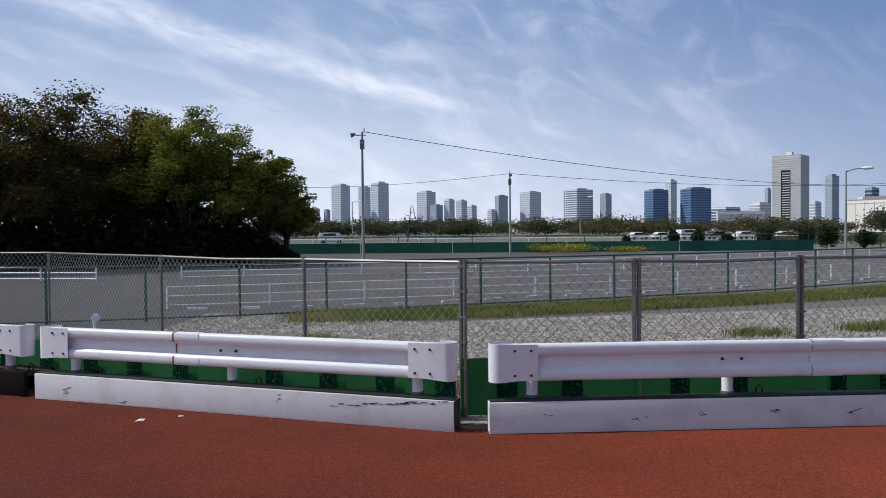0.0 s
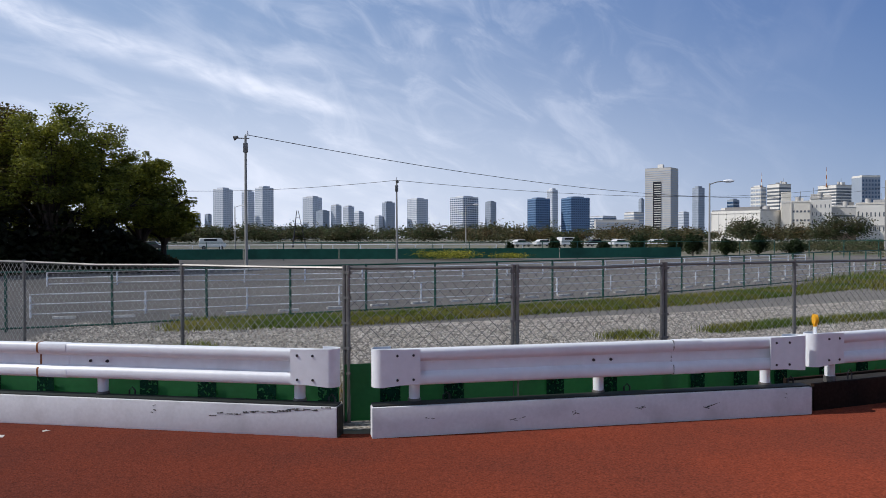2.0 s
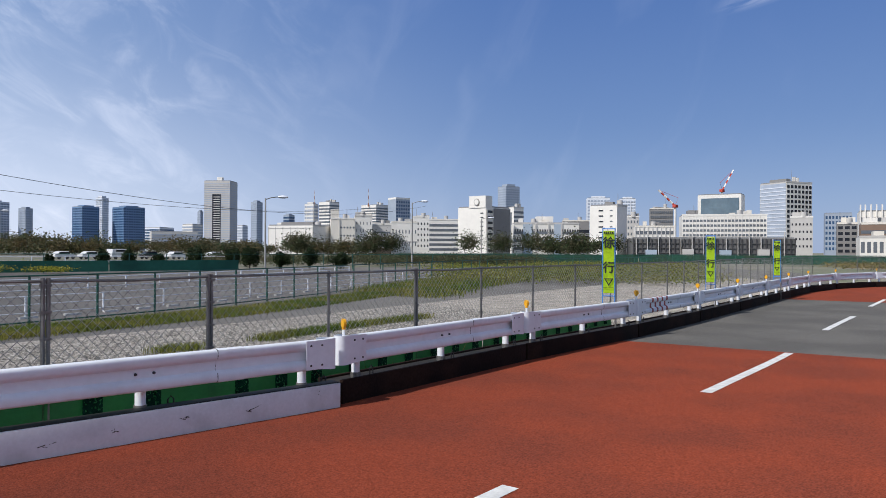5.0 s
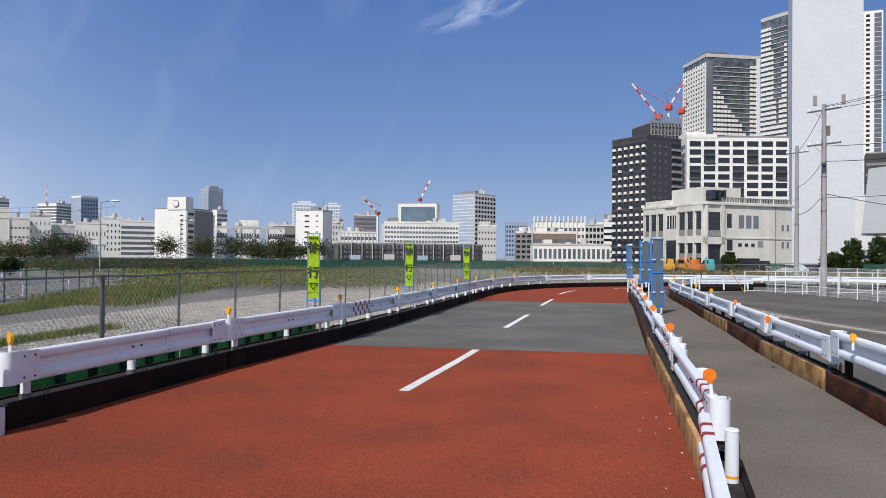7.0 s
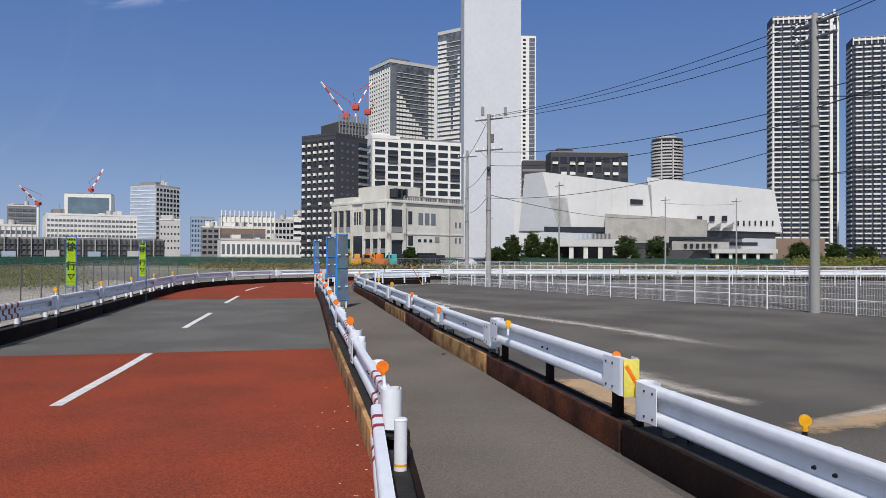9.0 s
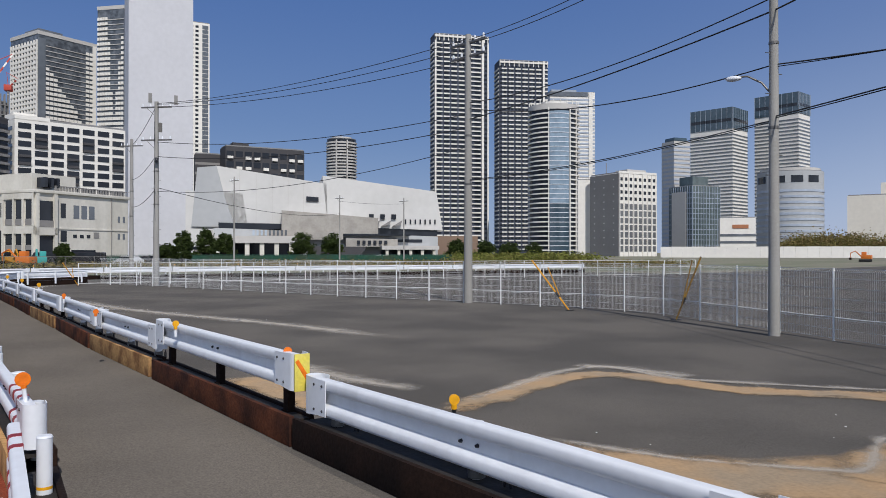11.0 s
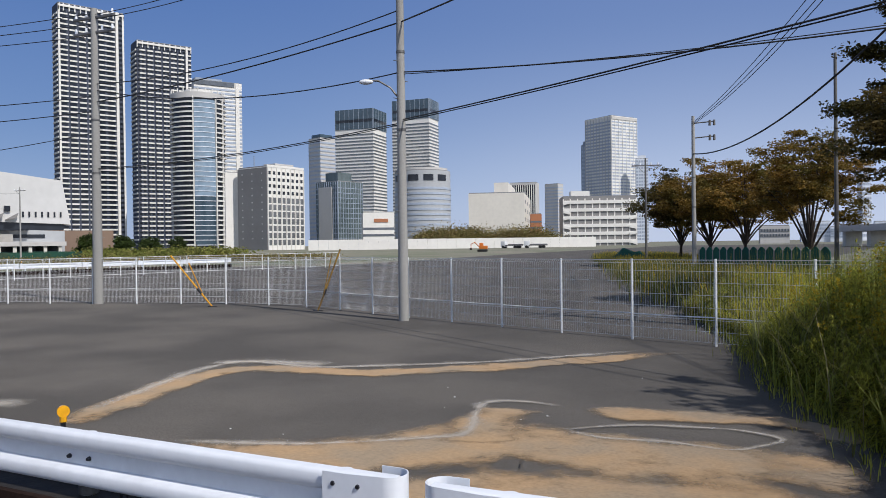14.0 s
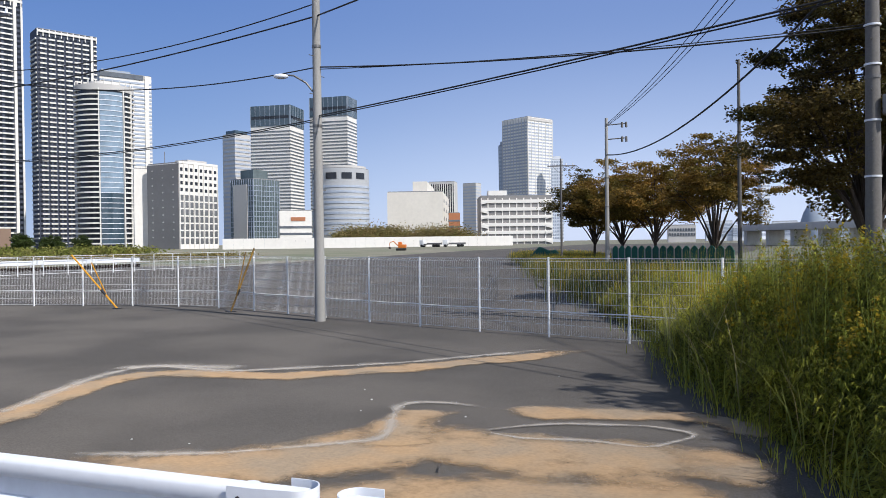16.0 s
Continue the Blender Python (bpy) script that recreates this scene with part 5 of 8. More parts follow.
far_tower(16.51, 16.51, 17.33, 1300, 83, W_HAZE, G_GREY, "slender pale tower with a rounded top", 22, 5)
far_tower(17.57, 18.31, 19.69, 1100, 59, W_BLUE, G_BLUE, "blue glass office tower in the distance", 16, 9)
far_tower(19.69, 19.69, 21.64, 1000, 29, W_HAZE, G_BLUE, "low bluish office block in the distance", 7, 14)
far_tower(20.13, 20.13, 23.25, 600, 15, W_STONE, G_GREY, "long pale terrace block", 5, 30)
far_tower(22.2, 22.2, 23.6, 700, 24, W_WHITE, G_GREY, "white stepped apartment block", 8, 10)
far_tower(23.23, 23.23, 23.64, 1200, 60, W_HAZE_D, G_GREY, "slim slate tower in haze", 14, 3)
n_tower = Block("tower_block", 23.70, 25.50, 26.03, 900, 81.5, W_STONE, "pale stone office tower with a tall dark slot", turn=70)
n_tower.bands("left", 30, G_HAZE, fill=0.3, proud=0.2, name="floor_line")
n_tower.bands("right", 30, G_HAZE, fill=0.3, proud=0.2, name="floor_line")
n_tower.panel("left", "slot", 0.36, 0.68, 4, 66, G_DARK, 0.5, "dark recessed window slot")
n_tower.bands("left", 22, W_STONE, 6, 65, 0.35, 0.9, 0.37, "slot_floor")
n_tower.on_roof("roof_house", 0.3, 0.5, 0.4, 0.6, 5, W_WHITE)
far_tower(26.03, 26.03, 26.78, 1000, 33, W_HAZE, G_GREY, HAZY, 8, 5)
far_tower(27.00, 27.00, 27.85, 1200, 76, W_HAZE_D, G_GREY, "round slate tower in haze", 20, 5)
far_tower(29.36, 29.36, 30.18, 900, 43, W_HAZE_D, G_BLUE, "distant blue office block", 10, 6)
p = Block("warehouse", 28.25, 31.54, 33.33, 330, 12.6, W_WHITE, "white windowless warehouse with pale seams", turn=62)
p.ribs("left", 6, W_STONE, 0, 12, 0.25, 0.1, "seam")
p.on_roof("roof_house", 0.3, 0.6, 0.75, 0.98, 1.6, W_WHITE)
r1 = far_tower(30.91, 31.57, 31.94, 800, 50.5, W_WHITE, G_GREY, "pale banded office tower", 12, 4)
r2 = Block("tower_block", 31.98, 32.76, 33.49, 780, 51.7, W_WHITE, "white banded office tower with a rounded corner")
r2.bands("left", 14, G_GREY)
r2.bands("right", 14, G_GREY)


def mast(az, dist, z0, z1):
    q = bearing(az, dist)
    root = thing("radio_mast", pose(q.x, q.y, 0), "red and white lattice mast on a roof", "mast", "radio masts")
    n = 5
    for k in range(n):
        a, b = z0 + (z1 - z0) * k / n, z0 + (z1 - z0) * (k + 1) / n
        part("section", tube([(0, 0, a), (0, 0, b)], 0.6 - 0.1 * k, 0.5 - 0.1 * k, 6), W_WHITE if k % 2 else W_ORANGE, root)
    return root


mast(31.63, 802, 49, 65)
mast(35.68, 705, 43, 60)

s = Block("office", 32.88, 32.88, 34.69, 340, 16.1, W_CREAM, "cream concrete works building")
s.grid("right", 3, 5, G_GREY, 3, 14, 0.55, 0.22, joined=True, x0=0.36)
s2 = Block("office", 34.69, 34.69, 35.98, 345, 17.6, W_WHITE, "plain white block beside the works")
s3 = Block("office", 35.98, 35.98, 37.44, 352, 14.2, W_STONE, "pale works building with small windows")
s3.bands("right", 3, G_GREY, 4, 13, 0.25, 0.1, 0.06)
t = Block("tower_block", 35.16, 36.28, 37.18, 700, 44.4, W_WHITE, "white office tower with grey window bands")
t.bands("right", 10, G_GREY, 18)
t.bands("left", 10, G_GREY, 18)
u = Block("tower_block", 37.18, 37.78, 38.85, 650, 46.6, W_HAZE_D, "dark slate office tower with a white roof edge")
u.grid("right", 14, 6, G_BLUE, joined=True)
u.on_roof("roof_house", 0, 1, 0, 1, 1.5, W_WHITE)
v = Block("office", 37.44, 37.44, 39.41, 360, 15.5, W_WHITE, "white low building with few windows")
v.grid("right", 2, 8, G_GREY, 2, 14, 0.3, 0.3, joined=True)
w = Block("office", 39.11, 39.11, 40.34, 380, 18.9, W_WHITE, "white block with a row of dark windows")
w.grid("right", 5, 5, G_DARK, 3, 17, 0.35, 0.4, joined=True)
x = Block("office", 40.34, 40.34, 42.54, 400, 18.5, W_WHITE, "white galleried apartment block")
x.bands("right", 6, G_GREY, 2, 17.5, 0.5)
clk = Block("office", 42.53, 44.66, 46.50, 300, 19.5, W_WHITE, "white tall hall with a grey shaded side", turn=52)
clk.panel("right", "window_strip", 0.02, 0.28, 1, 18.8, W_CREAM, 0.2)
clk.grid("right", 8, 1, G_DARK, 1, 18.8, 0.8, 0.45, 0.3, x0=0.03, x1=0.27)
# the shaded side is laid on as a grey panel
clk.panel("right", "side_wall", 0.30, 1.0, 0, 19.2, W_GREY, 0.1, "side wall coloured grey for its shade")
clk.grid("left", 9, 1, G_DARK, 2, 18, 0.6, 0.25, 0.1, x0=0.06, x1=0.22)
clk.on_roof("stair_tower", -0.02, 0.25, 0.0, 0.58, 4.6, W_WHITE)
disc = bmesh.new()
bmesh.ops.create_cone(disc, cap_ends=True, segments=28, radius1=1.35, radius2=1.35, depth=0.3)
cl = part("emblem", disc, W_GREY, clk.root, "round grey emblem")
cl.matrix_local = pose(-0.25 - clk.w * 0.02, clk.d * 0.3, 21.6, 0, 90, 0)
disc = bmesh.new()
bmesh.ops.create_cone(disc, cap_ends=True, segments=28, radius1=1.1, radius2=1.1, depth=0.36)
cl = part("emblem", disc, W_WHITE, clk.root, "white emblem ground")
cl.matrix_local = pose(-0.27 - clk.w * 0.02, clk.d * 0.3, 21.6, 0, 90, 0)
far_tower(45.56, 46.17, 47.21, 900, 79.6, W_HAZE_D, G_GREY, "grey high-rise apartment tower", 26, 7)
z = Block("office", 46.26, 46.79, 47.51, 600, 37, W_WHITE, "white office tower with banded windows")
z.bands("right", 9, G_GREY)
z.panel("left", "gable_band", 0.3, 0.7, 6, 33, G_GREY)
aa = Block("office", 46.79, 46.79, 51.66, 320, 13.7, W_WHITE, "long white office with pale blue bays")
aa.bands("right", 3, G_GREY, 2.5, 12.5, 0.35)
aa.panel("right", "bay", 0.14, 0.28, 0, 13.4, W_PALEBLUE, 0.4, "pale blue bay")
aa.panel("right", "bay", 0.62, 0.74, 0, 13.4, W_PALEBLUE, 0.4, "pale blue bay")
aa.on_roof("roof_house", 0.36, 0.62, 0.2, 0.6, 3.2, W_WHITE)
bb = Block("office", 50.46, 50.46, 52.43, 400, 18, W_GREY, "grey low works with dark roof gear")
bb.bands("right", 4, G_DARK, 2, 15)
cc = Block("office", 52.46, 54.46, 55.16, 280, 18.8, W_WHITE, "white slab building with short dark windows", turn=66)
cc.grid("left", 8, 1, G_DARK, 2, 18, 0.5, 0.25, 0.1, x0=0.42, x1=0.75)
cc.grid("left", 8, 1, G_GREY, 2, 18, 0.5, 0.2, 0.1, x0=0.12, x1=0.30)
far_tower(52.27, 52.27, 53.94, 700, 51, W_HAZE, G_GREY, "grey apartment tower in haze", 16, 7)
far_tower(54.65, 54.65, 55.79, 700, 50, W_HAZE, G_GREY, "grey apartment tower in haze", 16, 6)
ff = Block("office", 55.17, 55.17, 56.04, 330, 16.8, W_STONE, "narrow pale grey works block")
gg = Block("office", 55.76, 55.76, 58.54, 320, 12.3, W_WHITE, "low white building with banded windows")
gg.bands("right", 3, G_GREY, 4, 11.8, 0.5)
hh = far_tower(56.84, 56.84, 58.47, 500, 29.7, W_GREY, G_GREY, "grey ribbed office block", 9, 12)
W_SCAF = facade_mat("dark_scaffold_sheet", (0.10, 0.10, 0.10), (0.17, 0.165, 0.16))
scf = Block("works_frame", 55.6, 55.6, 66.59, 262, 6.4, W_SCAF, "long dark unfinished works structure")
scf.ribs("right", 34, W_CHAR, 0, 6.4, 0.3, 0.5, "column")
scf.bands("right", 3, W_SCAF, 1.5, 6.4, 0.18, 0.4, name="beam")
ii = Block("office", 59.09, 59.09, 64.77, 330, 17.3, W_WHITE, "long white office with continuous window bands")
ii.bands("right", 6, G_GREY, 4.5, 16.6, 0.45)
jj = Block("office", 60.15, 63.08, 63.32, 420, 32.3, W_WHITE, "white block with a huge teal window", turn=80)
jj.panel("left", "big_window", 0.05, 0.92, 20, 30.5, G_TEAL, 0.4, "huge teal glazed opening")
jj.bands("left", 1, G_GREY, 15, 19, 0.6)
kk = Block("tower_block", 64.32, 66.00, 67.59, 420, 38, W_STONE, "apartment tower, one glazed and one gridded side", turn=48)
kk.grid("right", 13, 7, G_DARK, 4, 37, 0.62, 0.6, 0.16)
kk.panel("left", "glazing", 0.02, 0.98, 2, 37.4, G_HAZE, 0.12, "pale glazed side")
kk.bands("left", 18, W_HAZE, 3, 37, 0.22, 0.25, name="floor_line")
kk.panel("right", "wall_field", 0.0, 1.0, 0, 38.2, W_WHITE, 0.05)
br = Block("office", 66.27, 66.27, 67.65, 340, 16.5, W_STONE, "beige brown stepped block")
br.grid("right", 4, 6, G_DARK, 3, 15, 0.4, 0.3, joined=True)
mm = Block("office", 68.39, 68.39, 70.03, 600, 30, W_HAZE_D, "bluish glass office block")
mm.grid("right", 7, 8, G_BLUE, joined=True)
nn = Block("office", 69.13, 69.13, 70.34, 320, 13, W_GREY, "grey apartment block with balconies")
nn.grid("right", 5, 3, G_DARK, 1.5, 12.5, 0.7, 0.5, 0.1)
ll = Block("office", 70.46, 70.46, 74.34, 330, 17.8, W_WHITE, "white laboratory with upright ribs")
ll.ribs("right", 12, W_WHITE, 8, 20.5, 0.5, 0.6)
ll.bands("right", 3, G_GREY, 8, 17, 0.5)
ll2 = Block("office", 70.55, 70.55, 73.66, 300, 12.1, W_BROWN, "low brown brick office")
ll2.bands("right", 3, G_GREY, 3, 11.5, 0.4)
lw = Block("office", 70.47, 70.47, 76.2, 280, 7.1, W_WHITE, "low pale hall with tall windows")
lw.grid("right", 1, 16, G_GREY, 1.5, 6, 0.6, 0.8, 0.08)
oo = Block("office", 75.71, 75.71, 76.6, 300, 17.1, W_WHITE, "white apartment block with balconies")
oo.bands("right", 6, G_DARK, 2, 16, 0.4)
oo2 = Block("office", 74.34, 74.34, 75.71, 330, 16.7, W_STONE, "grey gridded apartment block")
oo2.grid("right", 5, 5, G_DARK, 2, 16, 0.7, 0.6, joined=True)

def dress(b, seed, tall=2.4, tank=True):
    """Roof houses, tanks, parapet rails and masts on a flat roof."""
    r = random.Random(seed)
    n = max(2, min(6, int(b.w / 8)))
    for k in range(n):
        x0 = (k + r.uniform(0.05, 0.45)) / n
        part("roof_gear", box(b.w * x0, min(b.w * x0 + r.uniform(1.2, 4.5), b.w), b.d * r.uniform(0.02, 0.3), b.d * r.uniform(0.4, 0.8), b.h - 0.1, b.h + r.uniform(0.5, tall)), r.choice((W_STONE, W_WHITE, W_GREY, W_CREAM)), b.root)
    if tank:
        x = b.w * r.uniform(0.3, 0.7)
        part("water_tank", tube([(x, b.d * 0.15, b.h), (x, b.d * 0.15, b.h + tall * 0.9)], 1.1, sides=12), W_STONE, b.root)
        x = b.w * r.uniform(0.1, 0.9)
        part("aerial", tube([(x, b.d * 0.1, b.h), (x, b.d * 0.1, b.h + tall * 1.8)], 0.09, sides=5), W_GREY, b.root)
    part("parapet", box(-0.15, b.w + 0.15, -0.15, 0.35, b.h - 0.25, b.h + 0.45), r.choice((W_STONE, W_WHITE, W_CREAM)), b.root)


for b_, sd_ in ((p, 1), (s, 2), (s2, 3), (s3, 4), (v, 5), (w, 6), (x, 7), (aa, 8), (bb, 9), (cc, 10), (ff, 11), (gg, 12), (ii, 13), (nn, 14), (ll2, 15), (lw, 16), (oo, 17), (oo2, 18), (br, 19), (kk, 20), (hh, 21), (r2, 22), (z, 23), (t, 24)):
    dress(b_, 40 + sd_, 2.4 if b_.h < 25 else 3.4)
s2.grid("right", 4, 5, G_GREY, 3, 16, 0.22, 0.4, joined=True)
s.on_roof("upper_block", 0.0, 0.34, 0.0, 0.5, 4.2, W_CREAM)
s.panel("right", "pier", 0.34, 0.36, 0, 16, W_STONE, 0.4)
s3.panel("right", "brown_base", 0.0, 1.0, 0.0, 3.2, W_BROWN, 0.2)
ff.grid("right", 5, 4, G_GREY, 3, 16, 0.5, 0.45, joined=True)
v.bands("right", 1, W_STONE, 6, 8, 0.3, 0.2, name="string_course")
p.bands("left", 1, W_STONE, 11.4, 12.4, 0.25, 0.15, name="roof_edge")
for k in range(3):
    aa.panel("right", "stair_bay", 0.32 + k * 0.2, 0.345 + k * 0.2, 0, 13.5, W_STONE, 0.5)
aa.grid("right", 3, 26, G_DARK, 2.6, 12.4, 0.55, 0.28, joined=True, proud=0.2)
gg.ribs("right", 9, W_STONE, 0, 12.2, 0.35, 0.3)
ii.ribs("right", 24, W_WHITE, 4, 17, 0.3, 0.18)
# stair tower and struts of the unfinished works
for k in range(14):
    scf.panel("right", "scaffold_pole", 0.02 + k * 0.07, 0.0235 + k * 0.07, 0, 6.4 + 2.2 * ((k * 7) % 4) / 3, W_STONE, 0.9)
for k in range(4):
    scf.panel("right", "cabin", 0.08 + k * 0.23, 0.15 + k * 0.23, 0, 2.6 + 0.3 * (k % 2), W_STONE if k % 2 else W_PALEBLUE, 1.4, "pale site cabin")

# ---- the near eastern group
db = Block("apartment_block", 76.28, 78.81, 81.20, 190, 32, W_CHAR, "charcoal tiled apartment block with white balcony fronts", turn=48)
db.grid("left", 16, 6, G_DARK, 1.4, 31.4, 0.86, 0.5, 0.08)
db.fronts("left", 16, 6, W_WHITE, 1.4, 31.4, 0.42, 0.34, 0.5, keep=lambda r, c: c % 2 == 0 or r % 5 != 2, single=True)
db.grid("right", 16, 3, G_GREY, 1.6, 31, 0.34, 0.32, 0.06, x0=0.12, x1=0.62)
db.fronts("right", 16, 2, W_GREY, 1.6, 31, 0.86, 0.34, 0.6, 0.70, 1.0, single=True)
db.grid("right", 16, 1, G_DARK, 2.2, 31.6, 0.9, 0.5, 0.1, x0=0.70, x1=1.0)
db.on_roof("parapet", 0.0, 1.0, 0.0, 1.0, 0.6, W_CHAR)
db2 = Block("apartment_block", 77.71, 79.02, 81.19, 262, 48, W_CHAR, "dark unfinished tower with scaffold on top", turn=30)
db2.grid("right", 6, 9, G_GREY, 30, 47.5, 0.8, 0.5, joined=True)
db2.ribs("right", 9, W_GREY, 40, 50.5, 0.3, 0.6, "scaffold_pole")
db2.bands("right", 3, W_GREY, 41, 50, 0.08, 0.6, name="scaffold_deck")
wb = Block("apartment_block", 80.60, 81.58, 88.36, 200, 33, W_WHITE, "white apartment block with deep dark loggias", turn=16)
for c in range(7):
    xa, xb = (c + 0.16) / 7 * 0.985 + 0.006, (c + 0.98) / 7 * 0.985
    f = 0
    while f < 15:
        tall = f < 13 and ((f + c % 2) // 3 + c * 2) % 3 == 0 and (f + c) % 3 != 0
        z = 1.2 + f * 2.1
        if tall:
            wb.panel("right", "loggia", xa, xb, z, z + 3.6, G_DARK, 0.10)
            wb.panel("right", "balcony", xa + 0.004, xb - 0.004, z + 0.1, z + 0.75, W_CHAR, 0.45)
            wb.panel("right", "balcony", xa + 0.004, xb - 0.004, z + 1.9, z + 2.5, W_CHAR, 0.45)
            f += 2
        else:
            wb.panel("right", "window", xa, xb, z + 0.2, z + 1.5, G_DARK, 0.10)
            f += 1
wb.grid("left", 15, 2, G_GREY, 1.2, 32, 0.5, 0.4, 0.08)
wb.on_roof("roof_house", 0.02, 0.22, 0.2, 0.7, 1.8, W_WHITE)
wb.on_roof("parapet", 0.0, 0.3, 0.0, 0.3, 0.9, W_WHITE)
# the tall pair: pale balcony fronts; dark glass stands in for a stepped shadow
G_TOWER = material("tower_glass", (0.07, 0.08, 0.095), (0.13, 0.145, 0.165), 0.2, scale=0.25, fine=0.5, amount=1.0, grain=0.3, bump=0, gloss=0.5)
G = Block("residential_tower", 81.34, 82.89, 86.48, 420, 110, G_TOWER, "tall pale residential tower, stepped shadow built in as grey glazing", turn=28)
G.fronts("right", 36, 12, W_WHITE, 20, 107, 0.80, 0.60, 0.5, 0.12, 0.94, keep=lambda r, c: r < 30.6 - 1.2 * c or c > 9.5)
G.ribs("left", 9, W_WHITE, 20, 107, 0.8, 0.55)
G.panel("right", "rib", 0.93, 0.99, 20, 110, W_WHITE, 0.7)
G.panel("right", "glass_strip", 0.0, 0.12, 40, 108, G_GREY, 0.7, "grey glazed strip")
G.bands("right", 36, W_STONE, 20, 107, 0.14, 0.3, name="floor_line")
G.fronts("left", 36, 9, W_WHITE, 20, 107, 0.66, 0.5, 0.5)
G.on_roof("parapet", -0.01, 1.01, -0.01, 1.01, 1.6, W_STONE)
G.on_roof("roof_house", 0.1, 0.5, 0.2, 0.7, 4.2, G_GREY)
G2 = Block("residential_tower", 86.55, 88.24, 89.6, 400, 122, G_TOWER, "tall pale residential tower, stepped shadow built in as grey glazing", turn=55)
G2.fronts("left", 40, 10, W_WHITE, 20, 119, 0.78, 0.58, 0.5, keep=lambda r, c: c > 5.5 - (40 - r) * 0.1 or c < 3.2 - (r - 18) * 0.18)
G2.bands("left", 40, W_STONE, 20, 119, 0.14, 0.3, name="floor_line")
G2.on_roof("parapet", -0.01, 1.01, -0.01, 1.01, 1.6, W_STONE)
G3 = Block("residential_tower", 91.5, 91.5, 94.01, 420, 125, W_WHITE, "tall white residential tower with grey glass", turn=8)
G3.grid("right", 44, 5, G_DARK, 20, 124, 0.6, 0.52, joined=True, x0=0.0, x1=0.72)
G3.grid("right", 44, 1, G_GREY, 20, 124, 0.7, 0.9, joined=True, x0=0.76, x1=1.0)
W_SLAB = facade_mat("pale_grey_panel", (0.60, 0.60, 0.63), (0.56, 0.56, 0.59))
slab = Block("chimney_tower", 88.55, 88.55, 92.87, 300, 150, W_SLAB, "plain white chimney tower without windows", turn=6, depth=14)
for x_ in (0.30, 0.70):
    slab.panel("right", "vent", x_, x_ + 0.055, 58, 61.5, W_GREY, 0.2, "grey square vent")
conc = Block("institute", 78.63, 82.81, 88.55, 120, 10.3, W_CONC, "raw concrete institute with dark panels for its arcade openings", turn=38)
# flat dark panels stand in for the shade inside the arcade openings
BAYS = ((0.03, 0.115), (0.16, 0.245), (0.28, 0.38), (0.63, 0.73), (0.755, 0.86), (0.875, 0.965))
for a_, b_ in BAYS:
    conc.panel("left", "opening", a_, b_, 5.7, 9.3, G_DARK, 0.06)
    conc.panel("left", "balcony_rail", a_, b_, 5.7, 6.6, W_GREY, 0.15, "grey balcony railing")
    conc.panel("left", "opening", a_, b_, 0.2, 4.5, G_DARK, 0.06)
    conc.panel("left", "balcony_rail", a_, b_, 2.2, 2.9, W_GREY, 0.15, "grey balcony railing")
conc.panel("left", "opening", 0.41, 0.60, 0.2, 5.0, G_DARK, 0.06, "dark panel for a wide vehicle opening")
for k in range(4):
    conc.panel("left", "window", 0.425 + k * 0.045, 0.45 + k * 0.045, 6.9, 9.0, G_DARK, 0.06)
for a_ in (0.0, 0.13, 0.255, 0.395, 0.615, 0.74, 0.865, 0.975):
    conc.panel("left", "pier", a_, a_ + 0.018, 0, 10.2, W_CONC, 0.32)
conc.panel("left", "slab", 0.0, 0.40, 4.5, 5.6, W_CONC, 0.26)
conc.panel("left", "slab", 0.61, 0.99, 4.5, 5.6, W_CONC, 0.26)
conc.panel("left", "slab", 0.0, 0.40, 9.4, 10.25, W_CONC, 0.26)
conc.panel("left", "slab", 0.61, 0.99, 9.4, 10.25, W_CONC, 0.26)
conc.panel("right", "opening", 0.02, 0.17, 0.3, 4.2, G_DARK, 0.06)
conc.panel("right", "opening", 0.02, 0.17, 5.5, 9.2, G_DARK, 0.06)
conc.panel("right", "balcony_rail", 0.02, 0.17, 5.5, 6.4, W_GREY, 0.25)
conc.panel("right", "pier", 0.0, 0.02, 0, 10.2, W_CONC, 0.5)
conc.panel("right", "pier", 0.17, 0.20, 0, 10.2, W_CONC, 0.5)
conc.panel("right", "cornice", 0.0, 0.2, 4.3, 5.4, W_CONC, 0.5)
conc.panel("right", "window", 0.25, 0.30, 6.9, 9.0, G_DARK, 0.06)
conc.grid("right", 1, 3, G_GREY, 6.7, 9.0, 0.7, 0.85, 0.06, x0=0.37, x1=0.62)
conc.grid("right", 1, 3, G_DARK, 3.9, 4.6, 0.5, 0.7, 0.06, x0=0.36, x1=0.58)
conc.panel("right", "window", 0.25, 0.31, 3.4, 5.0, G_DARK, 0.06)
conc.panel("right", "plain_panel", 0.60, 0.66, 4.0, 4.9, W_GREY, 0.06)
conc.grid("right", 2, 2, G_GREY, 3, 8.4, 0.4, 0.35, 0.06, x0=0.86, x1=0.98)
conc.panel("right", "door_opening", 0.36, 0.62, 0.0, 2.2, G_DARK, 0.06)
conc.panel("right", "drainpipe", 0.80, 0.805, 0, 10.2, W_GREY, 0.15)
part("parapet", box(-0.3, conc.w + 0.3, -0.35, conc.d + 0.3, 10.3, 10.75, 0.05), W_CONC, conc.root)
conc.on_roof("upper_storey", 0.06, 0.50, 0.12, 0.6, 2.9, W_CONC)
conc.on_roof("stair_head", 0.0, 0.22, 0.60, 0.98, 1.3, W_CONC)
for k in range(26):
    conc.panel("right", "baluster", 0.20 + k * 0.03, 0.212 + k * 0.03, 10.75, 11.45, W_GREY, -0.25)
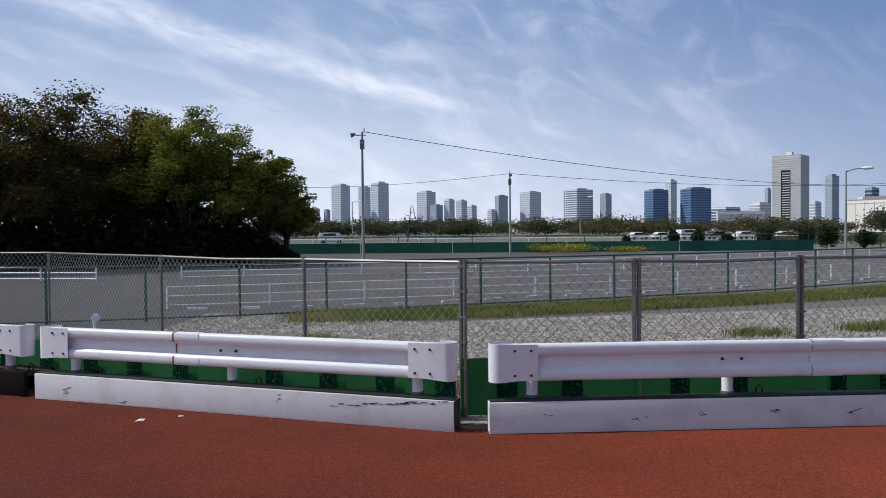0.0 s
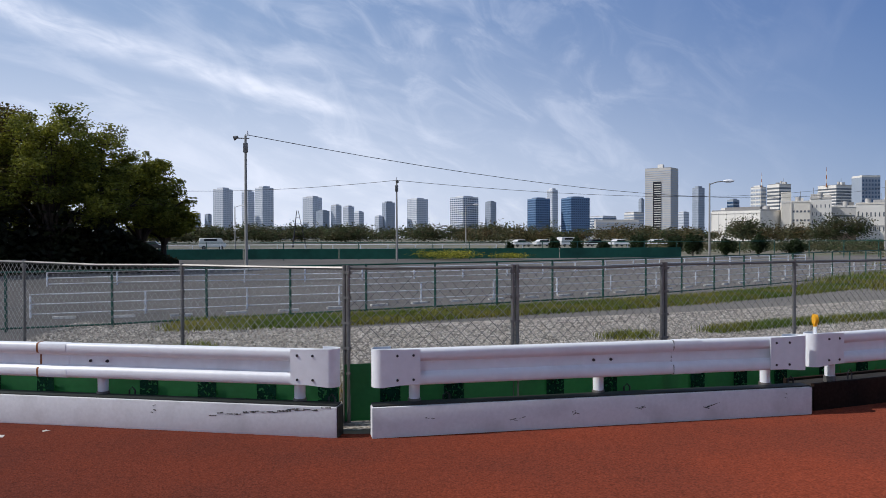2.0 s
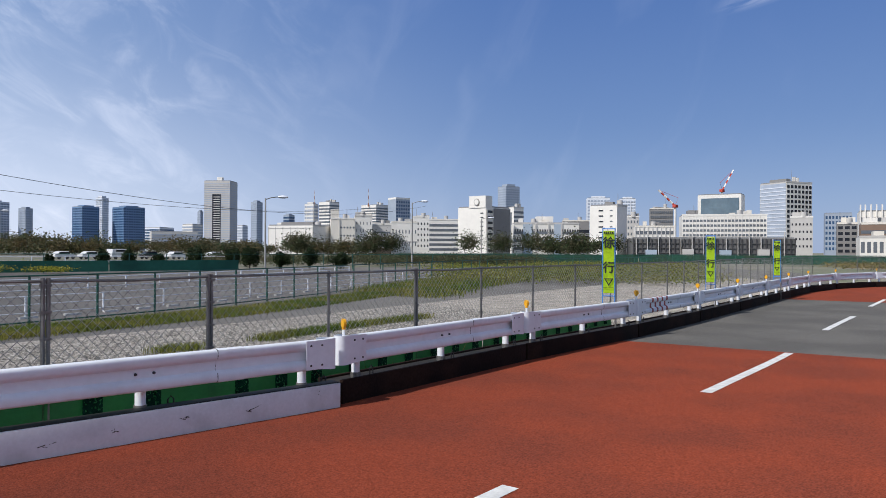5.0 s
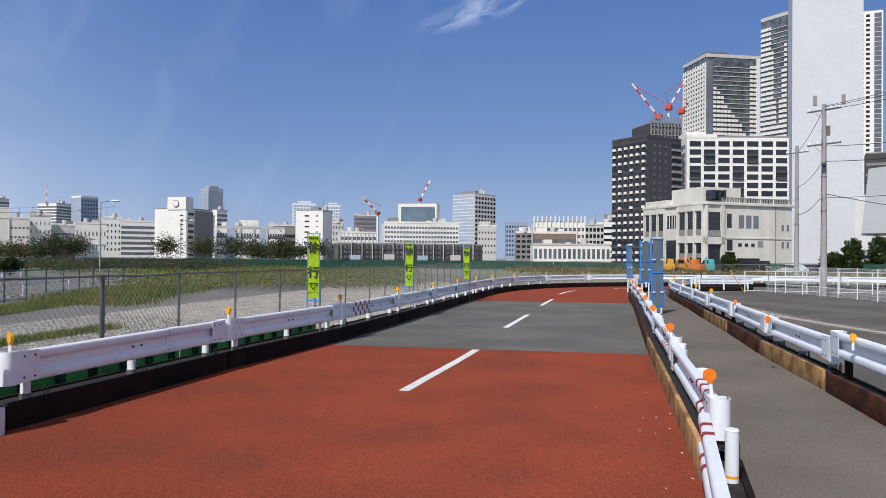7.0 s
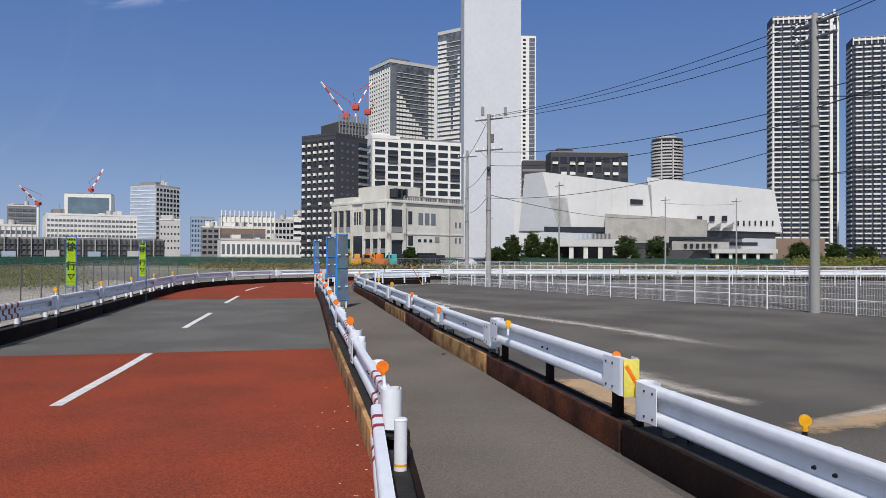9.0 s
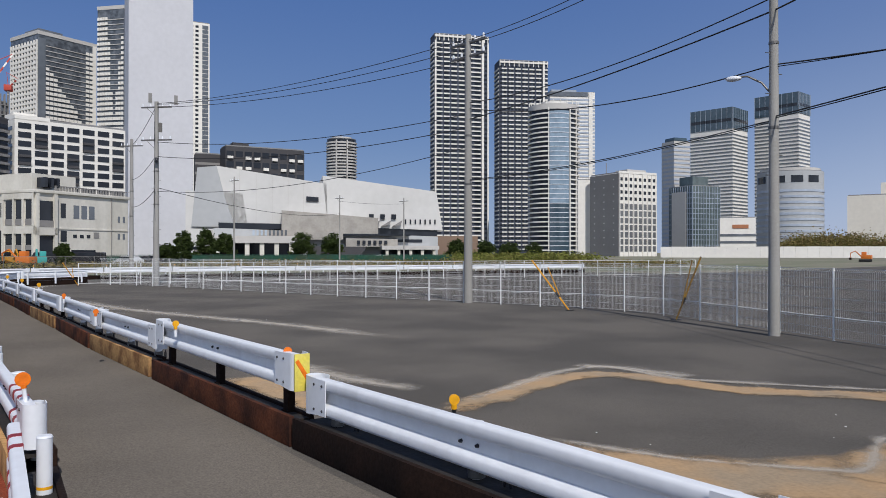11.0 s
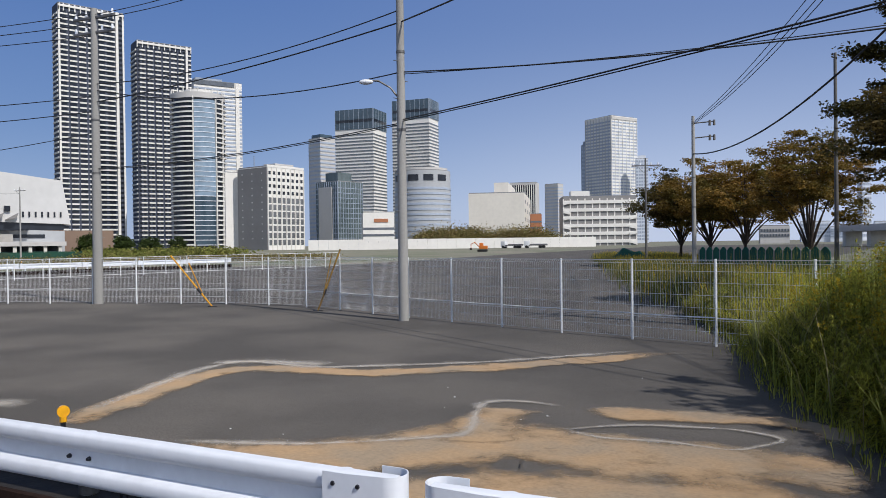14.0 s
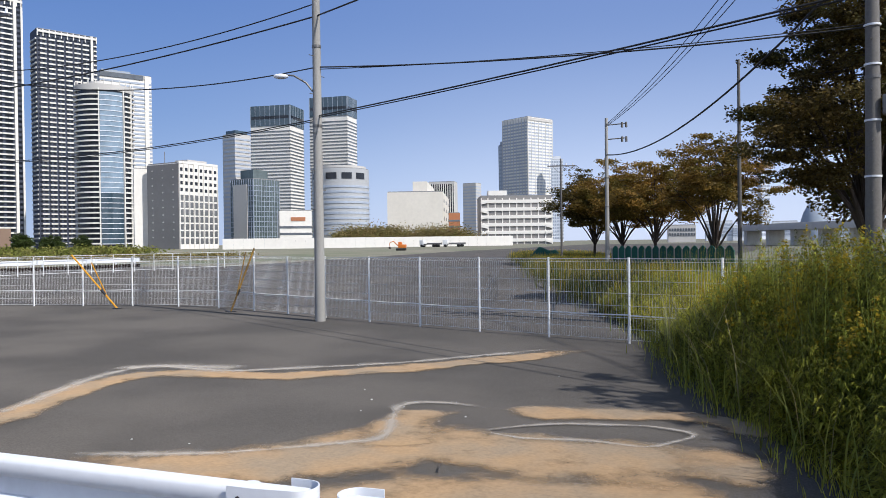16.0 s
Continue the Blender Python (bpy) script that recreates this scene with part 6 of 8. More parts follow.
conc.panel("right", "roof_rail", 0.20, 0.99, 11.40, 11.52, W_GREY, -0.2)
for k in range(3):
    conc.panel("right", "window", 0.10 + k * 0.06, 0.125 + k * 0.06, 11.2, 12.6, G_DARK, -(conc.d * 0.12 - 0.12))
conc.panel("right", "string_course", 0.20, 1.0, 5.2, 5.4, W_CONC, 0.12)
dk = Block("apartment_block", 94.76, 95.14, 100.84, 330, 47, W_CHAR, "dark apartment block with white balcony fronts", turn=12)
dk.grid("right", 10, 9, G_DARK, 2, 46, 0.8, 0.55, 0.1)
dk.fronts("right", 10, 9, W_WHITE, 2, 46, 0.62, 0.28, 0.8, keep=lambda r, c: (c * 3 + r * 2) % 5 > 1, single=True)
dk.on_roof("roof_house", 0.1, 0.3, 0.2, 0.6, 2.0, W_CHAR)
dk2 = Block("apartment_block", 93.01, 93.01, 94.8, 340, 44.5, W_CHAR, "dark apartment block with white balcony fronts")
dk2.bands("right", 10, W_GREY, 2, 44, 0.25)
rd = Drum("residential_tower", 102.5, 104.72, 590, 91, G_DARK, "rounded pale residential tower in haze")
rd.arcs(36, W_STONE, 3, 90, 0.5, 0.6, ((-85, -22), (-16, 18), (24, 85)))
rd.posts((-19, 21), W_STONE, 0, 90, 0.5)
rd.crown(2.0, W_STONE, 0.7)
rd2 = Block("residential_tower", 104.5, 104.5, 105.5, 640, 62, W_STONE, "lower wing of the rounded tower")
rd2.bands("right", 20, G_GREY, 3, 61, 0.5)


# ---- the white hall with sloping roofs
def prism(pts_front, depth):
    bm = bmesh.new()
    a = [bm.verts.new((x, 0, z)) for x, z in pts_front]
    b = [bm.verts.new((x, depth, z)) for x, z in pts_front]
    n = len(a)
    bm.faces.new(a)
    bm.faces.new(b[::-1])
    for k in range(n):
        bm.faces.new((a[k], b[k], b[(k + 1) % n], a[(k + 1) % n]))
    bmesh.ops.recalc_face_normals(bm, faces=bm.faces)
    return bm


W_HALL = facade_mat("white_metal_cladding", (0.64, 0.63, 0.61), (0.56, 0.55, 0.53))
W_MIDGREY = facade_mat("mid_grey_tile_and_shade", (0.44, 0.45, 0.46), (0.40, 0.41, 0.42))
W_TERRACE = material("grey_terrace_concrete", (0.40, 0.375, 0.34), (0.31, 0.29, 0.26), 0.85, scale=0.4, fine=2.0, amount=0.7, grain=0.08, bump=0)


def hall():
    c = bearing(103.5, 205)
    root = thing("exhibition_hall", pose(c.x, c.y, 0, 0, 0, -103.5 + 4), "large white hall with sloping metal-clad roofs", "building")

    def px(az, z):
        return (205 * math.tan(radians(az - 103.5)), z)

    part("hall_volume", prism([px(93.2, 8), px(102.6, 8), px(102.5, 20.4), px(94.6, 24.6), px(93.4, 23.9)], 30), W_HALL, root, "white sloped volume")
    # facet and gap below carry their shade as grey and near-black colour
    part("side_facet", prism([px(92.9, 8.6), px(95.9, 8.6), px(95.2, 16), px(94.6, 24.5), px(93.3, 24.0)], 0.6), W_MIDGREY, root, "side facet coloured grey for its shade").matrix_local = pose(0, -0.5, 0)
    part("shadow_gap", prism([px(98.5, 5.5), px(111.0, 5.5), px(111.0, 9.3), px(98.5, 9.3)], 4), G_DARK, root, "dark block in place of the shade below the cladding").matrix_local = pose(0, 0.6, 0)
    part("hall_volume", prism([px(92.5, 3), px(97, 3), px(96.4, 17.5), px(92.5, 18)], 28), W_HALL, root, "white sloped volume")
    o = part("hall_volume", prism([px(102.6, 9), px(111.4, 8), px(110.9, 18.8), px(102.2, 22.6)], 32), W_HALL, root, "white sloped volume")
    o = part("terrace", prism([px(99.2, 6.5), px(106.2, 6.5), px(106.2, 11.0), px(99.2, 12.8)], 6), W_TERRACE, root, "grey concrete terrace block")
    o.matrix_local = pose(0, -6, 0)
    o = part("podium", prism([px(94.5, 0), px(110.8, 0), px(110.8, 6.2), px(94.5, 8.2)], 8), W_MIDGREY, root, "grey stone podium")
    o.matrix_local = pose(0, -4, 0)
    for az0, az1, z0, z1 in ((106.6, 110, 1, 3.0), (107.2, 109.6, 4.6, 5.4)):
        o = part("window_band", prism([px(az0, z0), px(az1, z0), px(az1, z1), px(az0, z1)], 0.5), G_DARK, root)
        o.matrix_local = pose(0, -4.2, 0)
    for k in range(7):
        o = part("window", prism([px(108.45 + k * 0.38, 9.7), px(108.56 + k * 0.38, 9.7), px(108.56 + k * 0.38, 11), px(108.45 + k * 0.38, 11)], 0.3), G_DARK, root)
        o.matrix_local = pose(0, -0.2, 0)
    # porch on columns in front; dark boxes stand in for the shade inside
    o = part("porch_roof", box(-33, -12, -12, -4, 4.2, 6.0), W_STONE, root)
    for k in range(6):
        part("porch_column", box(-31.5 + k * 3.6, -30.4 + k * 3.6, -11.6, -10.5, 0, 4.2), W_CONC, root)
    part("porch_shade", box(-32, -13, -7, -4.2, 0, 4.2), G_DARK, root)
    o = part("porch_roof", box(10, 25, -12, -4, 2.6, 3.6), W_STONE, root)
    for k in range(5):
        part("porch_column", box(11 + k * 3.1, 11.7 + k * 3.1, -11.6, -10.8, 0, 2.6), W_CONC, root)
    part("porch_shade", box(10.5, 24.5, -6, -4.2, 0, 2.6), G_DARK, root)
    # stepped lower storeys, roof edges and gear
    # the G_DARK bars are shadow gaps put into the colour
    for az0, az1, z0, z1, dy, mt, lb in ((94.8, 99.3, 8.0, 9.6, -3, G_DARK, "dark bar coloured as a shadow gap"), (99.3, 108.6, 6.3, 6.9, -6.4, G_DARK, "dark bar coloured as a shadow gap"), (97.6, 103.6, 5.2, 7.6, -7, W_TERRACE, "concrete upper floor"), (103.8, 107.6, 3.4, 5.6, -7.5, W_TERRACE, "stone upper floor"), (92.6, 96.6, 2.6, 3.4, -1.5, G_DARK, "dark bar coloured as a shadow gap")):
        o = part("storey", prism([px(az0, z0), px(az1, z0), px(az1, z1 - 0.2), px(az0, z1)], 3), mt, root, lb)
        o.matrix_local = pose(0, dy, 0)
    for k in range(9):
        o = part("window", prism([px(97.2 + k * 0.28, 6.2), px(97.34 + k * 0.28, 6.2), px(97.34 + k * 0.28, 7.6), px(97.2 + k * 0.28, 7.6)], 0.4), W_PALEBLUE if k < 4 else G_GREY, root)
        o.matrix_local = pose(0, -7.4, 0)
    for k in range(6):
        o = part("window", prism([px(104.6 + k * 0.4, 4.0), px(104.82 + k * 0.4, 4.0), px(104.82 + k * 0.4, 5.0), px(104.6 + k * 0.4, 5.0)], 0.4), G_DARK, root)
        o.matrix_local = pose(0, -7.9, 0)
    o = part("canopy", prism([px(100.9, 3.6), px(105.2, 3.2), px(104.8, 1.2), px(101.6, 0.6)], 3), W_CHAR, root, "dark sloping canopy")
    o.matrix_local = pose(0, -11, 0)
    for k in range(3):
        o = part("hood", prism([px(105.75 + k * 0.85, 9.0), px(106.35 + k * 0.85, 9.3), px(106.5 + k * 0.85, 10.6)], 1.5), W_GREY, root, "grey triangular hood")
        o.matrix_local = pose(0, -1.6, 0)
        o = part("window", prism([px(105.7 + k * 0.85, 11.0), px(106.05 + k * 0.85, 11.0), px(106.05 + k * 0.85, 12.3), px(105.7 + k * 0.85, 12.3)], 0.5), G_DARK, root)
        o.matrix_local = pose(0, -0.6, 0)
    o = part("slot_window", prism([px(101.0, 15.6), px(101.9, 15.5), px(101.9, 16.7), px(101.0, 16.9)], 0.5), G_DARK, root)
    o.matrix_local = pose(0, -0.4, 0)
    for k in range(5):
        a0 = 96.2 + k * 1.15
        o = part("cladding_seam", prism([px(a0, 9), px(a0 + 0.03, 9), px(a0 + 0.03, 23.2 - k * 0.6), px(a0, 23.2 - k * 0.6)], 0.2), W_STONE, root)
        o.matrix_local = pose(0, -0.04, 0)
    part("brick_wall", box(18, 38, -2, 2, 0, 6.4), W_BROWN, root, "reddish brick wall")


hall()

# ---- the residential towers
W_SLATE = facade_mat("slate_blue_panel", (0.055, 0.066, 0.098), (0.04, 0.05, 0.078))
tA = Block("residential_tower", 110.35, 110.68, 114.80, 560, 166, W_SLATE, "tall residential tower with white balcony lines on slate", turn=14)
tA.fronts("right", 46, 4, W_WHITE, 4, 162, 0.80, 0.29, 0.6, 0.02, 0.56)
tA.fronts("right", 46, 3, W_WHITE, 4, 162, 0.94, 0.28, 0.9, 0.60, 0.86)
tA.grid("right", 46, 7, G_DARK, 4.6, 162.6, 0.7, 0.45, joined=True, proud=0.25)
tA.fronts("left", 46, 2, W_WHITE, 4, 162, 0.8, 0.36, 0.6)
tA.ribs("right", 1, W_WHITE, 0, 166, 1.2, 0.9)
tA.panel("right", "rib", 0.865, 0.905, 0, 166, W_WHITE, 1.4)
tA.panel("right", "rib", 0.575, 0.59, 0, 164, W_SLATE, 1.0)
tA.bands("right", 1, W_WHITE, 163.6, 166, 0.6, 1.0, name="crown_beam")
tA.ribs("right", 12, W_WHITE, 161, 166, 0.7, 0.9, "crown_post")
tB = Block("residential_tower", 115.25, 115.63, 119.28, 600, 156, W_SLATE, "tall residential tower with white balcony lines on slate", turn=14)
tB.fronts("right", 43, 6, W_WHITE, 4, 152, 0.74, 0.30, 0.7, 0.03, 0.88)
tB.grid("right", 43, 12, G_DARK, 4.8, 152.8, 0.6, 0.4, joined=True, proud=0.25, x1=0.9)
tB.fronts("left", 43, 3, W_WHITE, 4, 152, 0.7, 0.36, 0.7)
tB.panel("right", "rib", 0.89, 0.93, 0, 156, W_WHITE, 1.3)
tB.fronts("right", 43, 1, W_WHITE, 4, 152, 0.9, 0.30, 0.9, 0.94, 1.0)
tB.bands("right", 1, W_WHITE, 153.6, 156, 0.6, 1.0, name="crown_beam")
tB.ribs("right", 10, W_WHITE, 151, 156, 0.6, 0.9, "crown_post")
tC = Block("residential_tower", 119.01, 119.43, 122.79, 640, 138, W_WHITE, "pale residential tower with fine balcony lines", turn=14)
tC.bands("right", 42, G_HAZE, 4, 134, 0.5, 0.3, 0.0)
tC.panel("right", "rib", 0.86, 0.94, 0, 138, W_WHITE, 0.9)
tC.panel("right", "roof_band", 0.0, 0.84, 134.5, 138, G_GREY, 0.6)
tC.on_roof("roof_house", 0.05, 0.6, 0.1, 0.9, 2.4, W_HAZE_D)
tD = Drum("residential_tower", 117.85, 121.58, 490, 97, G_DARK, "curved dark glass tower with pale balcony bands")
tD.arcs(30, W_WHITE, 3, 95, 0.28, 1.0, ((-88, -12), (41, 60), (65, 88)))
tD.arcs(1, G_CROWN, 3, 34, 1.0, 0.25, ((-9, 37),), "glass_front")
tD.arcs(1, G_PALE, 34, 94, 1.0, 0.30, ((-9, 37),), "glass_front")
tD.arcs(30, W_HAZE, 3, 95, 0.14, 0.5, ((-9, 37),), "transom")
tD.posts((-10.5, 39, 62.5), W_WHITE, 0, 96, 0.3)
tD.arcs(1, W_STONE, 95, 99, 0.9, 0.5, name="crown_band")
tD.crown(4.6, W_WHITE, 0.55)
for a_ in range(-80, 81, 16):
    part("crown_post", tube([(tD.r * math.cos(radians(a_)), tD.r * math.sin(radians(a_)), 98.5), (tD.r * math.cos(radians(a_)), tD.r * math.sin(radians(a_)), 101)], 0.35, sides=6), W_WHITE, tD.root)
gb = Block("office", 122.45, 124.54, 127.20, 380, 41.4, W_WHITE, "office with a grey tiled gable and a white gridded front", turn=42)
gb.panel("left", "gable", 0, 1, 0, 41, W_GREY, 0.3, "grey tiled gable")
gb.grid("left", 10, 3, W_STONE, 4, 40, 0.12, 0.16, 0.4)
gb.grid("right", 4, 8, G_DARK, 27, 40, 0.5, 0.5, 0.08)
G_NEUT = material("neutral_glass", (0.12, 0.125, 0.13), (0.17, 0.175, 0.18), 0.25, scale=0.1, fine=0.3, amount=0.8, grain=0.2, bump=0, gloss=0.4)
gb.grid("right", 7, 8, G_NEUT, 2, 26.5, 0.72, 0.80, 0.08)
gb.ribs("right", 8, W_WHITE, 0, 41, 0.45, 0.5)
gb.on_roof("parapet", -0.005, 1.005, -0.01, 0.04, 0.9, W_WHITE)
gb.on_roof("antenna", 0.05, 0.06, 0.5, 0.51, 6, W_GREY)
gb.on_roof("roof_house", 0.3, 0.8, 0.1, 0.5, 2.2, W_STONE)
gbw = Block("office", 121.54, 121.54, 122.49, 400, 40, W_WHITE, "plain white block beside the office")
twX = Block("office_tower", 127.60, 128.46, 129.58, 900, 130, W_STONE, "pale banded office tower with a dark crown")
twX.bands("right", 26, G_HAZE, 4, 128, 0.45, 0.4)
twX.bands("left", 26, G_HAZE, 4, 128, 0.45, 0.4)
tw1 = Block("office_tower", 129.60, 132.46, 133.44, 800, 147, W_WHITE, "white banded office tower with a glass crown", turn=66)
tw2 = Block("office_tower", 133.91, 136.72, 137.42, 830, 163, W_WHITE, "white banded office tower with a glass crown", turn=68)
for b, n in ((tw1, 30), (tw2, 33)):
    for side in ("left", "right"):
        b.bands(side, n + 4, G_GREY, 4, b.h - 24, 0.36, 0.4)
        b.panel(side, "crown_glass", 0, 1, b.h - 21, b.h + 0.4, G_CROWN, 0.5, "slate-blue glass crown")
        b.panel(side, "crown_louvre", 0.03, 0.97, b.h - 13.5, b.h - 10.5, G_DARK, 0.7)
        b.ribs(side, 8, W_HAZE_D, b.h - 21, b.h + 0.3, 0.4, 0.7, "crown_mullion")
rnd = Drum("office", 134.0, 138.33, 545, 56, W_MIDGREY, "curved pale grey office with window bands")
rnd.arcs(11, G_HAZE, 4, 46, 0.42, 0.3, ((-88, 88),), "window_band")
rnd.arcs(1, G_DARK, 48.5, 53.5, 0.9, 0.3, ((-70, -45), (-30, -8), (2, 22), (32, 54)), "top_window")
rnd.crown(2.4, W_STONE, 0.9)
glb = Block("office", 128.10, 129.73, 131.61, 450, 40, G_OLIVE, "glass office box with a pale blank panel", turn=42)
glb.panel("left", "blank_wall", 0.25, 0.85, 2, 37, W_STONE, 0.5, "pale blank wall")
glb.on_roof("roof_house", 0.05, 0.6, 0.05, 0.6, 5.5, G_OLIVE)
twX.on_roof("roof_house", 0.1, 0.9, 0.1, 0.9, 5.0, G_CROWN, 1.5)
for side in ("left", "right"):
    glb.bands(side, 12, W_HAZE_D, 3, 39, 0.12, 0.2, name="transom")
    glb.ribs(side, 10, W_HAZE_D, 0, 40, 0.3, 0.25, "mullion")
nis = Block("showroom", 131.60, 131.60, 133.97, 420, 20, W_WHITE, "low white building with red lettering bar")
nis.bands("right", 3, G_GREY, 3, 14, 0.35)
nis.panel("right", "sign_bar", 0.35, 0.8, 14.5, 16.5, W_ORANGE, 0.3, "red sign bar")
wbx = Block("warehouse", 139.66, 143.90, 144.36, 420, 30, W_CREAM, "blank cream warehouse with a stair head", turn=87)
wbx.on_roof("stair_head", 0.1, 0.9, 0.30, 0.56, 6.5, W_CREAM)
wbx.grid("right", 5, 3, W_GREY, 3, 28, 0.3, 0.4, 0.1)
stn = Block("office", 142.81, 144.79, 145.02, 700, 58, W_STONE, "dark office block with white ribs", turn=80)
stn.panel("left", "glass", 0, 1, 3, 56, G_DARK, 0.2)
stn.ribs("left", 12, W_WHITE, 0, 56, 0.7, 0.6)
ora = Block("office", 144.35, 144.35, 145.19, 460, 19.4, W_ORANGE, "small orange brick block")
ora.bands("right", 4, G_GREY, 3, 18, 0.3)
lt = Block("residential_tower", 145.44, 146.42, 146.83, 800, 64, W_STONE, "pale slim residential tower")
lt.bands("left", 18, G_HAZE, 4, 63, 0.4)
lt.bands("right", 18, G_HAZE, 4, 63, 0.4)
gar = Block("parking_garage", 146.79, 146.79, 152.20, 420, 27, W_GREY, "pale open-sided parking garage with ramps", turn=5)
gar.bands("right", 6, W_WHITE, 1.5, 27.5, 0.42, 0.6, name="parapet")
gar.ribs("right", 10, W_WHITE, 0, 26, 0.6, 0.3, "column")
gar.on_roof("roof_house", 0.12, 0.38, 0.2, 0.6, 3.5, W_WHITE)
for b0, b1 in ((0.0, 0.10), (0.90, 1.0)):
    for k in range(6):
        L, m = gar.face("right")
        bm = box(0, L * 0.1, -1.0, -0.6, -0.6, 0.8)
        o = part("stair_flight", bm, W_WHITE, gar.root)
        o.matrix_local = m @ pose(L * b0, 0, 2 + k * 4.2, 0, -14 if k % 2 else 14, 0)
tt = Block("office_tower", 148.50, 150.40, 152.25, 900, 150, W_WHITE, "tall pale green-grey tower with fine bands", turn=46)
tt.bands("right", 38, G_HAZE, 4, 146, 0.4, 0.4)
tt.bands("left", 38, G_HAZE, 4, 146, 0.5, 0.4)
tt.ribs("left", 9, W_STONE, 0, 150, 0.8, 0.6)
tt.bands("right", 1, W_STONE, 146, 150, 0.8, 0.8, name="crown_beam")
tt.ribs("right", 7, W_WHITE, 0, 150, 0.6, 0.6)
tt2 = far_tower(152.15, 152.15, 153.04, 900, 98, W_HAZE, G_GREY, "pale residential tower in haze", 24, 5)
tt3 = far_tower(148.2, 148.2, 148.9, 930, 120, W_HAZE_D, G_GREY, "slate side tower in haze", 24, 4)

# white hoarding at the lot's far edge
hoard = thing("hoarding", pose(0, 0, 0), "long plain white hoarding at the lot's far edge", "hoarding")
A, B = bearing(127.5, 300), bearing(149.2, 320)
n = 30
for k in range(n):
    a, b = A + (B - A) * k / n, A + (B - A) * (k + 1) / n
    w = (b - a).length
    o = part("panel", box(0.02, w - 0.02, -0.04, 0.04, 0, 4.1 + 0.03 * (k % 2)), W_WHITE, hoard)
    o.matrix_local = pose(a.x, a.y, 0, 0, 0, math.degrees(math.atan2(b.y - a.y, b.x - a.x)))


# ---------------------------------------------------------------- poles and cables
def utility_pole(x, y, h, r, mat, label, arms=(), lamp=None, arm_turn=0.0, gear=True):
    root = thing("utility_pole", pose(x, y, 0.0), label, "utility pole", "utility poles")
    part("shaft", tube([(0, 0, 0), (0, 0, h)], r, r * 0.62, 16), mat, root)
    for z in arms:
        a = part("crossarm", box(-0.9, 0.9, -0.04, 0.04, z - 0.04, z + 0.04, 0.008), M_GALV, root)
        a.matrix_local = pose(0, 0, 0, 0, 0, arm_turn)
        for k in (-0.8, -0.35, 0.35, 0.8):
            part("insulator", tube([(k, 0, z + 0.04), (k, 0, z + 0.16), (k, 0, z + 0.2)], 0.045, 0.03, 8), M_WHITE, a)
        bm = tube([(0, 0, z - 0.55), (0.6, 0, z)], 0.014, sides=6)
        part("brace", bm, M_GALV, a)
    if gear:
        part("band", tube([(0, 0, h * 0.62), (0, 0, h * 0.62 + 0.06)], r * 0.86, sides=14), M_GALV, root)
        part("band", tube([(0, 0, h * 0.44), (0, 0, h * 0.44 + 0.06)], r * 0.92, sides=14), M_GALV, root)
        for k in range(10):
            z = 2.2 + k * 0.45
            part("step_bolt", tube([(0, (r if k % 2 else -r) * 0.8, z), (0, (0.24 if k % 2 else -0.24), z)], 0.01, sides=5), M_GALV, root)
    if lamp:
        z, turn, reach = lamp
        bm = tube([(0, 0, z - 0.45), (reach * 0.35, 0, z - 0.12), (reach * 0.75, 0, z + 0.05), (reach, 0, z + 0.06)], 0.022, sides=8)
        a = part("lamp_arm", bm, M_GALV, root)
        a.matrix_local = pose(0, 0, 0, 0, 0, turn)
        bm = bmesh.new()
        bmesh.ops.create_uvsphere(bm, u_segments=14, v_segments=8, radius=0.5)
        bmesh.ops.transform(bm, matrix=pose(reach + 0.12, 0, z + 0.03) @ Matrix.Diagonal((0.36, 0.17, 0.13, 1)), verts=bm.verts)
        part("lamp_head", bm, M_WHITE, a, smooth=True)
    return root


A_, B_, R_, C_ = Vector((25.3, -10.9, 0)), Vector((12.95, -12.95, 0)), Vector((1.83, -15.8, 0)), Vector((15.3, -34.8, 0))
P1_ = Vector((44.1, -0.4, 0))
utility_pole(A_.x, A_.y, 9.8, 0.165, M_POLE, "grey concrete utility pole inside the lot", (9.5, 9.0), None, 20)
utility_pole(B_.x, B_.y, 10.4, 0.125, M_POLE, "grey concrete utility pole with a street lamp", (9.9,), (5.75, 40, 0.72), 20)
pole_r = utility_pole(R_.x, R_.y, 10.6, 0.145, M_POLED, "dark grey utility pole with pale bands among the weeds", (9.6, 8.9), None, 60)
for z_ in (2.9, 3.9, 4.9, 5.6):
    part("band", tube([(0, 0, z_), (0, 0, z_ + 0.035)], 0.142, sides=16), M_WHITE, pole_r, "pale metal band")
part("meter_box", box(-0.40, -0.16, -0.12, 0.12, 4.0, 4.35, 0.02), M_GALV, pole_r, "grey meter box")
pole_c = utility_pole(C_.x, C_.y, 7.8, 0.115, M_POLE, "slim grey pole with side brackets behind the weeds")
for z_ in (7.45, 6.75):
    arm = part("bracket", tube([(0, 0, z_), (0.95, 0, z_ + 0.05)], 0.03, sides=6), M_GALV, pole_c)
    arm.matrix_local = pose(0, 0, 0, 0, 0, 204)
    for x_ in (0.75, 0.95):
        part("insulator", tube([(x_, 0, z_ - 0.14), (x_, 0, z_ + 0.12)], 0.06, 0.05, 8), M_POLED, arm)
utility_pole(P1_.x, P1_.y, 10.1, 0.17, M_POLE, "grey concrete utility pole with crossarms and loops", (9.8, 8.0), None, 60)
utility_pole(60.0, 1.2, 10.2, 0.17, M_POLE, "grey concrete utility pole beyond the bend", (9.7,), None, 60)
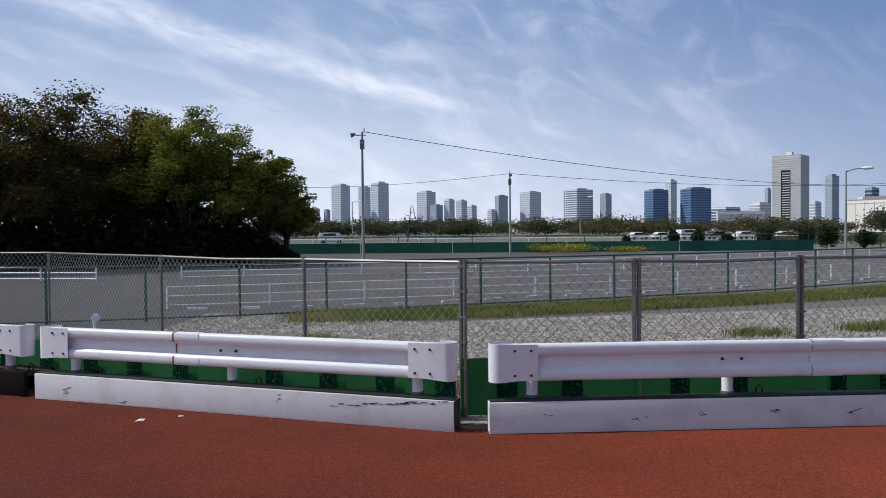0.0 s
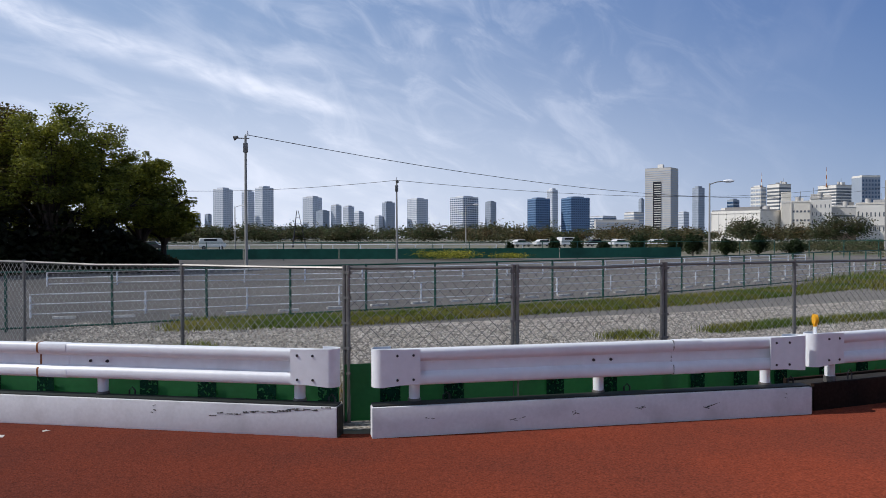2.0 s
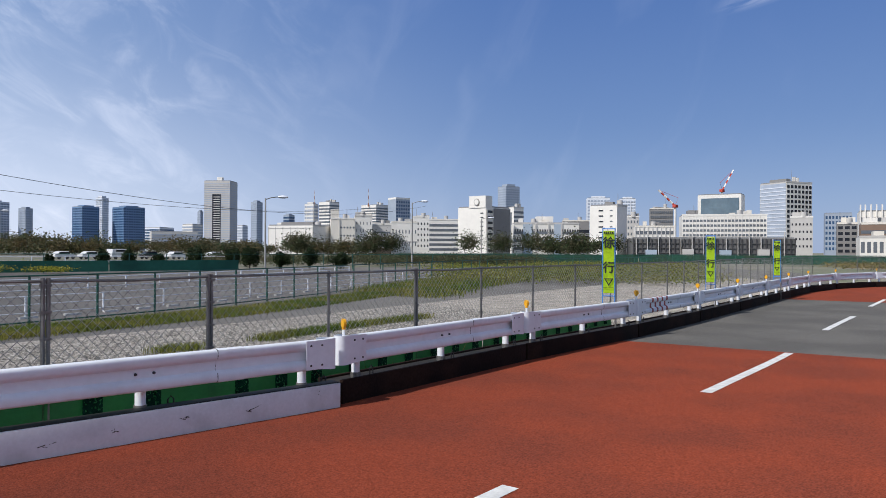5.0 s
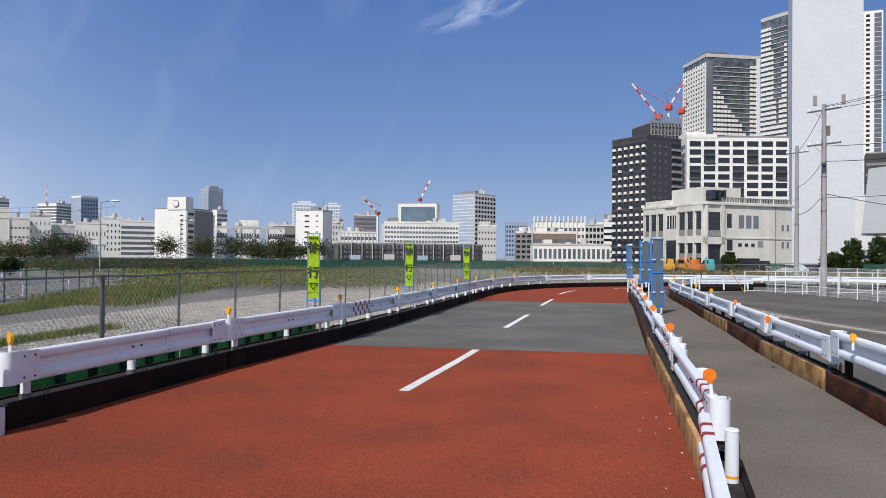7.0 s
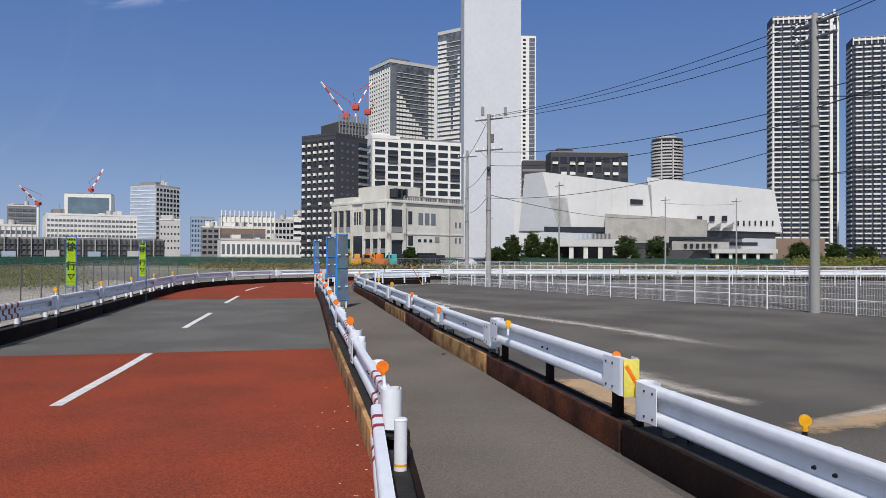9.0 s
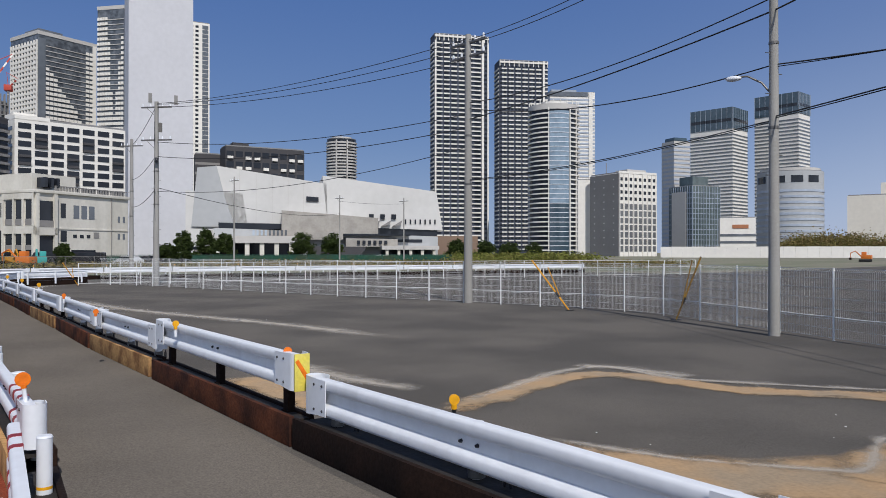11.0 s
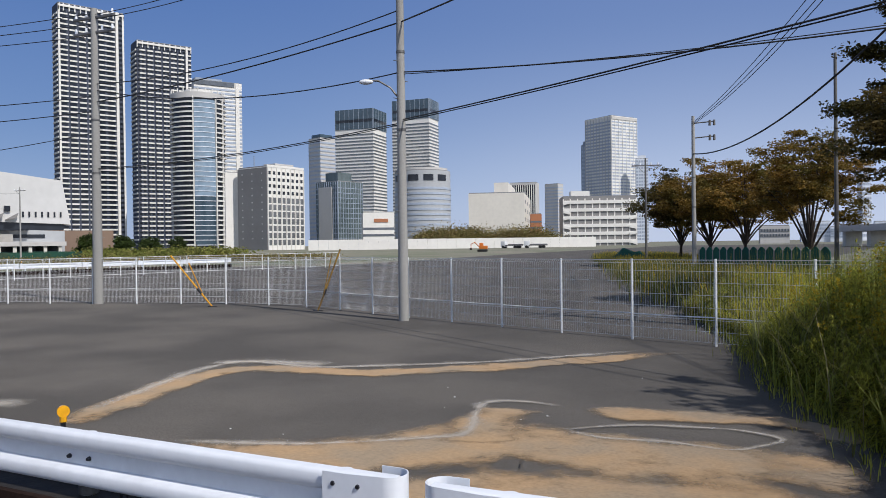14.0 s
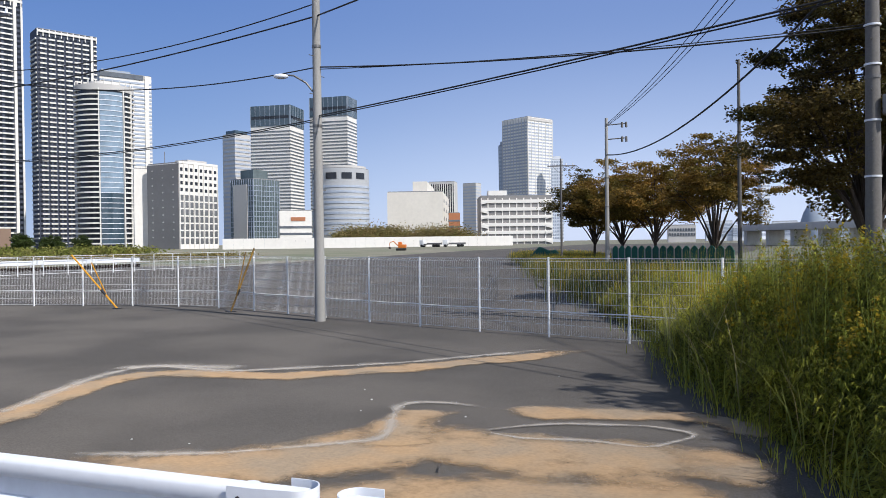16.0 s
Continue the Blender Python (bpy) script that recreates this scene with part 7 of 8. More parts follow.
for az, d, h in ((95.8, 95, 11.1), (103.5, 110, 10.2), (108.35, 115, 10.2), (152.9, 52, 7.4), (165.4, 31, 8.6)):
    q = bearing(az, d)
    utility_pole(q.x, q.y, h, 0.12 if az < 120 else 0.085, M_POLE if az < 120 else M_POLED, "thin utility pole in the distance", (h - 0.5,) if az < 160 else (), None, 30, gear=False)
for u in [o for o in scene.objects if o.name.startswith("utility_pole") and "loops" in o.get("label", "")]:
    part("transformer", tube([(0.0, -0.20, 8.45), (0.0, -0.20, 8.95)], 0.10, sides=12), M_POLED, u, "dark grey pole transformer")
    part("cut_out", box(-0.42, -0.22, -0.1, 0.1, 6.75, 7.0, 0.02), M_BOLT, u, "black switch box")
    part("bracket", tube([(0, 0, 6.85), (-0.5, 0, 6.9)], 0.025, sides=6), M_GALV, u)
    part("bracket", tube([(0, 0, 6.1), (0.55, 0, 6.1)], 0.025, sides=6), M_GALV, u)
    for a_, b_, z_, sag_ in ((0.1, -1.4, 5.6, 0.9), (0.1, -1.6, 4.3, 0.8), (0.0, 0.7, 8.0, 0.9), (0.0, -0.7, 8.0, 0.9)):
        part("drop_wire", tube([(a_ + (b_ - a_) * q / 8, 0.1, z_ - sag_ * math.sin(math.pi * q / 8) * 0.5 + 0.9 * q / 8) for q in range(9)], 0.014, sides=5), M_CABLE, u, "black drop wire")
loop = bmesh.new()
add_tube(loop, [(0.35 + 0.32 * math.cos(t), -0.1, 4.4 + 0.36 * math.sin(t)) for t in [2 * math.pi * k / 18 for k in range(19)]], 0.03, sides=6)
ob = link_mesh("cable_coil", loop, M_CABLE)
ob.matrix_world = pose(P1_.x, P1_.y, 0, 0, 0, 0)
tagged(ob, "black spare cable coil hung on the pole", "cable")


def cable(a, za, b, zb, sag, r=0.016, label="black overhead cable"):
    a, b = Vector((a.x, a.y, za)), Vector((b.x, b.y, zb))
    pts = []
    for k in range(25):
        t = k / 24
        p = a.lerp(b, t)
        p.z -= sag * 4 * t * (1 - t)
        pts.append(p)
    ob = link_mesh("overhead_cable", tube(pts, r * 1.3, sides=5), M_CABLE)
    tagged(ob, label + " slung between utility poles", "cable", "overhead cables")


X_ = Vector((-5.6, -8.1, 0))
P2_ = Vector((60.0, 1.2, 0))
for a, za, b, zb, sag, r in ((A_, 7.3, B_, 7.5, 0.35, 0.012), (A_, 7.1, B_, 6.0, 0.45, 0.012), (A_, 4.5, B_, 4.78, 0.18, 0.010), (A_, 4.46, B_, 4.74, 0.18, 0.008),
                             (A_, 6.7, B_, 7.2, 0.15, 0.015), (B_, 7.2, X_, 6.7, 0.1, 0.015), (A_, 9.6, B_, 9.9, 0.3, 0.010), (A_, 9.45, B_, 9.75, 0.35, 0.010),
                             (B_, 6.0, R_, 5.6, 0.15, 0.013), (B_, 5.95, R_, 5.65, 0.12, 0.008), (B_, 4.85, X_, 4.55, 0.10, 0.012), (B_, 4.81, X_, 4.50, 0.10, 0.009),
                             (C_, 6.0, R_, 7.0, 1.0, 0.022), (C_, 7.5, R_, 9.75, 0.5, 0.010), (C_, 7.45, R_, 9.3, 0.5, 0.010), (C_, 7.4, R_, 9.0, 0.5, 0.010),
                             (P1_, 10.0, A_, 9.65, 0.4, 0.011), (P1_, 9.95, A_, 9.3, 0.4, 0.011), (P1_, 9.8, A_, 8.9, 0.4, 0.011), (P1_, 7.9, A_, 6.9, 0.5, 0.012), (P1_, 7.1, A_, 6.4, 0.5, 0.012), (P1_, 5.2, A_, 5.7, 0.6, 0.010),
                             (P2_, 9.7, P1_, 9.9, 0.2, 0.012), (P2_, 7.2, P1_, 7.2, 0.3, 0.012), (P2_, 5.2, P1_, 5.4, 0.3, 0.012), (P1_, 5.4, bearing(103.5, 110), 7.5, 0.8, 0.014), (bearing(103.5, 110), 9.3, bearing(108.35, 115), 9.3, 0.2, 0.014),
                             (R_, 9.7, X_, 8.3, 0.4, 0.010), (R_, 9.5, X_, 8.2, 0.4, 0.010)):
    cable(a, za, b, zb, sag, r)
utility_pole(X_.x, X_.y, 8.6, 0.16, M_POLE, "grey concrete utility pole behind the roadside weeds", (8.2,), None, 70)


def lamp_pole(az, d, h, label, flood=False, turn=0.0):
    q = bearing(az, d)
    root = thing("lamp_post", pose(q.x, q.y, 0, 0, 0, turn), label, "lamp post", "yard lamp posts")
    part("shaft", tube([(0, 0, 0), (0, 0, h)], 0.09, 0.06, 10), M_POLE, root)
    if flood:
        part("lamp_arm", tube([(-0.45, 0, h - 0.15), (0.2, 0, h - 0.15)], 0.03, sides=6), M_GALV, root)
        bm = bmesh.new()
        bmesh.ops.create_cone(bm, cap_ends=True, segments=12, radius1=0.13, radius2=0.07, depth=0.26)
        bmesh.ops.transform(bm, matrix=pose(-0.5, 0, h - 0.12, 0, 70), verts=bm.verts)
        part("lamp_head", bm, M_GALV, root)
        part("junction_box", box(-0.12, 0.12, -0.12, 0.12, h - 0.9, h - 0.4, 0.02), M_GALV, root)
        part("insulator", tube([(0.1, 0, h), (0.1, 0, h + 0.25)], 0.06, 0.04, 8), M_WHITE, root)
    else:
        part("lamp_arm", tube([(0, 0, h - 0.1), (0.5, 0, h + 0.08), (1.1, 0, h + 0.15)], 0.04, sides=6), M_GALV, root)
        bm = bmesh.new()
        bmesh.ops.create_uvsphere(bm, u_segments=10, v_segments=6, radius=0.5)
        bmesh.ops.transform(bm, matrix=pose(1.4, 0, h + 0.15) @ Matrix.Diagonal((0.9, 0.35, 0.26, 1)), verts=bm.verts)
        part("lamp_head", bm, M_WHITE, root)


lamp_pole(-6.15, 42, 7.35, "tall grey floodlight pole in the yard", True)
lamp_pole(5.0, 60, 6.4, "grey pole carrying a cable over the yard", True, 90)
lamp_pole(28.0, 62, 6.0, "grey street lamp at the yard's edge", False, -20)
lamp_pole(-30.0, 50, 7.2, "grey pole among the trees", True)
lamp_pole(39.0, 85, 7.3, "grey street lamp at the yard's edge", False, -40)
lamp_pole(44.3, 110, 6.6, "grey street lamp at the yard's edge", False, -40)
lamp_pole(10.3, 105, 6.3, "grey street lamp at the yard's far side", False, -10)
lamp_pole(-6.9, 110, 6.3, "grey street lamp at the yard's far side", False, -10)
for a, za, b, zb, sag in ((bearing(-6.15, 42), 7.4, bearing(40, 120), 9.0, 2.6), (bearing(-14, 90), 7.3, bearing(5.0, 60), 6.4, 0.5), (bearing(5.0, 60), 6.4, bearing(36, 120), 8.6, 1.2)):
    cable(a, za, b, zb, sag, 0.014, "thin dark yard cable")


# braces of the lot fence
def fence_brace(foot, head, z, cross_at, label, paint=M_YELLOW):
    """A prop leaning along the fence from its foot to its head, with a shorter bar across it."""
    f, h = Vector((*foot, 0.02)), Vector((*head, z))
    root = thing("fence_brace", pose(f.x, f.y, 0.004), label, "prop", "fence props")
    d = h - f
    side = Vector((-d.y, d.x, 0)).normalized() * 0.06
    part("bar", tube([(0, 0, 0), d], 0.024, sides=8), paint, root)
    part("bar", tube([d * 0.22 - side, d * cross_at + side + Vector((d.x, d.y, 0)) * -0.14 + Vector((0, 0, 0.25))], 0.015, sides=8), paint, root)
    part("clamp", tube([d * 0.26, d * 0.36], 0.04, sides=8), M_BOLT, root, "black clamp")
    part("foot_plate", box(-0.1, 0.1, -0.1, 0.1, 0, 0.02), M_BOLT, root)


fence_brace((20.9, -12.5), (21.55, -11.5), 1.62, 0.7, "yellow steel prop leaning on the mesh fence")
fence_brace((16.9, -13.45), (16.55, -14.0), 1.75, 0.8, "dark yellow steel prop leaning on the mesh fence", M_OCHRE)
fence_brace((46.0, 3.6), (45.2, 4.3), 1.3, 0.6, "yellow steel prop at the lot's corner")


# ---------------------------------------------------------------- sand and silt washed over the lot
def washed(name, pts, width, z, mat, label, seed):
    """A ribbon of deposit along a line, its edges ragged."""
    r = random.Random(seed)
    line = rounded(pts, 0.12)
    rows = [[] for _ in range(5)]
    n = len(line)
    for k in range(n):
        a, b = Vector(line[max(0, k - 1)]), Vector(line[min(n - 1, k + 1)])
        d = (b - a).normalized()
        nrm = Vector((-d.y, d.x))
        p = Vector(line[k])
        e = noise.noise((p.x * 1.3, p.y * 1.3, seed)) * 0.35
        f = noise.noise((p.x * 1.1, p.y * 1.1, seed + 9)) * 0.35
        for row, o in zip(rows, (0.95 + e, 0.42 + e * 0.5, 0.0, -0.42 - f * 0.5, -0.95 - f)):
            q = p + nrm * width * o
            row.append((q.x, q.y, z))
    vs = [q for row in rows for q in row]
    fs = [(j * n + k, (j + 1) * n + k, (j + 1) * n + k + 1, j * n + k + 1) for j in range(4) for k in range(n - 1)]
    ob = pydata(name, vs, fs, mat)
    ob.data.update()
    if ob.data.polygons[0].normal.z < 0:
        ob.data.flip_normals()
    at = ob.data.attributes.new("cover", "FLOAT", "POINT")
    for j, c in enumerate((0.0, 0.6, 0.8, 0.6, 0.0) if mat is M_SAND else (0.0, 0.35, 0.85, 0.3, 0.0)):
        for k in range(n):
            t = k / (n - 1)
            at.data[j * n + k].value = c * min(1.0, 7 * t, 7 * (1 - t))
    return tagged(ob, label, "deposit", "", "stuff")


washed("silt_deposit", [(8.3, -3.2), (8.95, -4.12), (9.6, -5.02), (10.3, -6.1), (10.35, -6.9), (9.1, -7.25), (8.5, -7.8), (7.42, -9.1), (6.5, -10.8), (5.75, -12.3)], 0.33, 0.020, M_SILT, "pale dried silt line on the asphalt", 2)
washed("sand_deposit", [(7.6, -2.7), (8.5, -3.6), (9.2, -4.8), (9.85, -6.0), (9.5, -6.75), (8.1, -7.45), (7.0, -8.9), (6.1, -10.6), (5.3, -12.2)], 0.50, 0.016, M_SAND, "orange-brown sand washed in a curved band", 3)
washed("silt_deposit", [(10.75, -6.3), (10.4, -7.0), (9.7, -7.3), (9.0, -7.6)], 0.55, 0.012, M_SILT, "pale dried silt smear on the asphalt", 4)
washed("sand_deposit", [(6.6, -3.1), (5.5, -4.0), (4.7, -4.9), (4.2, -5.7), (3.5, -5.95), (2.4, -6.2), (1.5, -6.6)], 0.95, 0.018, M_SAND, "orange-brown sand washed in a curved band", 5)
washed("sand_deposit", [(4.3, -5.4), (4.9, -6.2), (5.15, -6.95)], 0.6, 0.021, M_SAND, "orange-brown tongue of washed sand", 6)
washed("sand_deposit", [(4.6, -7.2), (3.7, -7.5), (2.8, -7.95), (2.0, -7.9), (1.8, -7.2)], 0.42, 0.019, M_SAND, "thin sand round a bare patch of asphalt", 14)
washed("sand_deposit", [(4.2, -3.7), (3.2, -4.6), (2.2, -5.2), (1.2, -5.6)], 1.0, 0.014, M_SAND, "thin brown sand film on asphalt", 8)
washed("silt_deposit", [(6.9, -3.6), (5.7, -4.4), (4.9, -5.35), (4.78, -5.75), (5.45, -6.8), (5.15, -7.2), (4.3, -7.25)], 0.20, 0.023, M_SILT, "pale dried silt line on the asphalt", 7)
washed("silt_deposit", [(3.65, -6.36), (4.05, -6.42), (3.67, -6.96), (3.2, -7.25), (2.77, -7.42), (2.37, -7.33), (2.45, -6.95), (2.6, -6.68), (3.13, -6.6), (3.65, -6.36), (4.05, -6.42), (3.8, -6.8)], 0.12, 0.024, M_SILT, "pale rim of dried silt round a bare patch", 15)
washed("sand_deposit", [(5.3, -4.5), (4.5, -5.6), (3.5, -6.0), (2.3, -6.4), (1.4, -7.0)], 0.9, 0.0165, M_SAND, "brown sand film spread over the asphalt", 17)
washed("silt_deposit", [(34, 3.3), (29, 1.7), (26.2, 0.5), (24.1, -0.6), (22.2, -1.7), (20.2, -2.85), (18.4, -3.75), (16.4, -4.6), (14.4, -5.4)], 1.0, 0.012, M_SILT, "pale dried silt band across the lot", 11)
washed("silt_deposit", [(48.0, 2.6), (46.4, 5.0), (43, 5.5), (38, 5.0), (32, 3.4), (26, 1.4), (23, 0.3)], 1.1, 0.010, M_SILT, "pale silt beside the lot barrier", 12)
washed("silt_deposit", [(14.0, -2.0), (12, -2.4), (10.6, -2.9), (9.4, -3.6)], 0.7, 0.011, M_SILT, "pale silt smear beside the barrier", 16)
washed("sand_deposit", [(12, -1.3), (10, -1.8), (8.6, -2.2), (7.5, -2.7)], 0.5, 0.012, M_SAND, "sand gathered behind the barrier", 13)


# ---------------------------------------------------------------- plants
def leaf_quads(c, size, rng, flat=0.5):
    """Small bent leaves round the given centres."""
    n = len(c)
    a = rng.normal(size=(n, 3))
    a[:, 2] *= flat
    a /= np.linalg.norm(a, axis=1)[:, None]
    b = np.cross(a, rng.normal(size=(n, 3)))
    b /= np.linalg.norm(b, axis=1)[:, None]
    s = size * rng.uniform(0.6, 1.35, size=(n, 1))
    v = np.stack([c - a * s, c + b * s * 0.55, c + a * s, c - b * s * 0.55], 1).reshape(-1, 3)
    f = np.arange(4 * n).reshape(n, 4)
    return v, f


def np_mesh(name, v, f, mat, parent=None):
    me = bpy.data.meshes.new(name)
    me.vertices.add(len(v))
    me.vertices.foreach_set("co", np.asarray(v, dtype=np.float32).ravel())
    k = f.shape[1]
    me.loops.add(f.size)
    me.loops.foreach_set("vertex_index", f.astype(np.int32).ravel())
    me.polygons.add(len(f))
    me.polygons.foreach_set("loop_start", np.arange(0, f.size, k, dtype=np.int32))
    me.update(calc_edges=True)
    me.materials.append(mat)
    ob = new(name, me)
    if parent:
        ob.parent = parent
    return ob


def tree(x, y, h, spread, trunk_h, seed, mat, leaves, size, label, gaps=0.35, trunk_r=0.16, limbs=7, name="tree", vase=0.0, twigs=7, tuft=0.16, flat=0.55):
    rng = np.random.default_rng(seed)
    root = thing(name, pose(x, y, 0), label, "tree", "trees")
    bm = bmesh.new()
    lean = rng.normal(0, 0.03 if vase else 0.05, 2)
    top = Vector((lean[0] * trunk_h, lean[1] * trunk_h, trunk_h))
    add_tube(bm, [(0, 0, -0.1), (lean[0] * trunk_h * 0.4, lean[1] * trunk_h * 0.5, trunk_h * 0.5), top], trunk_r * 1.15, trunk_r * 0.75, 9)
    tips = []
    for k in range(limbs):
        az = 2 * math.pi * (k * 0.618 + rng.uniform(-0.08, 0.08)) if vase else 2 * math.pi * (k + rng.uniform(-0.3, 0.3)) / limbs
        p0 = top * rng.uniform(0.72, 1.0)
        if vase:
            u = math.sqrt((k + 0.4) / limbs) * rng.uniform(0.9, 1.05)
            reach, rise = spread * u * 0.9, (h - trunk_h) * (0.97 - vase * u * u) * rng.uniform(0.92, 1.0)
            p1 = p0 + Vector((math.cos(az) * reach * 0.42, math.sin(az) * reach * 0.42, rise * 0.58))
        else:
            up = rng.uniform(0.45, 1.0)
            reach = spread * rng.uniform(0.65, 1.0) * (1.15 - 0.55 * up)
            rise = (h - trunk_h) * (0.35 + 0.6 * up) * rng.uniform(0.85, 1.0)
            p1 = p0 + Vector((math.cos(az) * reach * 0.45, math.sin(az) * reach * 0.45, rise * 0.55))
        p2 = p0 + Vector((math.cos(az) * reach, math.sin(az) * reach, rise))
        add_tube(bm, [p0, p0.lerp(p1, 0.5) + Vector((0, 0, 0.1)), p1, p2], trunk_r * 0.55, trunk_r * 0.1, 6)
        for j in range(twigs):
            t = rng.uniform(0.45 if vase else 0.3, 1.0)
            q = p0.lerp(p1, t * 2) if t < 0.5 else p1.lerp(p2, t * 2 - 1)
            a2 = az + rng.uniform(-1.5, 1.5)
            L = spread * rng.uniform(0.18, 0.4 if vase else 0.5)
            e = q + Vector((math.cos(a2) * L, math.sin(a2) * L, L * rng.uniform(-0.15, 0.35 if vase else 0.75)))
            if e.z > h:
                e.z = h - 0.1
            add_tube(bm, [q, q.lerp(e, 0.5) + Vector((0, 0, 0.06)), e], trunk_r * 0.2, trunk_r * 0.05, 4, False)
            tips += [q.lerp(e, 0.45), q.lerp(e, 0.75), e]
        tips.append(p2)
    part("trunk", bm, M_BARK, root)
    tips = np.array([tuple(t) for t in tips])
    keep = rng.random(len(tips)) > gaps * 0.4
    tips = tips[keep]
    idx = rng.integers(0, len(tips), leaves)
    rad = spread * tuft * rng.uniform(0.5, 1.5, len(tips))
    off = np.clip(rng.normal(size=(leaves, 3)), -1.25, 1.25) * rad[idx][:, None]
    off[:, 2] *= flat
    c = tips[idx] + off
    v, f = leaf_quads(c, size, rng)
    np_mesh("crown", v, f, mat, root)
    return root


# big trees at the yard's west end
T_W = "dense dark tree with rust-tinged leaves by the yard"
for k, (az, d, h, sp, mt, seed) in enumerate(((-31.5, 44, 9.2, 4.0, M_LEAF_B, 1), (-26.6, 46, 10.2, 4.0, M_LEAF_B, 2), (-22.6, 48, 9.9, 3.8, M_LEAF_B, 3), (-19.0, 45, 9.5, 3.7, M_LEAF_A, 4),
                                              (-16.0, 46, 8.9, 3.2, M_LEAF_A, 5), (-13.2, 48, 7.4, 2.9, M_LEAF_A, 6), (-11.9, 50, 4.6, 2.0, M_LEAF_A, 10), (-36, 45, 9.5, 4.0, M_LEAF_B, 7), (-20.5, 52, 9.2, 3.6, M_LEAF_A, 8), (-25, 53, 9.6, 4.0, M_LEAF_B, 9))):
    q = bearing(az, d)
    tree(q.x, q.y, h, sp, 1.6, 20 + seed, mt, 36000 if mt is M_LEAF_B else 32000, 0.078, T_W if mt is M_LEAF_B else "leafy tree with sunlit yellow-green crown by the yard", 0.2, 0.2, 18, twigs=9, tuft=0.105 if mt is M_LEAF_B else 0.085, flat=0.7, vase=0.7)
# undergrowth beneath them, its leaf colour near black to carry the crowns' shade
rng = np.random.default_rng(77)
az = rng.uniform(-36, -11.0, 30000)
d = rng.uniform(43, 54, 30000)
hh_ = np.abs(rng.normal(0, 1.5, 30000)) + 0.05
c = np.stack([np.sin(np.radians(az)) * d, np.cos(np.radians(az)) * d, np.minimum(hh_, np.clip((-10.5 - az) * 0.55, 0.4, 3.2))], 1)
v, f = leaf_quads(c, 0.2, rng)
ob = tagged(np_mesh("undergrowth", v, f, M_SHADE), "dense undergrowth below the trees, coloured near black for shade", "shrubs", "", "stuff")

# autumn trees at the weedy side
T_R = "zelkova tree turning brown with a spreading crown"
q = bearing(173.2, 22)
tree(q.x, q.y, 11.2, 3.0, 1.9, 41, M_LEAF_B, 125000, 0.046, T_R + ", darkest of the row", 0.4, 0.16, 24, vase=0.70, twigs=14, tuft=0.085, flat=0.35)
q = bearing(176.5, 29)
tree(q.x, q.y, 8.5, 3.6, 1.6, 48, M_LEAF_B, 30000, 0.08, T_R + " behind the dark one", 0.3, 0.15, 16, vase=0.7, twigs=10, tuft=0.1, flat=0.45)
q = bearing(163.7, 38)
tree(q.x, q.y, 7.4, 2.9, 1.5, 52, M_LEAF_C, 36000, 0.058, T_R, 0.5, 0.115, 18, vase=0.5, twigs=10, tuft=0.085, flat=0.36)
for az, d, h, sp, seed in ((159.7, 52, 7.6, 3.9, 43), (157.4, 55, 7.7, 4.0, 44), (155.3, 58, 7.5, 3.8, 45)):
    q = bearing(az, d)
    tree(q.x, q.y, h, sp, 1.9, seed, M_LEAF_C if seed != 45 else M_LEAF_B, 34000, 0.075, T_R, 0.45, 0.115, 18, vase=0.6, twigs=10, tuft=0.085, flat=0.38)
tree(-2.7, -9.4, 7.2, 1.9, 2.2, 46, M_LEAF_B, 5200, 0.085, "half-bare roadside tree behind the weeds", 0.6, 0.2, 9, twigs=6, tuft=0.09)

# clipped trees before the white hall
for az, d, h, sp in ((92.2, 108, 5.6, 1.9), (93.9, 150, 7.3, 3.0), (95.1, 150, 6.6, 2.6), (100.7, 150, 6.4, 3.2), (102.9, 150, 6.3, 3.2), (112.4, 160, 5.4, 3.0), (114.6, 165, 5.2, 3.0), (116.4, 170, 4.8, 3.2), (118.2, 180, 4.6, 3.2), (91, 112, 3.4, 2.0), (84.5, 100, 3.4, 1.2)):
    q = bearing(az, d)
    tree(q.x, q.y, h * 0.93, sp * 0.8, 0.5, int(az * 10), M_CLIP, 9000, 0.17, "round clipped green tree before the buildings", 0.0, 0.14, 12, vase=0.85, twigs=9, tuft=0.13, flat=0.8)


def clumps(name, az0, az1, d0, d1, n_clump, top, n_leaf, size, mat, label, seed, wide=2.4):
    """A wood too far off to count."""
    rng = np.random.default_rng(seed)
    az = rng.uniform(az0, az1, n_clump)
    d = rng.uniform(d0, d1, n_clump)
    h = top * rng.uniform(0.55, 1.0, n_clump)
    i = rng.integers(0, n_clump, n_leaf)
    u = rng.normal(size=(n_leaf, 3)) * 0.5
    c = np.stack([np.sin(np.radians(az[i])) * d[i] + u[:, 0] * wide, np.cos(np.radians(az[i])) * d[i] + u[:, 1] * wide, h[i] * (0.62 + u[:, 2] * 0.36)], 1)
    c[:, 2] = np.maximum(c[:, 2], 0.1)
    v, f = leaf_quads(c, size, rng)
    return tagged(np_mesh(name, v, f, mat), label, "trees", "", "stuff")


clumps("far_wood", -14, 13, 235, 275, 110, 6.6, 60000, 0.36, M_WOODS, "far belt of dark green and brown trees", 60, 4.5)
clumps("far_wood", 10, 34, 200, 250, 44, 5.4, 20000, 0.30, M_AUTUMN, "far row of thinning autumn trees", 61, 3.0)
clumps("far_wood", 10, 36, 205, 255, 34, 5.8, 16000, 0.30, M_WOODS, "far row of dark green trees", 71, 3.0)
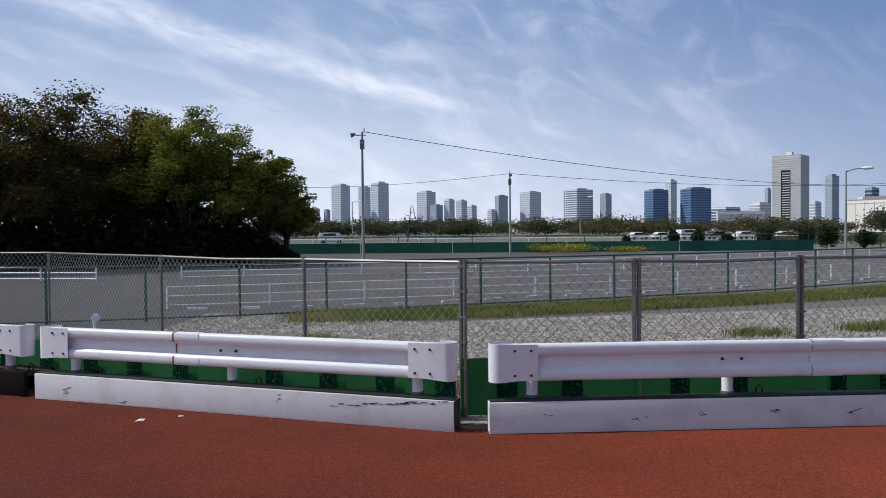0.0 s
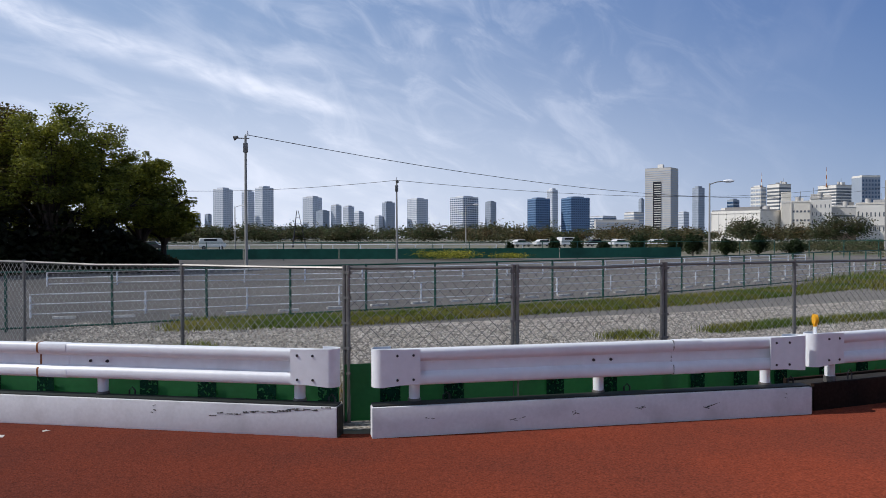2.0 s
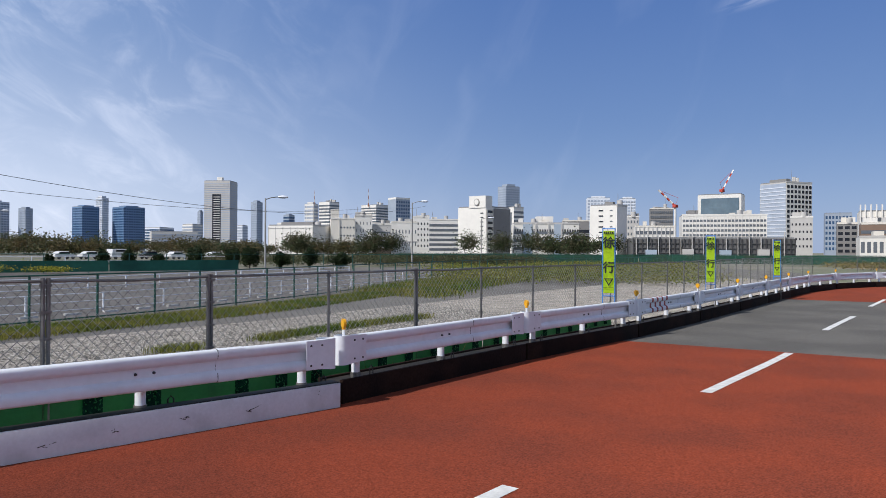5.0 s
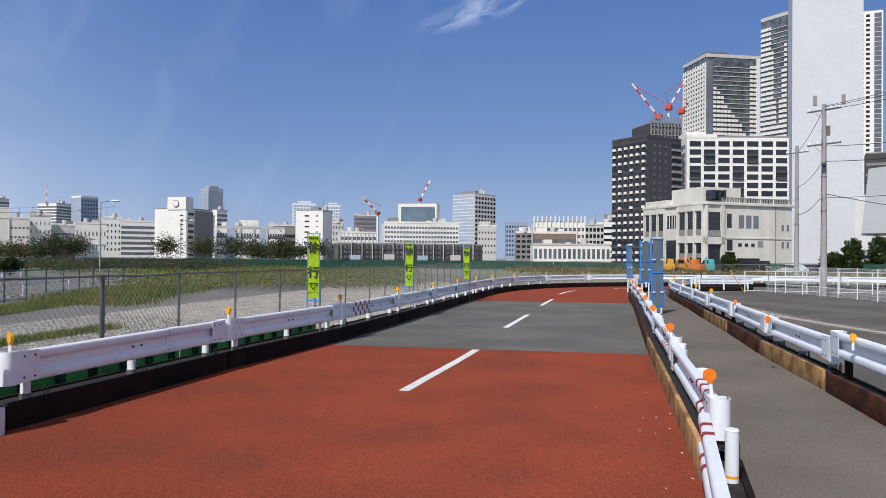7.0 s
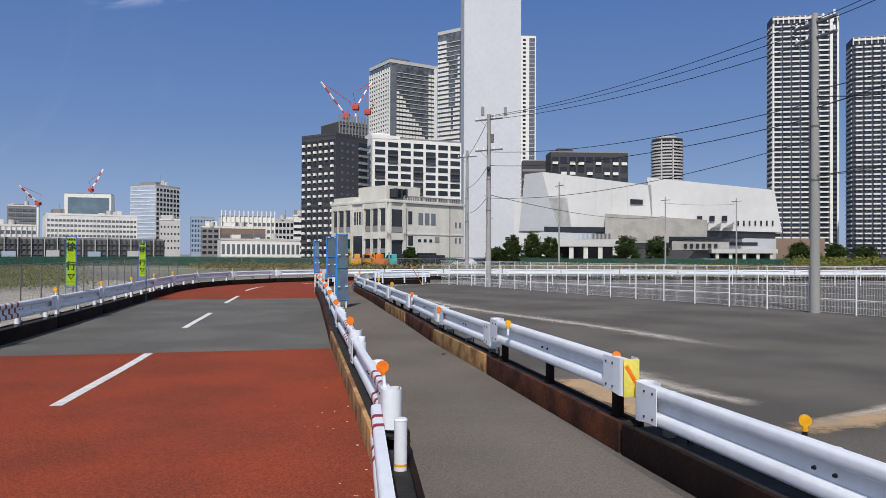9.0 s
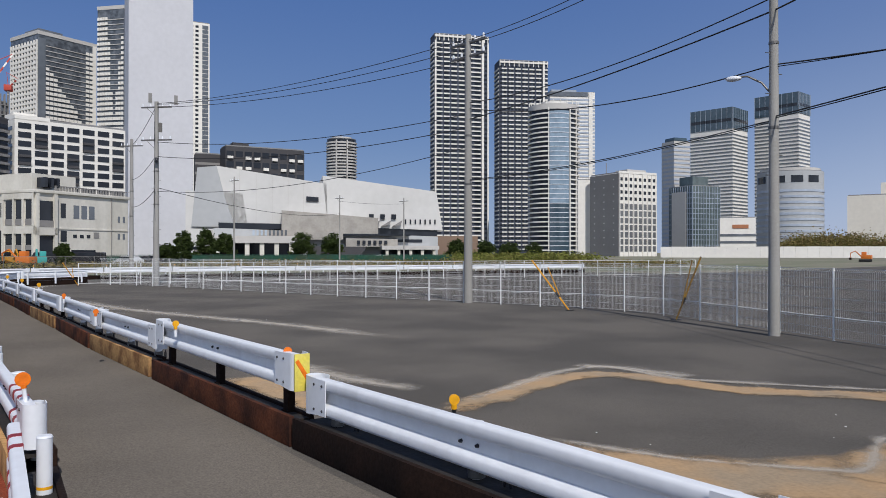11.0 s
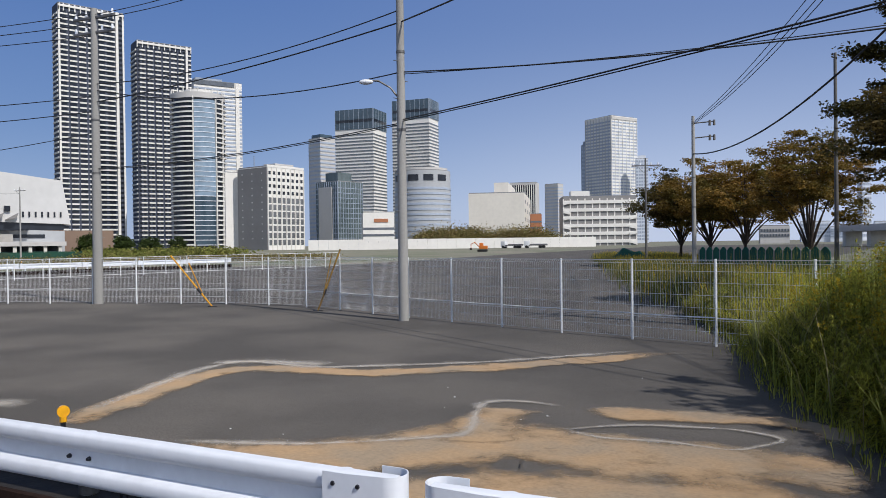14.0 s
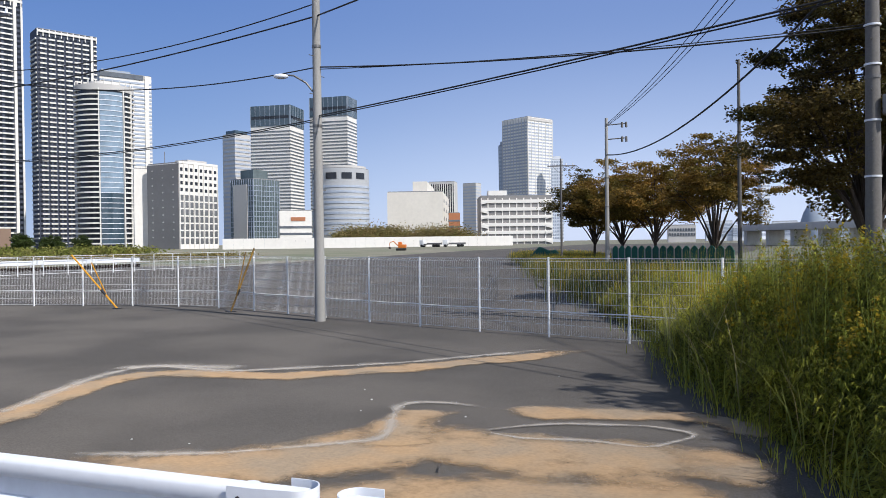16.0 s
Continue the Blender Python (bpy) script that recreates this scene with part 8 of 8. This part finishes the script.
clumps("far_wood", 30, 56, 170, 220, 13, 7.2, 26000, 0.24, M_WOODS, "far row of dark trees before white buildings", 62, 3.2)
clumps("weed_patch", 6, 14, 60, 66, 26, 1.0, 9000, 0.06, M_WEED, "yellow-green weeds before the green screen", 63, 1.2)
def bush(az, d, h, sp, seed):
    q = bearing(az, d)
    rng = np.random.default_rng(seed)
    root = thing("bush", pose(q.x, q.y, 0), "dark green upright bush by the yard fence", "bush", "dark bushes")
    bm = bmesh.new()
    for k in range(4):
        t = 2.4 * k
        add_tube(bm, [(0, 0, -0.05), (0.1 * math.cos(t), 0.1 * math.sin(t), h * 0.4), (sp * 0.5 * math.cos(t), sp * 0.5 * math.sin(t), h * 0.8)], 0.03, 0.008, 5)
    part("stems", bm, M_BARK, root)
    n = 2600
    u = rng.normal(size=(n, 3))
    u /= np.linalg.norm(u, axis=1)[:, None]
    u *= rng.uniform(0.25, 1.0, (n, 1)) ** 0.5
    lump = 0.75 + 0.3 * np.sin(u[:, 0] * 5 + seed) * np.cos(u[:, 1] * 4 + seed * 2)
    c = np.stack([u[:, 0] * sp * lump, u[:, 1] * sp * lump, h * (0.52 + 0.48 * u[:, 2] * lump)], 1)
    v, f = leaf_quads(c, 0.085, rng)
    np_mesh("crown", v, f, M_DARKBUSH, root)


M_DARKBUSH = leaf_material("dark_bush_leaf", (0.035, 0.055, 0.018), (0.02, 0.034, 0.012), 0.5)
for k, (az, h, sp) in enumerate(((13.6, 1.5, 0.5), (16.9, 2.0, 0.6), (18.6, 2.1, 0.75), (20.6, 1.6, 0.7), (23.1, 2.3, 1.0), (25.7, 2.2, 0.9), (26.9, 2.4, 1.1), (29.2, 1.9, 1.0), (31.3, 2.3, 0.9), (33.6, 1.8, 1.2))):
    bush(az, 70 + 1.5 * (k % 3), h, sp, 700 + k)
clumps("shrubs", 24, 48, 80, 105, 90, 1.6, 44000, 0.10, M_WOODS, "dark shrubs along the yard fence", 64, 2.6)
clumps("brush", 70, 128, 85, 125, 300, 0.9, 40000, 0.13, M_DRY, "dry brown brush on waste ground", 65, 4.0)
clumps("brush", 112, 122, 110, 180, 60, 2.1, 14000, 0.2, M_BRUSH, "green brush before the towers", 66, 4.0)
clumps("brush", 136.2, 146.0, 322, 335, 70, 10.0, 30000, 0.4, M_DRY, "dry brush on a bank behind the hoarding", 67, 6.0)
clumps("brush", 42, 60, 42, 95, 260, 0.8, 60000, 0.075, M_BRUSH, "green brush in the yard", 68, 3.0)


def blades(name, pts, h, n_leaf, mat, label, seed, width=0.012, lean=0.35, jitter=0.25):
    """Upright narrow blades scattered at points."""
    rng = np.random.default_rng(seed)
    pts = np.asarray(pts)
    i = rng.integers(0, len(pts), n_leaf)
    base = np.zeros((n_leaf, 3))
    base[:, :2] = pts[i][:, :2] + rng.normal(0, jitter, (n_leaf, 2))
    az = rng.uniform(0, 2 * np.pi, n_leaf)
    hgt = h * rng.uniform(0.45, 1.1, n_leaf)
    out = np.stack([np.cos(az), np.sin(az), np.zeros(n_leaf)], 1)
    side = np.stack([-np.sin(az), np.cos(az), np.zeros(n_leaf)], 1) * width
    ln = (rng.uniform(0.1, 1.0, n_leaf) * lean * hgt)[:, None]
    mid = base + out * ln * 0.35
    mid[:, 2] += hgt * 0.6
    tip = base + out * ln
    tip[:, 2] += hgt
    v = np.stack([base - side, base + side, mid + side * 0.8, mid - side * 0.8, tip + side * 0.15, tip - side * 0.15], 1).reshape(-1, 3)
    k = np.arange(n_leaf)[:, None] * 6
    f = np.concatenate([k + np.array([[0, 1, 2, 3]]), k + np.array([[3, 2, 4, 5]])])
    return tagged(np_mesh(name, v, f, mat), label, "grass", "", "stuff")


# goldenrod and reeds at the lot's west side
rng = np.random.default_rng(90)


def edge_x(y):
    return np.interp(-y, [4.0, 6.4, 8.0, 10.0, 13.9, 23.7, 75], [0.2, 1.0, 2.0, 3.3, 5.3, 12.4, 45])


NW = 5600
ys = -(5.2 + 13.0 * rng.random(NW) ** 1.25)
xs = edge_x(ys) - 0.12 - np.abs(rng.normal(0, 1.7, NW))
weed_pts = np.stack([xs, ys], 1)
weed_h = 1.86 * np.clip(0.26 + (edge_x(ys) - xs) * 0.52, 0.26, 1.0) * rng.uniform(0.7, 1.06, NW) * np.interp(-ys, [11.0, 13.0], [1.0, 0.62])


def weeds(pts, hgt, per, size, seed):
    rng = np.random.default_rng(seed)
    n = len(pts)
    lean = rng.normal(0, 0.09, (n, 2))
    i = np.repeat(np.arange(n), per)
    t = rng.uniform(0.12, 1.0, n * per)
    c = np.zeros((n * per, 3))
    c[:, :2] = pts[i] + lean[i] * (t * hgt[i])[:, None]
    c[:, 2] = t * hgt[i]
    az = rng.uniform(0, 2 * np.pi, n * per)
    L = size * (1.25 - 0.8 * t) * rng.uniform(0.7, 1.3, n * per)
    out = np.stack([np.cos(az), np.sin(az), rng.uniform(-0.25, 0.75, n * per)], 1)
    side = np.stack([-np.sin(az), np.cos(az), np.zeros(n * per)], 1) * (L * 0.085)[:, None]
    mid = c + out * (L * 0.5)[:, None] + np.array([0, 0, 0.02])
    tip = c + out * L[:, None] - np.array([0, 0, 0.03])
    v = np.stack([c, mid + side, tip, mid - side], 1).reshape(-1, 3)
    return v, np.arange(len(v)).reshape(-1, 4), lean


v, f, lean = weeds(weed_pts, weed_h, 58, 0.15, 91)
tagged(np_mesh("tall_weeds", v, f, M_WEED), "tall green goldenrod weeds crowding the lot's edge", "weeds", "", "stuff")
pick = (rng.random(NW) > 0.88) & (weed_h > 0.8)
c = np.concatenate([weed_pts[pick] + lean[pick] * weed_h[pick][:, None], weed_h[pick][:, None]], 1)
c = np.repeat(c, 44, 0)
drop = rng.uniform(0.0, 1.0, len(c))
c[:, :2] += rng.normal(0, 1.0, (len(c), 2)) * (0.012 + 0.05 * drop)[:, None]
c[:, 2] += 0.10 - 0.30 * drop
v, f = leaf_quads(c, 0.018, rng)
tagged(np_mesh("blooms", v, f, M_PLUME), "yellow goldenrod blooms above the weeds", "flowers", "", "stuff")
edge = np.stack([edge_x(-np.linspace(5.5, 15, 60)) - 0.35, -np.linspace(5.5, 15, 60)], 1)
blades("edge_grass", edge, 0.17, 9000, M_WEED, "coarse grass along the foot of the weeds", 92, 0.005, 0.9, 0.22)
reed_pts = np.stack([edge_x(-np.linspace(8.5, 12.5, 14)) - 0.6, -np.linspace(8.5, 12.5, 14)], 1)
blades("reeds", reed_pts, 1.2, 220, M_REED, "pale arching reeds among the weeds", 93, 0.008, 1.0, 0.25)
front = np.stack([edge_x(-np.linspace(5.3, 12.8, 90)), -np.linspace(5.3, 12.8, 90)], 1)
front = np.concatenate([front - np.array([o, 0]) for o in (0.35, 0.6, 0.9, 1.3, 1.8)])
front = front[rng.random(len(front)) > 0.45]
blades("long_grass", front, 0.62, 3600, M_LONG, "long arching grass blades in front of the weeds", 101, 0.006, 1.1, 0.22)
blades("weed_stalks", weed_pts[weed_h > 1.0], 1.62, 4200, M_LONG, "upright green stalks of the goldenrod", 103, 0.005, 0.16, 0.12)
blades("straw", front, 1.0, 700, M_REED, "dry straw-coloured stalks among the weeds", 102, 0.004, 0.5, 0.25)
far_pts = np.stack([edge_x(-np.linspace(15, 70, 200)) - 0.8 - 1.2 * rng.random(200), -np.linspace(15, 70, 200)], 1)
far_pts = np.concatenate([far_pts - np.array([k * 1.3, 0]) for k in range(6)])
blades("far_grass", far_pts, 0.85, 70000, M_FARGRASS, "tall grass beyond the mesh fence", 94, 0.011, 0.7, 0.5)
blades("far_blooms", far_pts, 0.95, 8000, M_PLUME, "yellow blooms in the grass beyond the fence", 95, 0.012, 0.4, 0.5)

# grass strips in the yard
strip = rounded([(-3.2, 16.6), (0, 17.1), (4, 18.4), (8, 19.8), (12, 21.6), (20, 26.2), (30, 32)], 0.15)
strip = np.array(strip)
strip = np.concatenate([strip + np.array([0, o]) for o in (-0.9, -0.5, -0.1, 0.3, 0.7)])
blades("grass_strip", strip, 0.14, 80000, M_GRASS, "strip of rough green grass along the yard fence", 96, 0.007, 0.8, 0.16)
t2 = np.array(rounded([(5.0, 13.2), (5.6, 13.3)], 0.1) + rounded([(7.2, 13.7), (9.5, 14.6), (13, 15.6)], 0.1) + rounded([(-2.2, 13.2), (-2.6, 12.2)], 0.2))
blades("grass_tufts", t2, 0.16, 9000, M_GRASS, "small tufts of green grass in gravel", 97, 0.006, 0.8, 0.14)
t3 = np.array([(x, y + 1.7) for x, y in OUTER_C if -2 < x < 9])
blades("dry_tufts", t3, 0.34, 1500, M_DRY, "dry yellow tufts along the fence foot", 98, 0.006, 0.9, 0.35)
t4 = np.array(rounded([(19, 24.5), (26, 29.5), (36, 35), (50, 42)], 0.3))
t4 = np.concatenate([t4 + np.array([0, o]) for o in (-2, -1, 0, 1, 2)])
blades("rank_grass", t4, 0.3, 40000, M_GRASS, "rank green grass at the yard's corner", 99, 0.012, 0.6, 0.5)


# loose stones on the gravel
rng = np.random.default_rng(123)
n_s = 60000
gx = rng.uniform(-5.5, 16, n_s)
gy = np.interp(gx, [-6, 0, 4, 8, 12, 16], [11.0, 8.3, 8.9, 10.1, 11.2, 12.6]) + rng.random(n_s) ** 1.3 * 7.0
size_s = rng.uniform(0.010, 0.034, n_s)[:, None]
oct_ = np.array([(1, 0, 0), (-1, 0, 0), (0, 1, 0), (0, -1, 0), (0, 0, 0.8), (0, 0, -0.3)])
v = (np.stack([gx, gy, np.full(n_s, 0.016)], 1)[:, None, :] + oct_[None] * size_s[:, :, None] * rng.uniform(0.6, 1.4, (n_s, 6, 1))).reshape(-1, 3)
f = (np.arange(n_s)[:, None, None] * 6 + np.array([(0, 2, 4), (2, 1, 4), (1, 3, 4), (3, 0, 4)])[None]).reshape(-1, 3)
tagged(np_mesh("loose_stones", v, f, M_STONES), "loose grey stones strewn over the gravel", "gravel", "", "stuff")


# ---------------------------------------------------------------- vehicles and machines
P_WHITE = material("white_car_paint", (0.75, 0.75, 0.74), (0.68, 0.68, 0.68), 0.25, scale=1, amount=0.3, bump=0)
P_BLACK = material("black_car_paint", (0.03, 0.03, 0.035), None, 0.25, bump=0)
P_TYRE = material("tyre_rubber", (0.02, 0.02, 0.02), None, 0.9, bump=0)
P_AMBER = material("machine_yellow", (0.62, 0.30, 0.02), (0.5, 0.24, 0.02), 0.45, scale=1, amount=0.5, bump=0)
P_GREENM = material("machine_turquoise", (0.05, 0.35, 0.33), (0.04, 0.28, 0.27), 0.45, scale=1, amount=0.5, bump=0)
P_ORANGE = material("machine_orange", (0.65, 0.18, 0.02), None, 0.45, bump=0)


def car(m, paint, label, van=False):
    root = thing("parked_car", m, label, "car", "parked cars")
    h = 1.85 if van else 1.4
    prof = ([(-2.1, 0.35), (2.15, 0.35), (2.15, 0.95), (1.75, 1.15), (1.35, h), (-2.0, h), (-2.12, 1.0)] if van else
            [(-2.1, 0.35), (2.1, 0.35), (2.15, 0.7), (1.1, 0.88), (0.5, h), (-1.0, h), (-1.7, 0.95), (-2.12, 0.88)])
    bm = prism(prof, 1.66)
    bmesh.ops.translate(bm, verts=bm.verts, vec=(0, -0.83, 0))
    bmesh.ops.bevel(bm, geom=bm.edges[:], offset=0.06, segments=1, affect="EDGES")
    body = part("body", bm, paint, root)
    for sy in (-0.84, 0.80):
        part("side_window", box(-1.3, 0.75, sy, sy + 0.04, h - 0.5, h - 0.12), G_DARK, body)
        for x in (-1.35, 1.35):
            w = part("wheel", tube([(x, sy - 0.03, 0.31), (x, sy + 0.1, 0.31)], 0.31, sides=16), P_TYRE, root)
            part("rim", tube([(x, sy - 0.036, 0.31), (x, sy + 0.106, 0.31)], 0.17, sides=12), M_GALV, w)


for k, (az, d, turn, p, van) in enumerate(((-8.5, 128, 10, P_WHITE, True), (-12.6, 120, 0, P_BLACK, False), (14.5, 150, 20, P_WHITE, False), (16.2, 152, 15, P_WHITE, False), (18.0, 150, 20, P_WHITE, True), (20.1, 153, 10, P_BLACK, False),
                                          (21.8, 150, 20, P_WHITE, False), (24.5, 152, 10, P_WHITE, False), (83.6, 104, 60, P_BLACK, True), (86.0, 106, 70, P_BLACK, True), (88.6, 108, 40, P_WHITE, False), (89.9, 110, 80, P_BLACK, False), (106.5, 140, 20, P_WHITE, False))):
    q = bearing(az, d)
    car(pose(q.x, q.y, 0.01, 0, 0, turn), p, ("white" if p is P_WHITE else "black") + (" parked van in the distance" if van else " parked saloon car in the distance"), van)


def digger(x, y, turn, paint, label):
    root = thing("excavator", pose(x, y, 0.01, 0, 0, turn) @ Matrix.Scale(0.72, 4), label, "excavator", "building machines")
    for sy in (-1.0, 0.55):
        bm = box(-1.5, 1.5, sy, sy + 0.45, 0, 0.75, 0.2)
        part("track", bm, P_TYRE, root)
    part("house", box(-1.6, 0.9, -0.95, 0.95, 0.85, 1.9, 0.12), paint, root)
    cab = part("cab", box(-0.2, 0.95, -0.95, 0.0, 1.6, 2.75, 0.1), paint, root)
    part("cab_window", box(-0.05, 0.97, -0.97, -0.1, 1.95, 2.6, 0.03), G_DARK, cab)
    part("boom", tube([(0.9, 0.3, 1.5), (2.4, 0.3, 3.0), (3.6, 0.3, 2.4)], 0.18, 0.13, 6), paint, root)
    part("bucket", box(3.3, 3.9, 0.0, 0.7, 0.6, 1.2, 0.1), M_STEEL, root)
    part("stick", tube([(3.6, 0.3, 2.4), (3.5, 0.3, 1.1)], 0.13, 0.1, 6), paint, root)


for az, d, turn, p, lb in ((80.3, 98, 20, P_AMBER, "yellow excavator on waste ground"), (81.4, 100, 200, P_AMBER, "yellow excavator on waste ground"), (83.1, 98, 10, P_GREENM, "turquoise excavator with raised arm"), (82.2, 97, 60, P_ORANGE, "orange crawler machine on waste ground")):
    q = bearing(az, d)
    digger(q.x, q.y, turn, p, lb)
q = bearing(140.7, 170)
digger(q.x, q.y, 30, P_ORANGE, "small orange machine on the far lot")


def flat_truck(az, d, turn):
    q = bearing(az, d)
    root = thing("flatbed_truck", pose(q.x, q.y, 0.01, 0, 0, turn), "white flatbed truck by the hoarding", "truck", "trucks")
    part("cab", box(2.2, 3.9, -1.1, 1.1, 0.6, 2.6, 0.15), P_WHITE, root)
    part("bed", box(-4.2, 2.1, -1.15, 1.15, 0.9, 1.2, 0.03), M_GALV, root)
    part("side_rail", box(-4.2, 2.1, -1.17, -1.12, 1.2, 1.55), M_GALV, root)
    for x in (-3, -1.8, 3.0):
        part("wheel", tube([(x, -1.15, 0.5), (x, 1.15, 0.5)], 0.5, sides=14), P_TYRE, root)


flat_truck(144.7, 270, 25)
flat_truck(142.9, 275, 10)


# tower cranes over unfinished buildings
def crane(az, d, z0, z1, jib_az, jib_z, reach):
    q = bearing(az, d)
    root = thing("tower_crane", pose(q.x, q.y, 0), "red and white luffing tower crane", "crane", "tower cranes")
    part("mast", tube([(0, 0, 0), (0, 0, z1)], d * 0.0015, sides=4), W_WHITE, root)
    part("slewing_deck", box(-1.5, 1.5, -1.1, 1.1, z1 - 0.9, z1 + 0.9, 0.15), W_RED, root)
    e = bearing(jib_az, reach)
    n = 6
    for k in range(n):
        a = Vector((e.x * k / n, e.y * k / n, z1 + (jib_z - z1) * k / n))
        b = Vector((e.x * (k + 1) / n, e.y * (k + 1) / n, z1 + (jib_z - z1) * (k + 1) / n))
        part("jib_section", tube([a, b], d * 0.0012, sides=4), W_RED if k % 2 == 0 else W_WHITE, root)
    part("stay", tube([(0, 0, z1 + 0.8), (-e.x * 0.18, -e.y * 0.18, z1 + 5), (e.x, e.y, jib_z)], 0.12, sides=4), W_RED, root)


crane(79.6, 268, 44, 51, 350, 63, 9)
crane(80.3, 272, 44, 55, 120, 66, 9)
crane(81.2, 275, 44, 54, 200, 57, 3)
crane(58.6, 480, 10, 30, 320, 40, 10)
crane(61.8, 520, 20, 42, 100, 56, 11)


# elevated road far to the south
deck = thing("elevated_road", pose(0, 0, 0), "pale concrete elevated road in the distance", "viaduct")
A, B = bearing(166.3, 210), bearing(180, 150)
n = 7
for k in range(n):
    a, b = A + (B - A) * k / n, A + (B - A) * (k + 1) / n
    w = (b - a).length
    m = pose(a.x, a.y, 0, 0, 0, math.degrees(math.atan2(b.y - a.y, b.x - a.x)))
    o = part("span", box(0, w, -4, 4, 3.6, 5.2, 0.1), W_STONE, deck)
    o.matrix_local = m
    o = part("pier", box(-0.8, 0.8, -2, 2, 0, 3.6, 0.1), W_CONC, deck)
    o.matrix_local = m
far_tower(166.63, 166.9, 167.44, 900, 82, W_HAZE, G_GREY, "pale office tower beyond the trees", 16, 5)
far_tower(160.6, 160.6, 162.5, 420, 9, W_STONE, G_GREY, "low pale hall beyond the trees", 2, 10)
for l_, r_, h_ in ((163.2, 165.0, 15), (165.0, 166.5, 11), (167.6, 169.2, 14), (171.6, 174.6, 12)):
    far_tower(l_, l_, r_, 620, h_, W_HAZE, G_GREY, "low pale city blocks beyond the elevated road", 4, 14)
dome = bmesh.new()
bmesh.ops.create_uvsphere(dome, u_segments=24, v_segments=12, radius=1.0)
q = bearing(170.3, 420)
bmesh.ops.transform(dome, matrix=pose(q.x, q.y, 0) @ Matrix.Diagonal((8, 8, 20, 1)), verts=dome.verts)
tagged(link_mesh("dome_hall", dome, W_HAZE_D, None, "", True), "dark domed hall beyond the elevated road", "building")
# lattice derrick by the far quay
q = bearing(-2.4, 150)
root = thing("derrick", pose(q.x, q.y, 0), "dark lattice derrick beyond the yard", "mast")
for a in range(3):
    t = 2 * math.pi * a / 3
    part("leg", tube([(1.7 * math.cos(t), 1.7 * math.sin(t), 0), (0.2 * math.cos(t), 0.2 * math.sin(t), 7.2)], 0.09, 0.06, 5), M_BOLT, root)
for k in range(5):
    z_ = 1 + k * 1.2
    r_ = 1.7 - 1.5 * z_ / 7.2
    part("ring", tube([(r_ * math.cos(t), r_ * math.sin(t), z_) for t in [2 * math.pi * a / 3 for a in range(4)]], 0.05, sides=4), M_BOLT, root)


# scalloped green screen fence beyond the tall grass, and a tarpaulin
root = thing("scalloped_fence", pose(0, 0, 0), "dark green fence with a scalloped top beyond the grass", "fence")
A, B = bearing(156.6, 40), bearing(165.0, 34)
n = 16
for k in range(n):
    a, b = A + (B - A) * k / n, A + (B - A) * (k + 1) / n
    w = (b - a).length
    prof = [(0, 0), (w, 0)] + [(w * (1 - j / 8), 1.32 + 0.22 * math.sin(math.pi * j / 8)) for j in range(9)]
    o = part("panel", prism(prof, 0.04), M_TEAL, root)
    o.matrix_local = pose(a.x, a.y, 0, 0, 0, math.degrees(math.atan2(b.y - a.y, b.x - a.x)))
    o = part("post", tube([(0, 0.02, 0), (0, 0.02, 1.42)], 0.03, sides=6), M_POLE, root)
    o.matrix_local = pose(a.x, a.y, 0)
q = bearing(151.6, 60)
bm = bmesh.new()
bmesh.ops.create_uvsphere(bm, u_segments=18, v_segments=10, radius=1.0)
for v_ in bm.verts:
    v_.co = Vector((v_.co.x * 1.5, v_.co.y * 1.1, max(0.0, v_.co.z) * 1.25 * (1 + 0.15 * math.sin(v_.co.x * 7))))
ob = link_mesh("tarpaulin", bm, M_TEAL)
ob.matrix_world = pose(q.x, q.y, 0.0, 0, 0, 30)
tagged(ob, "dark green tarpaulin draped over a heap", "tarpaulin")


# ---------------------------------------------------------------- small litter and marks
def litter(x, y, z, size, seed, label):
    r = random.Random(seed)
    bm = bmesh.new()
    bmesh.ops.create_icosphere(bm, subdivisions=1, radius=size)
    for v_ in bm.verts:
        v_.co += Vector((r.uniform(-1, 1), r.uniform(-1, 1), r.uniform(-1, 1))) * size * 0.4
        v_.co.z = max(0.0, v_.co.z * 0.35)
    ob = link_mesh("litter", bm, M_LINE)
    ob.matrix_world = pose(x, y, z, 0, 0, r.uniform(0, 360))
    tagged(ob, label, "litter", "scraps of litter")


litter(-3.1, 7.75, 0.011, 0.055, 1, "crumpled white paper on the red road")
litter(-2.75, 7.9, 0.011, 0.03, 2, "small pale scrap by the barrier")
for k in range(16):
    r = random.Random(200 + k)
    x = r.uniform(5.6, 12)
    litter(x, cross(MEDIAN_C, x) + 0.05 + abs(r.gauss(0, 0.35)), 0.011, r.uniform(0.006, 0.018), 300 + k, "small pale stone chip on the road")
for k in range(12):
    r = random.Random(500 + k)
    litter(r.uniform(1.6, 8), r.uniform(-10.5, -4), 0.013, r.uniform(0.006, 0.02), 600 + k, "small pale pebble on the lot")
litter(9.3, -0.9, 0.09, 0.07, 9, "white torn wrapper behind the barrier")
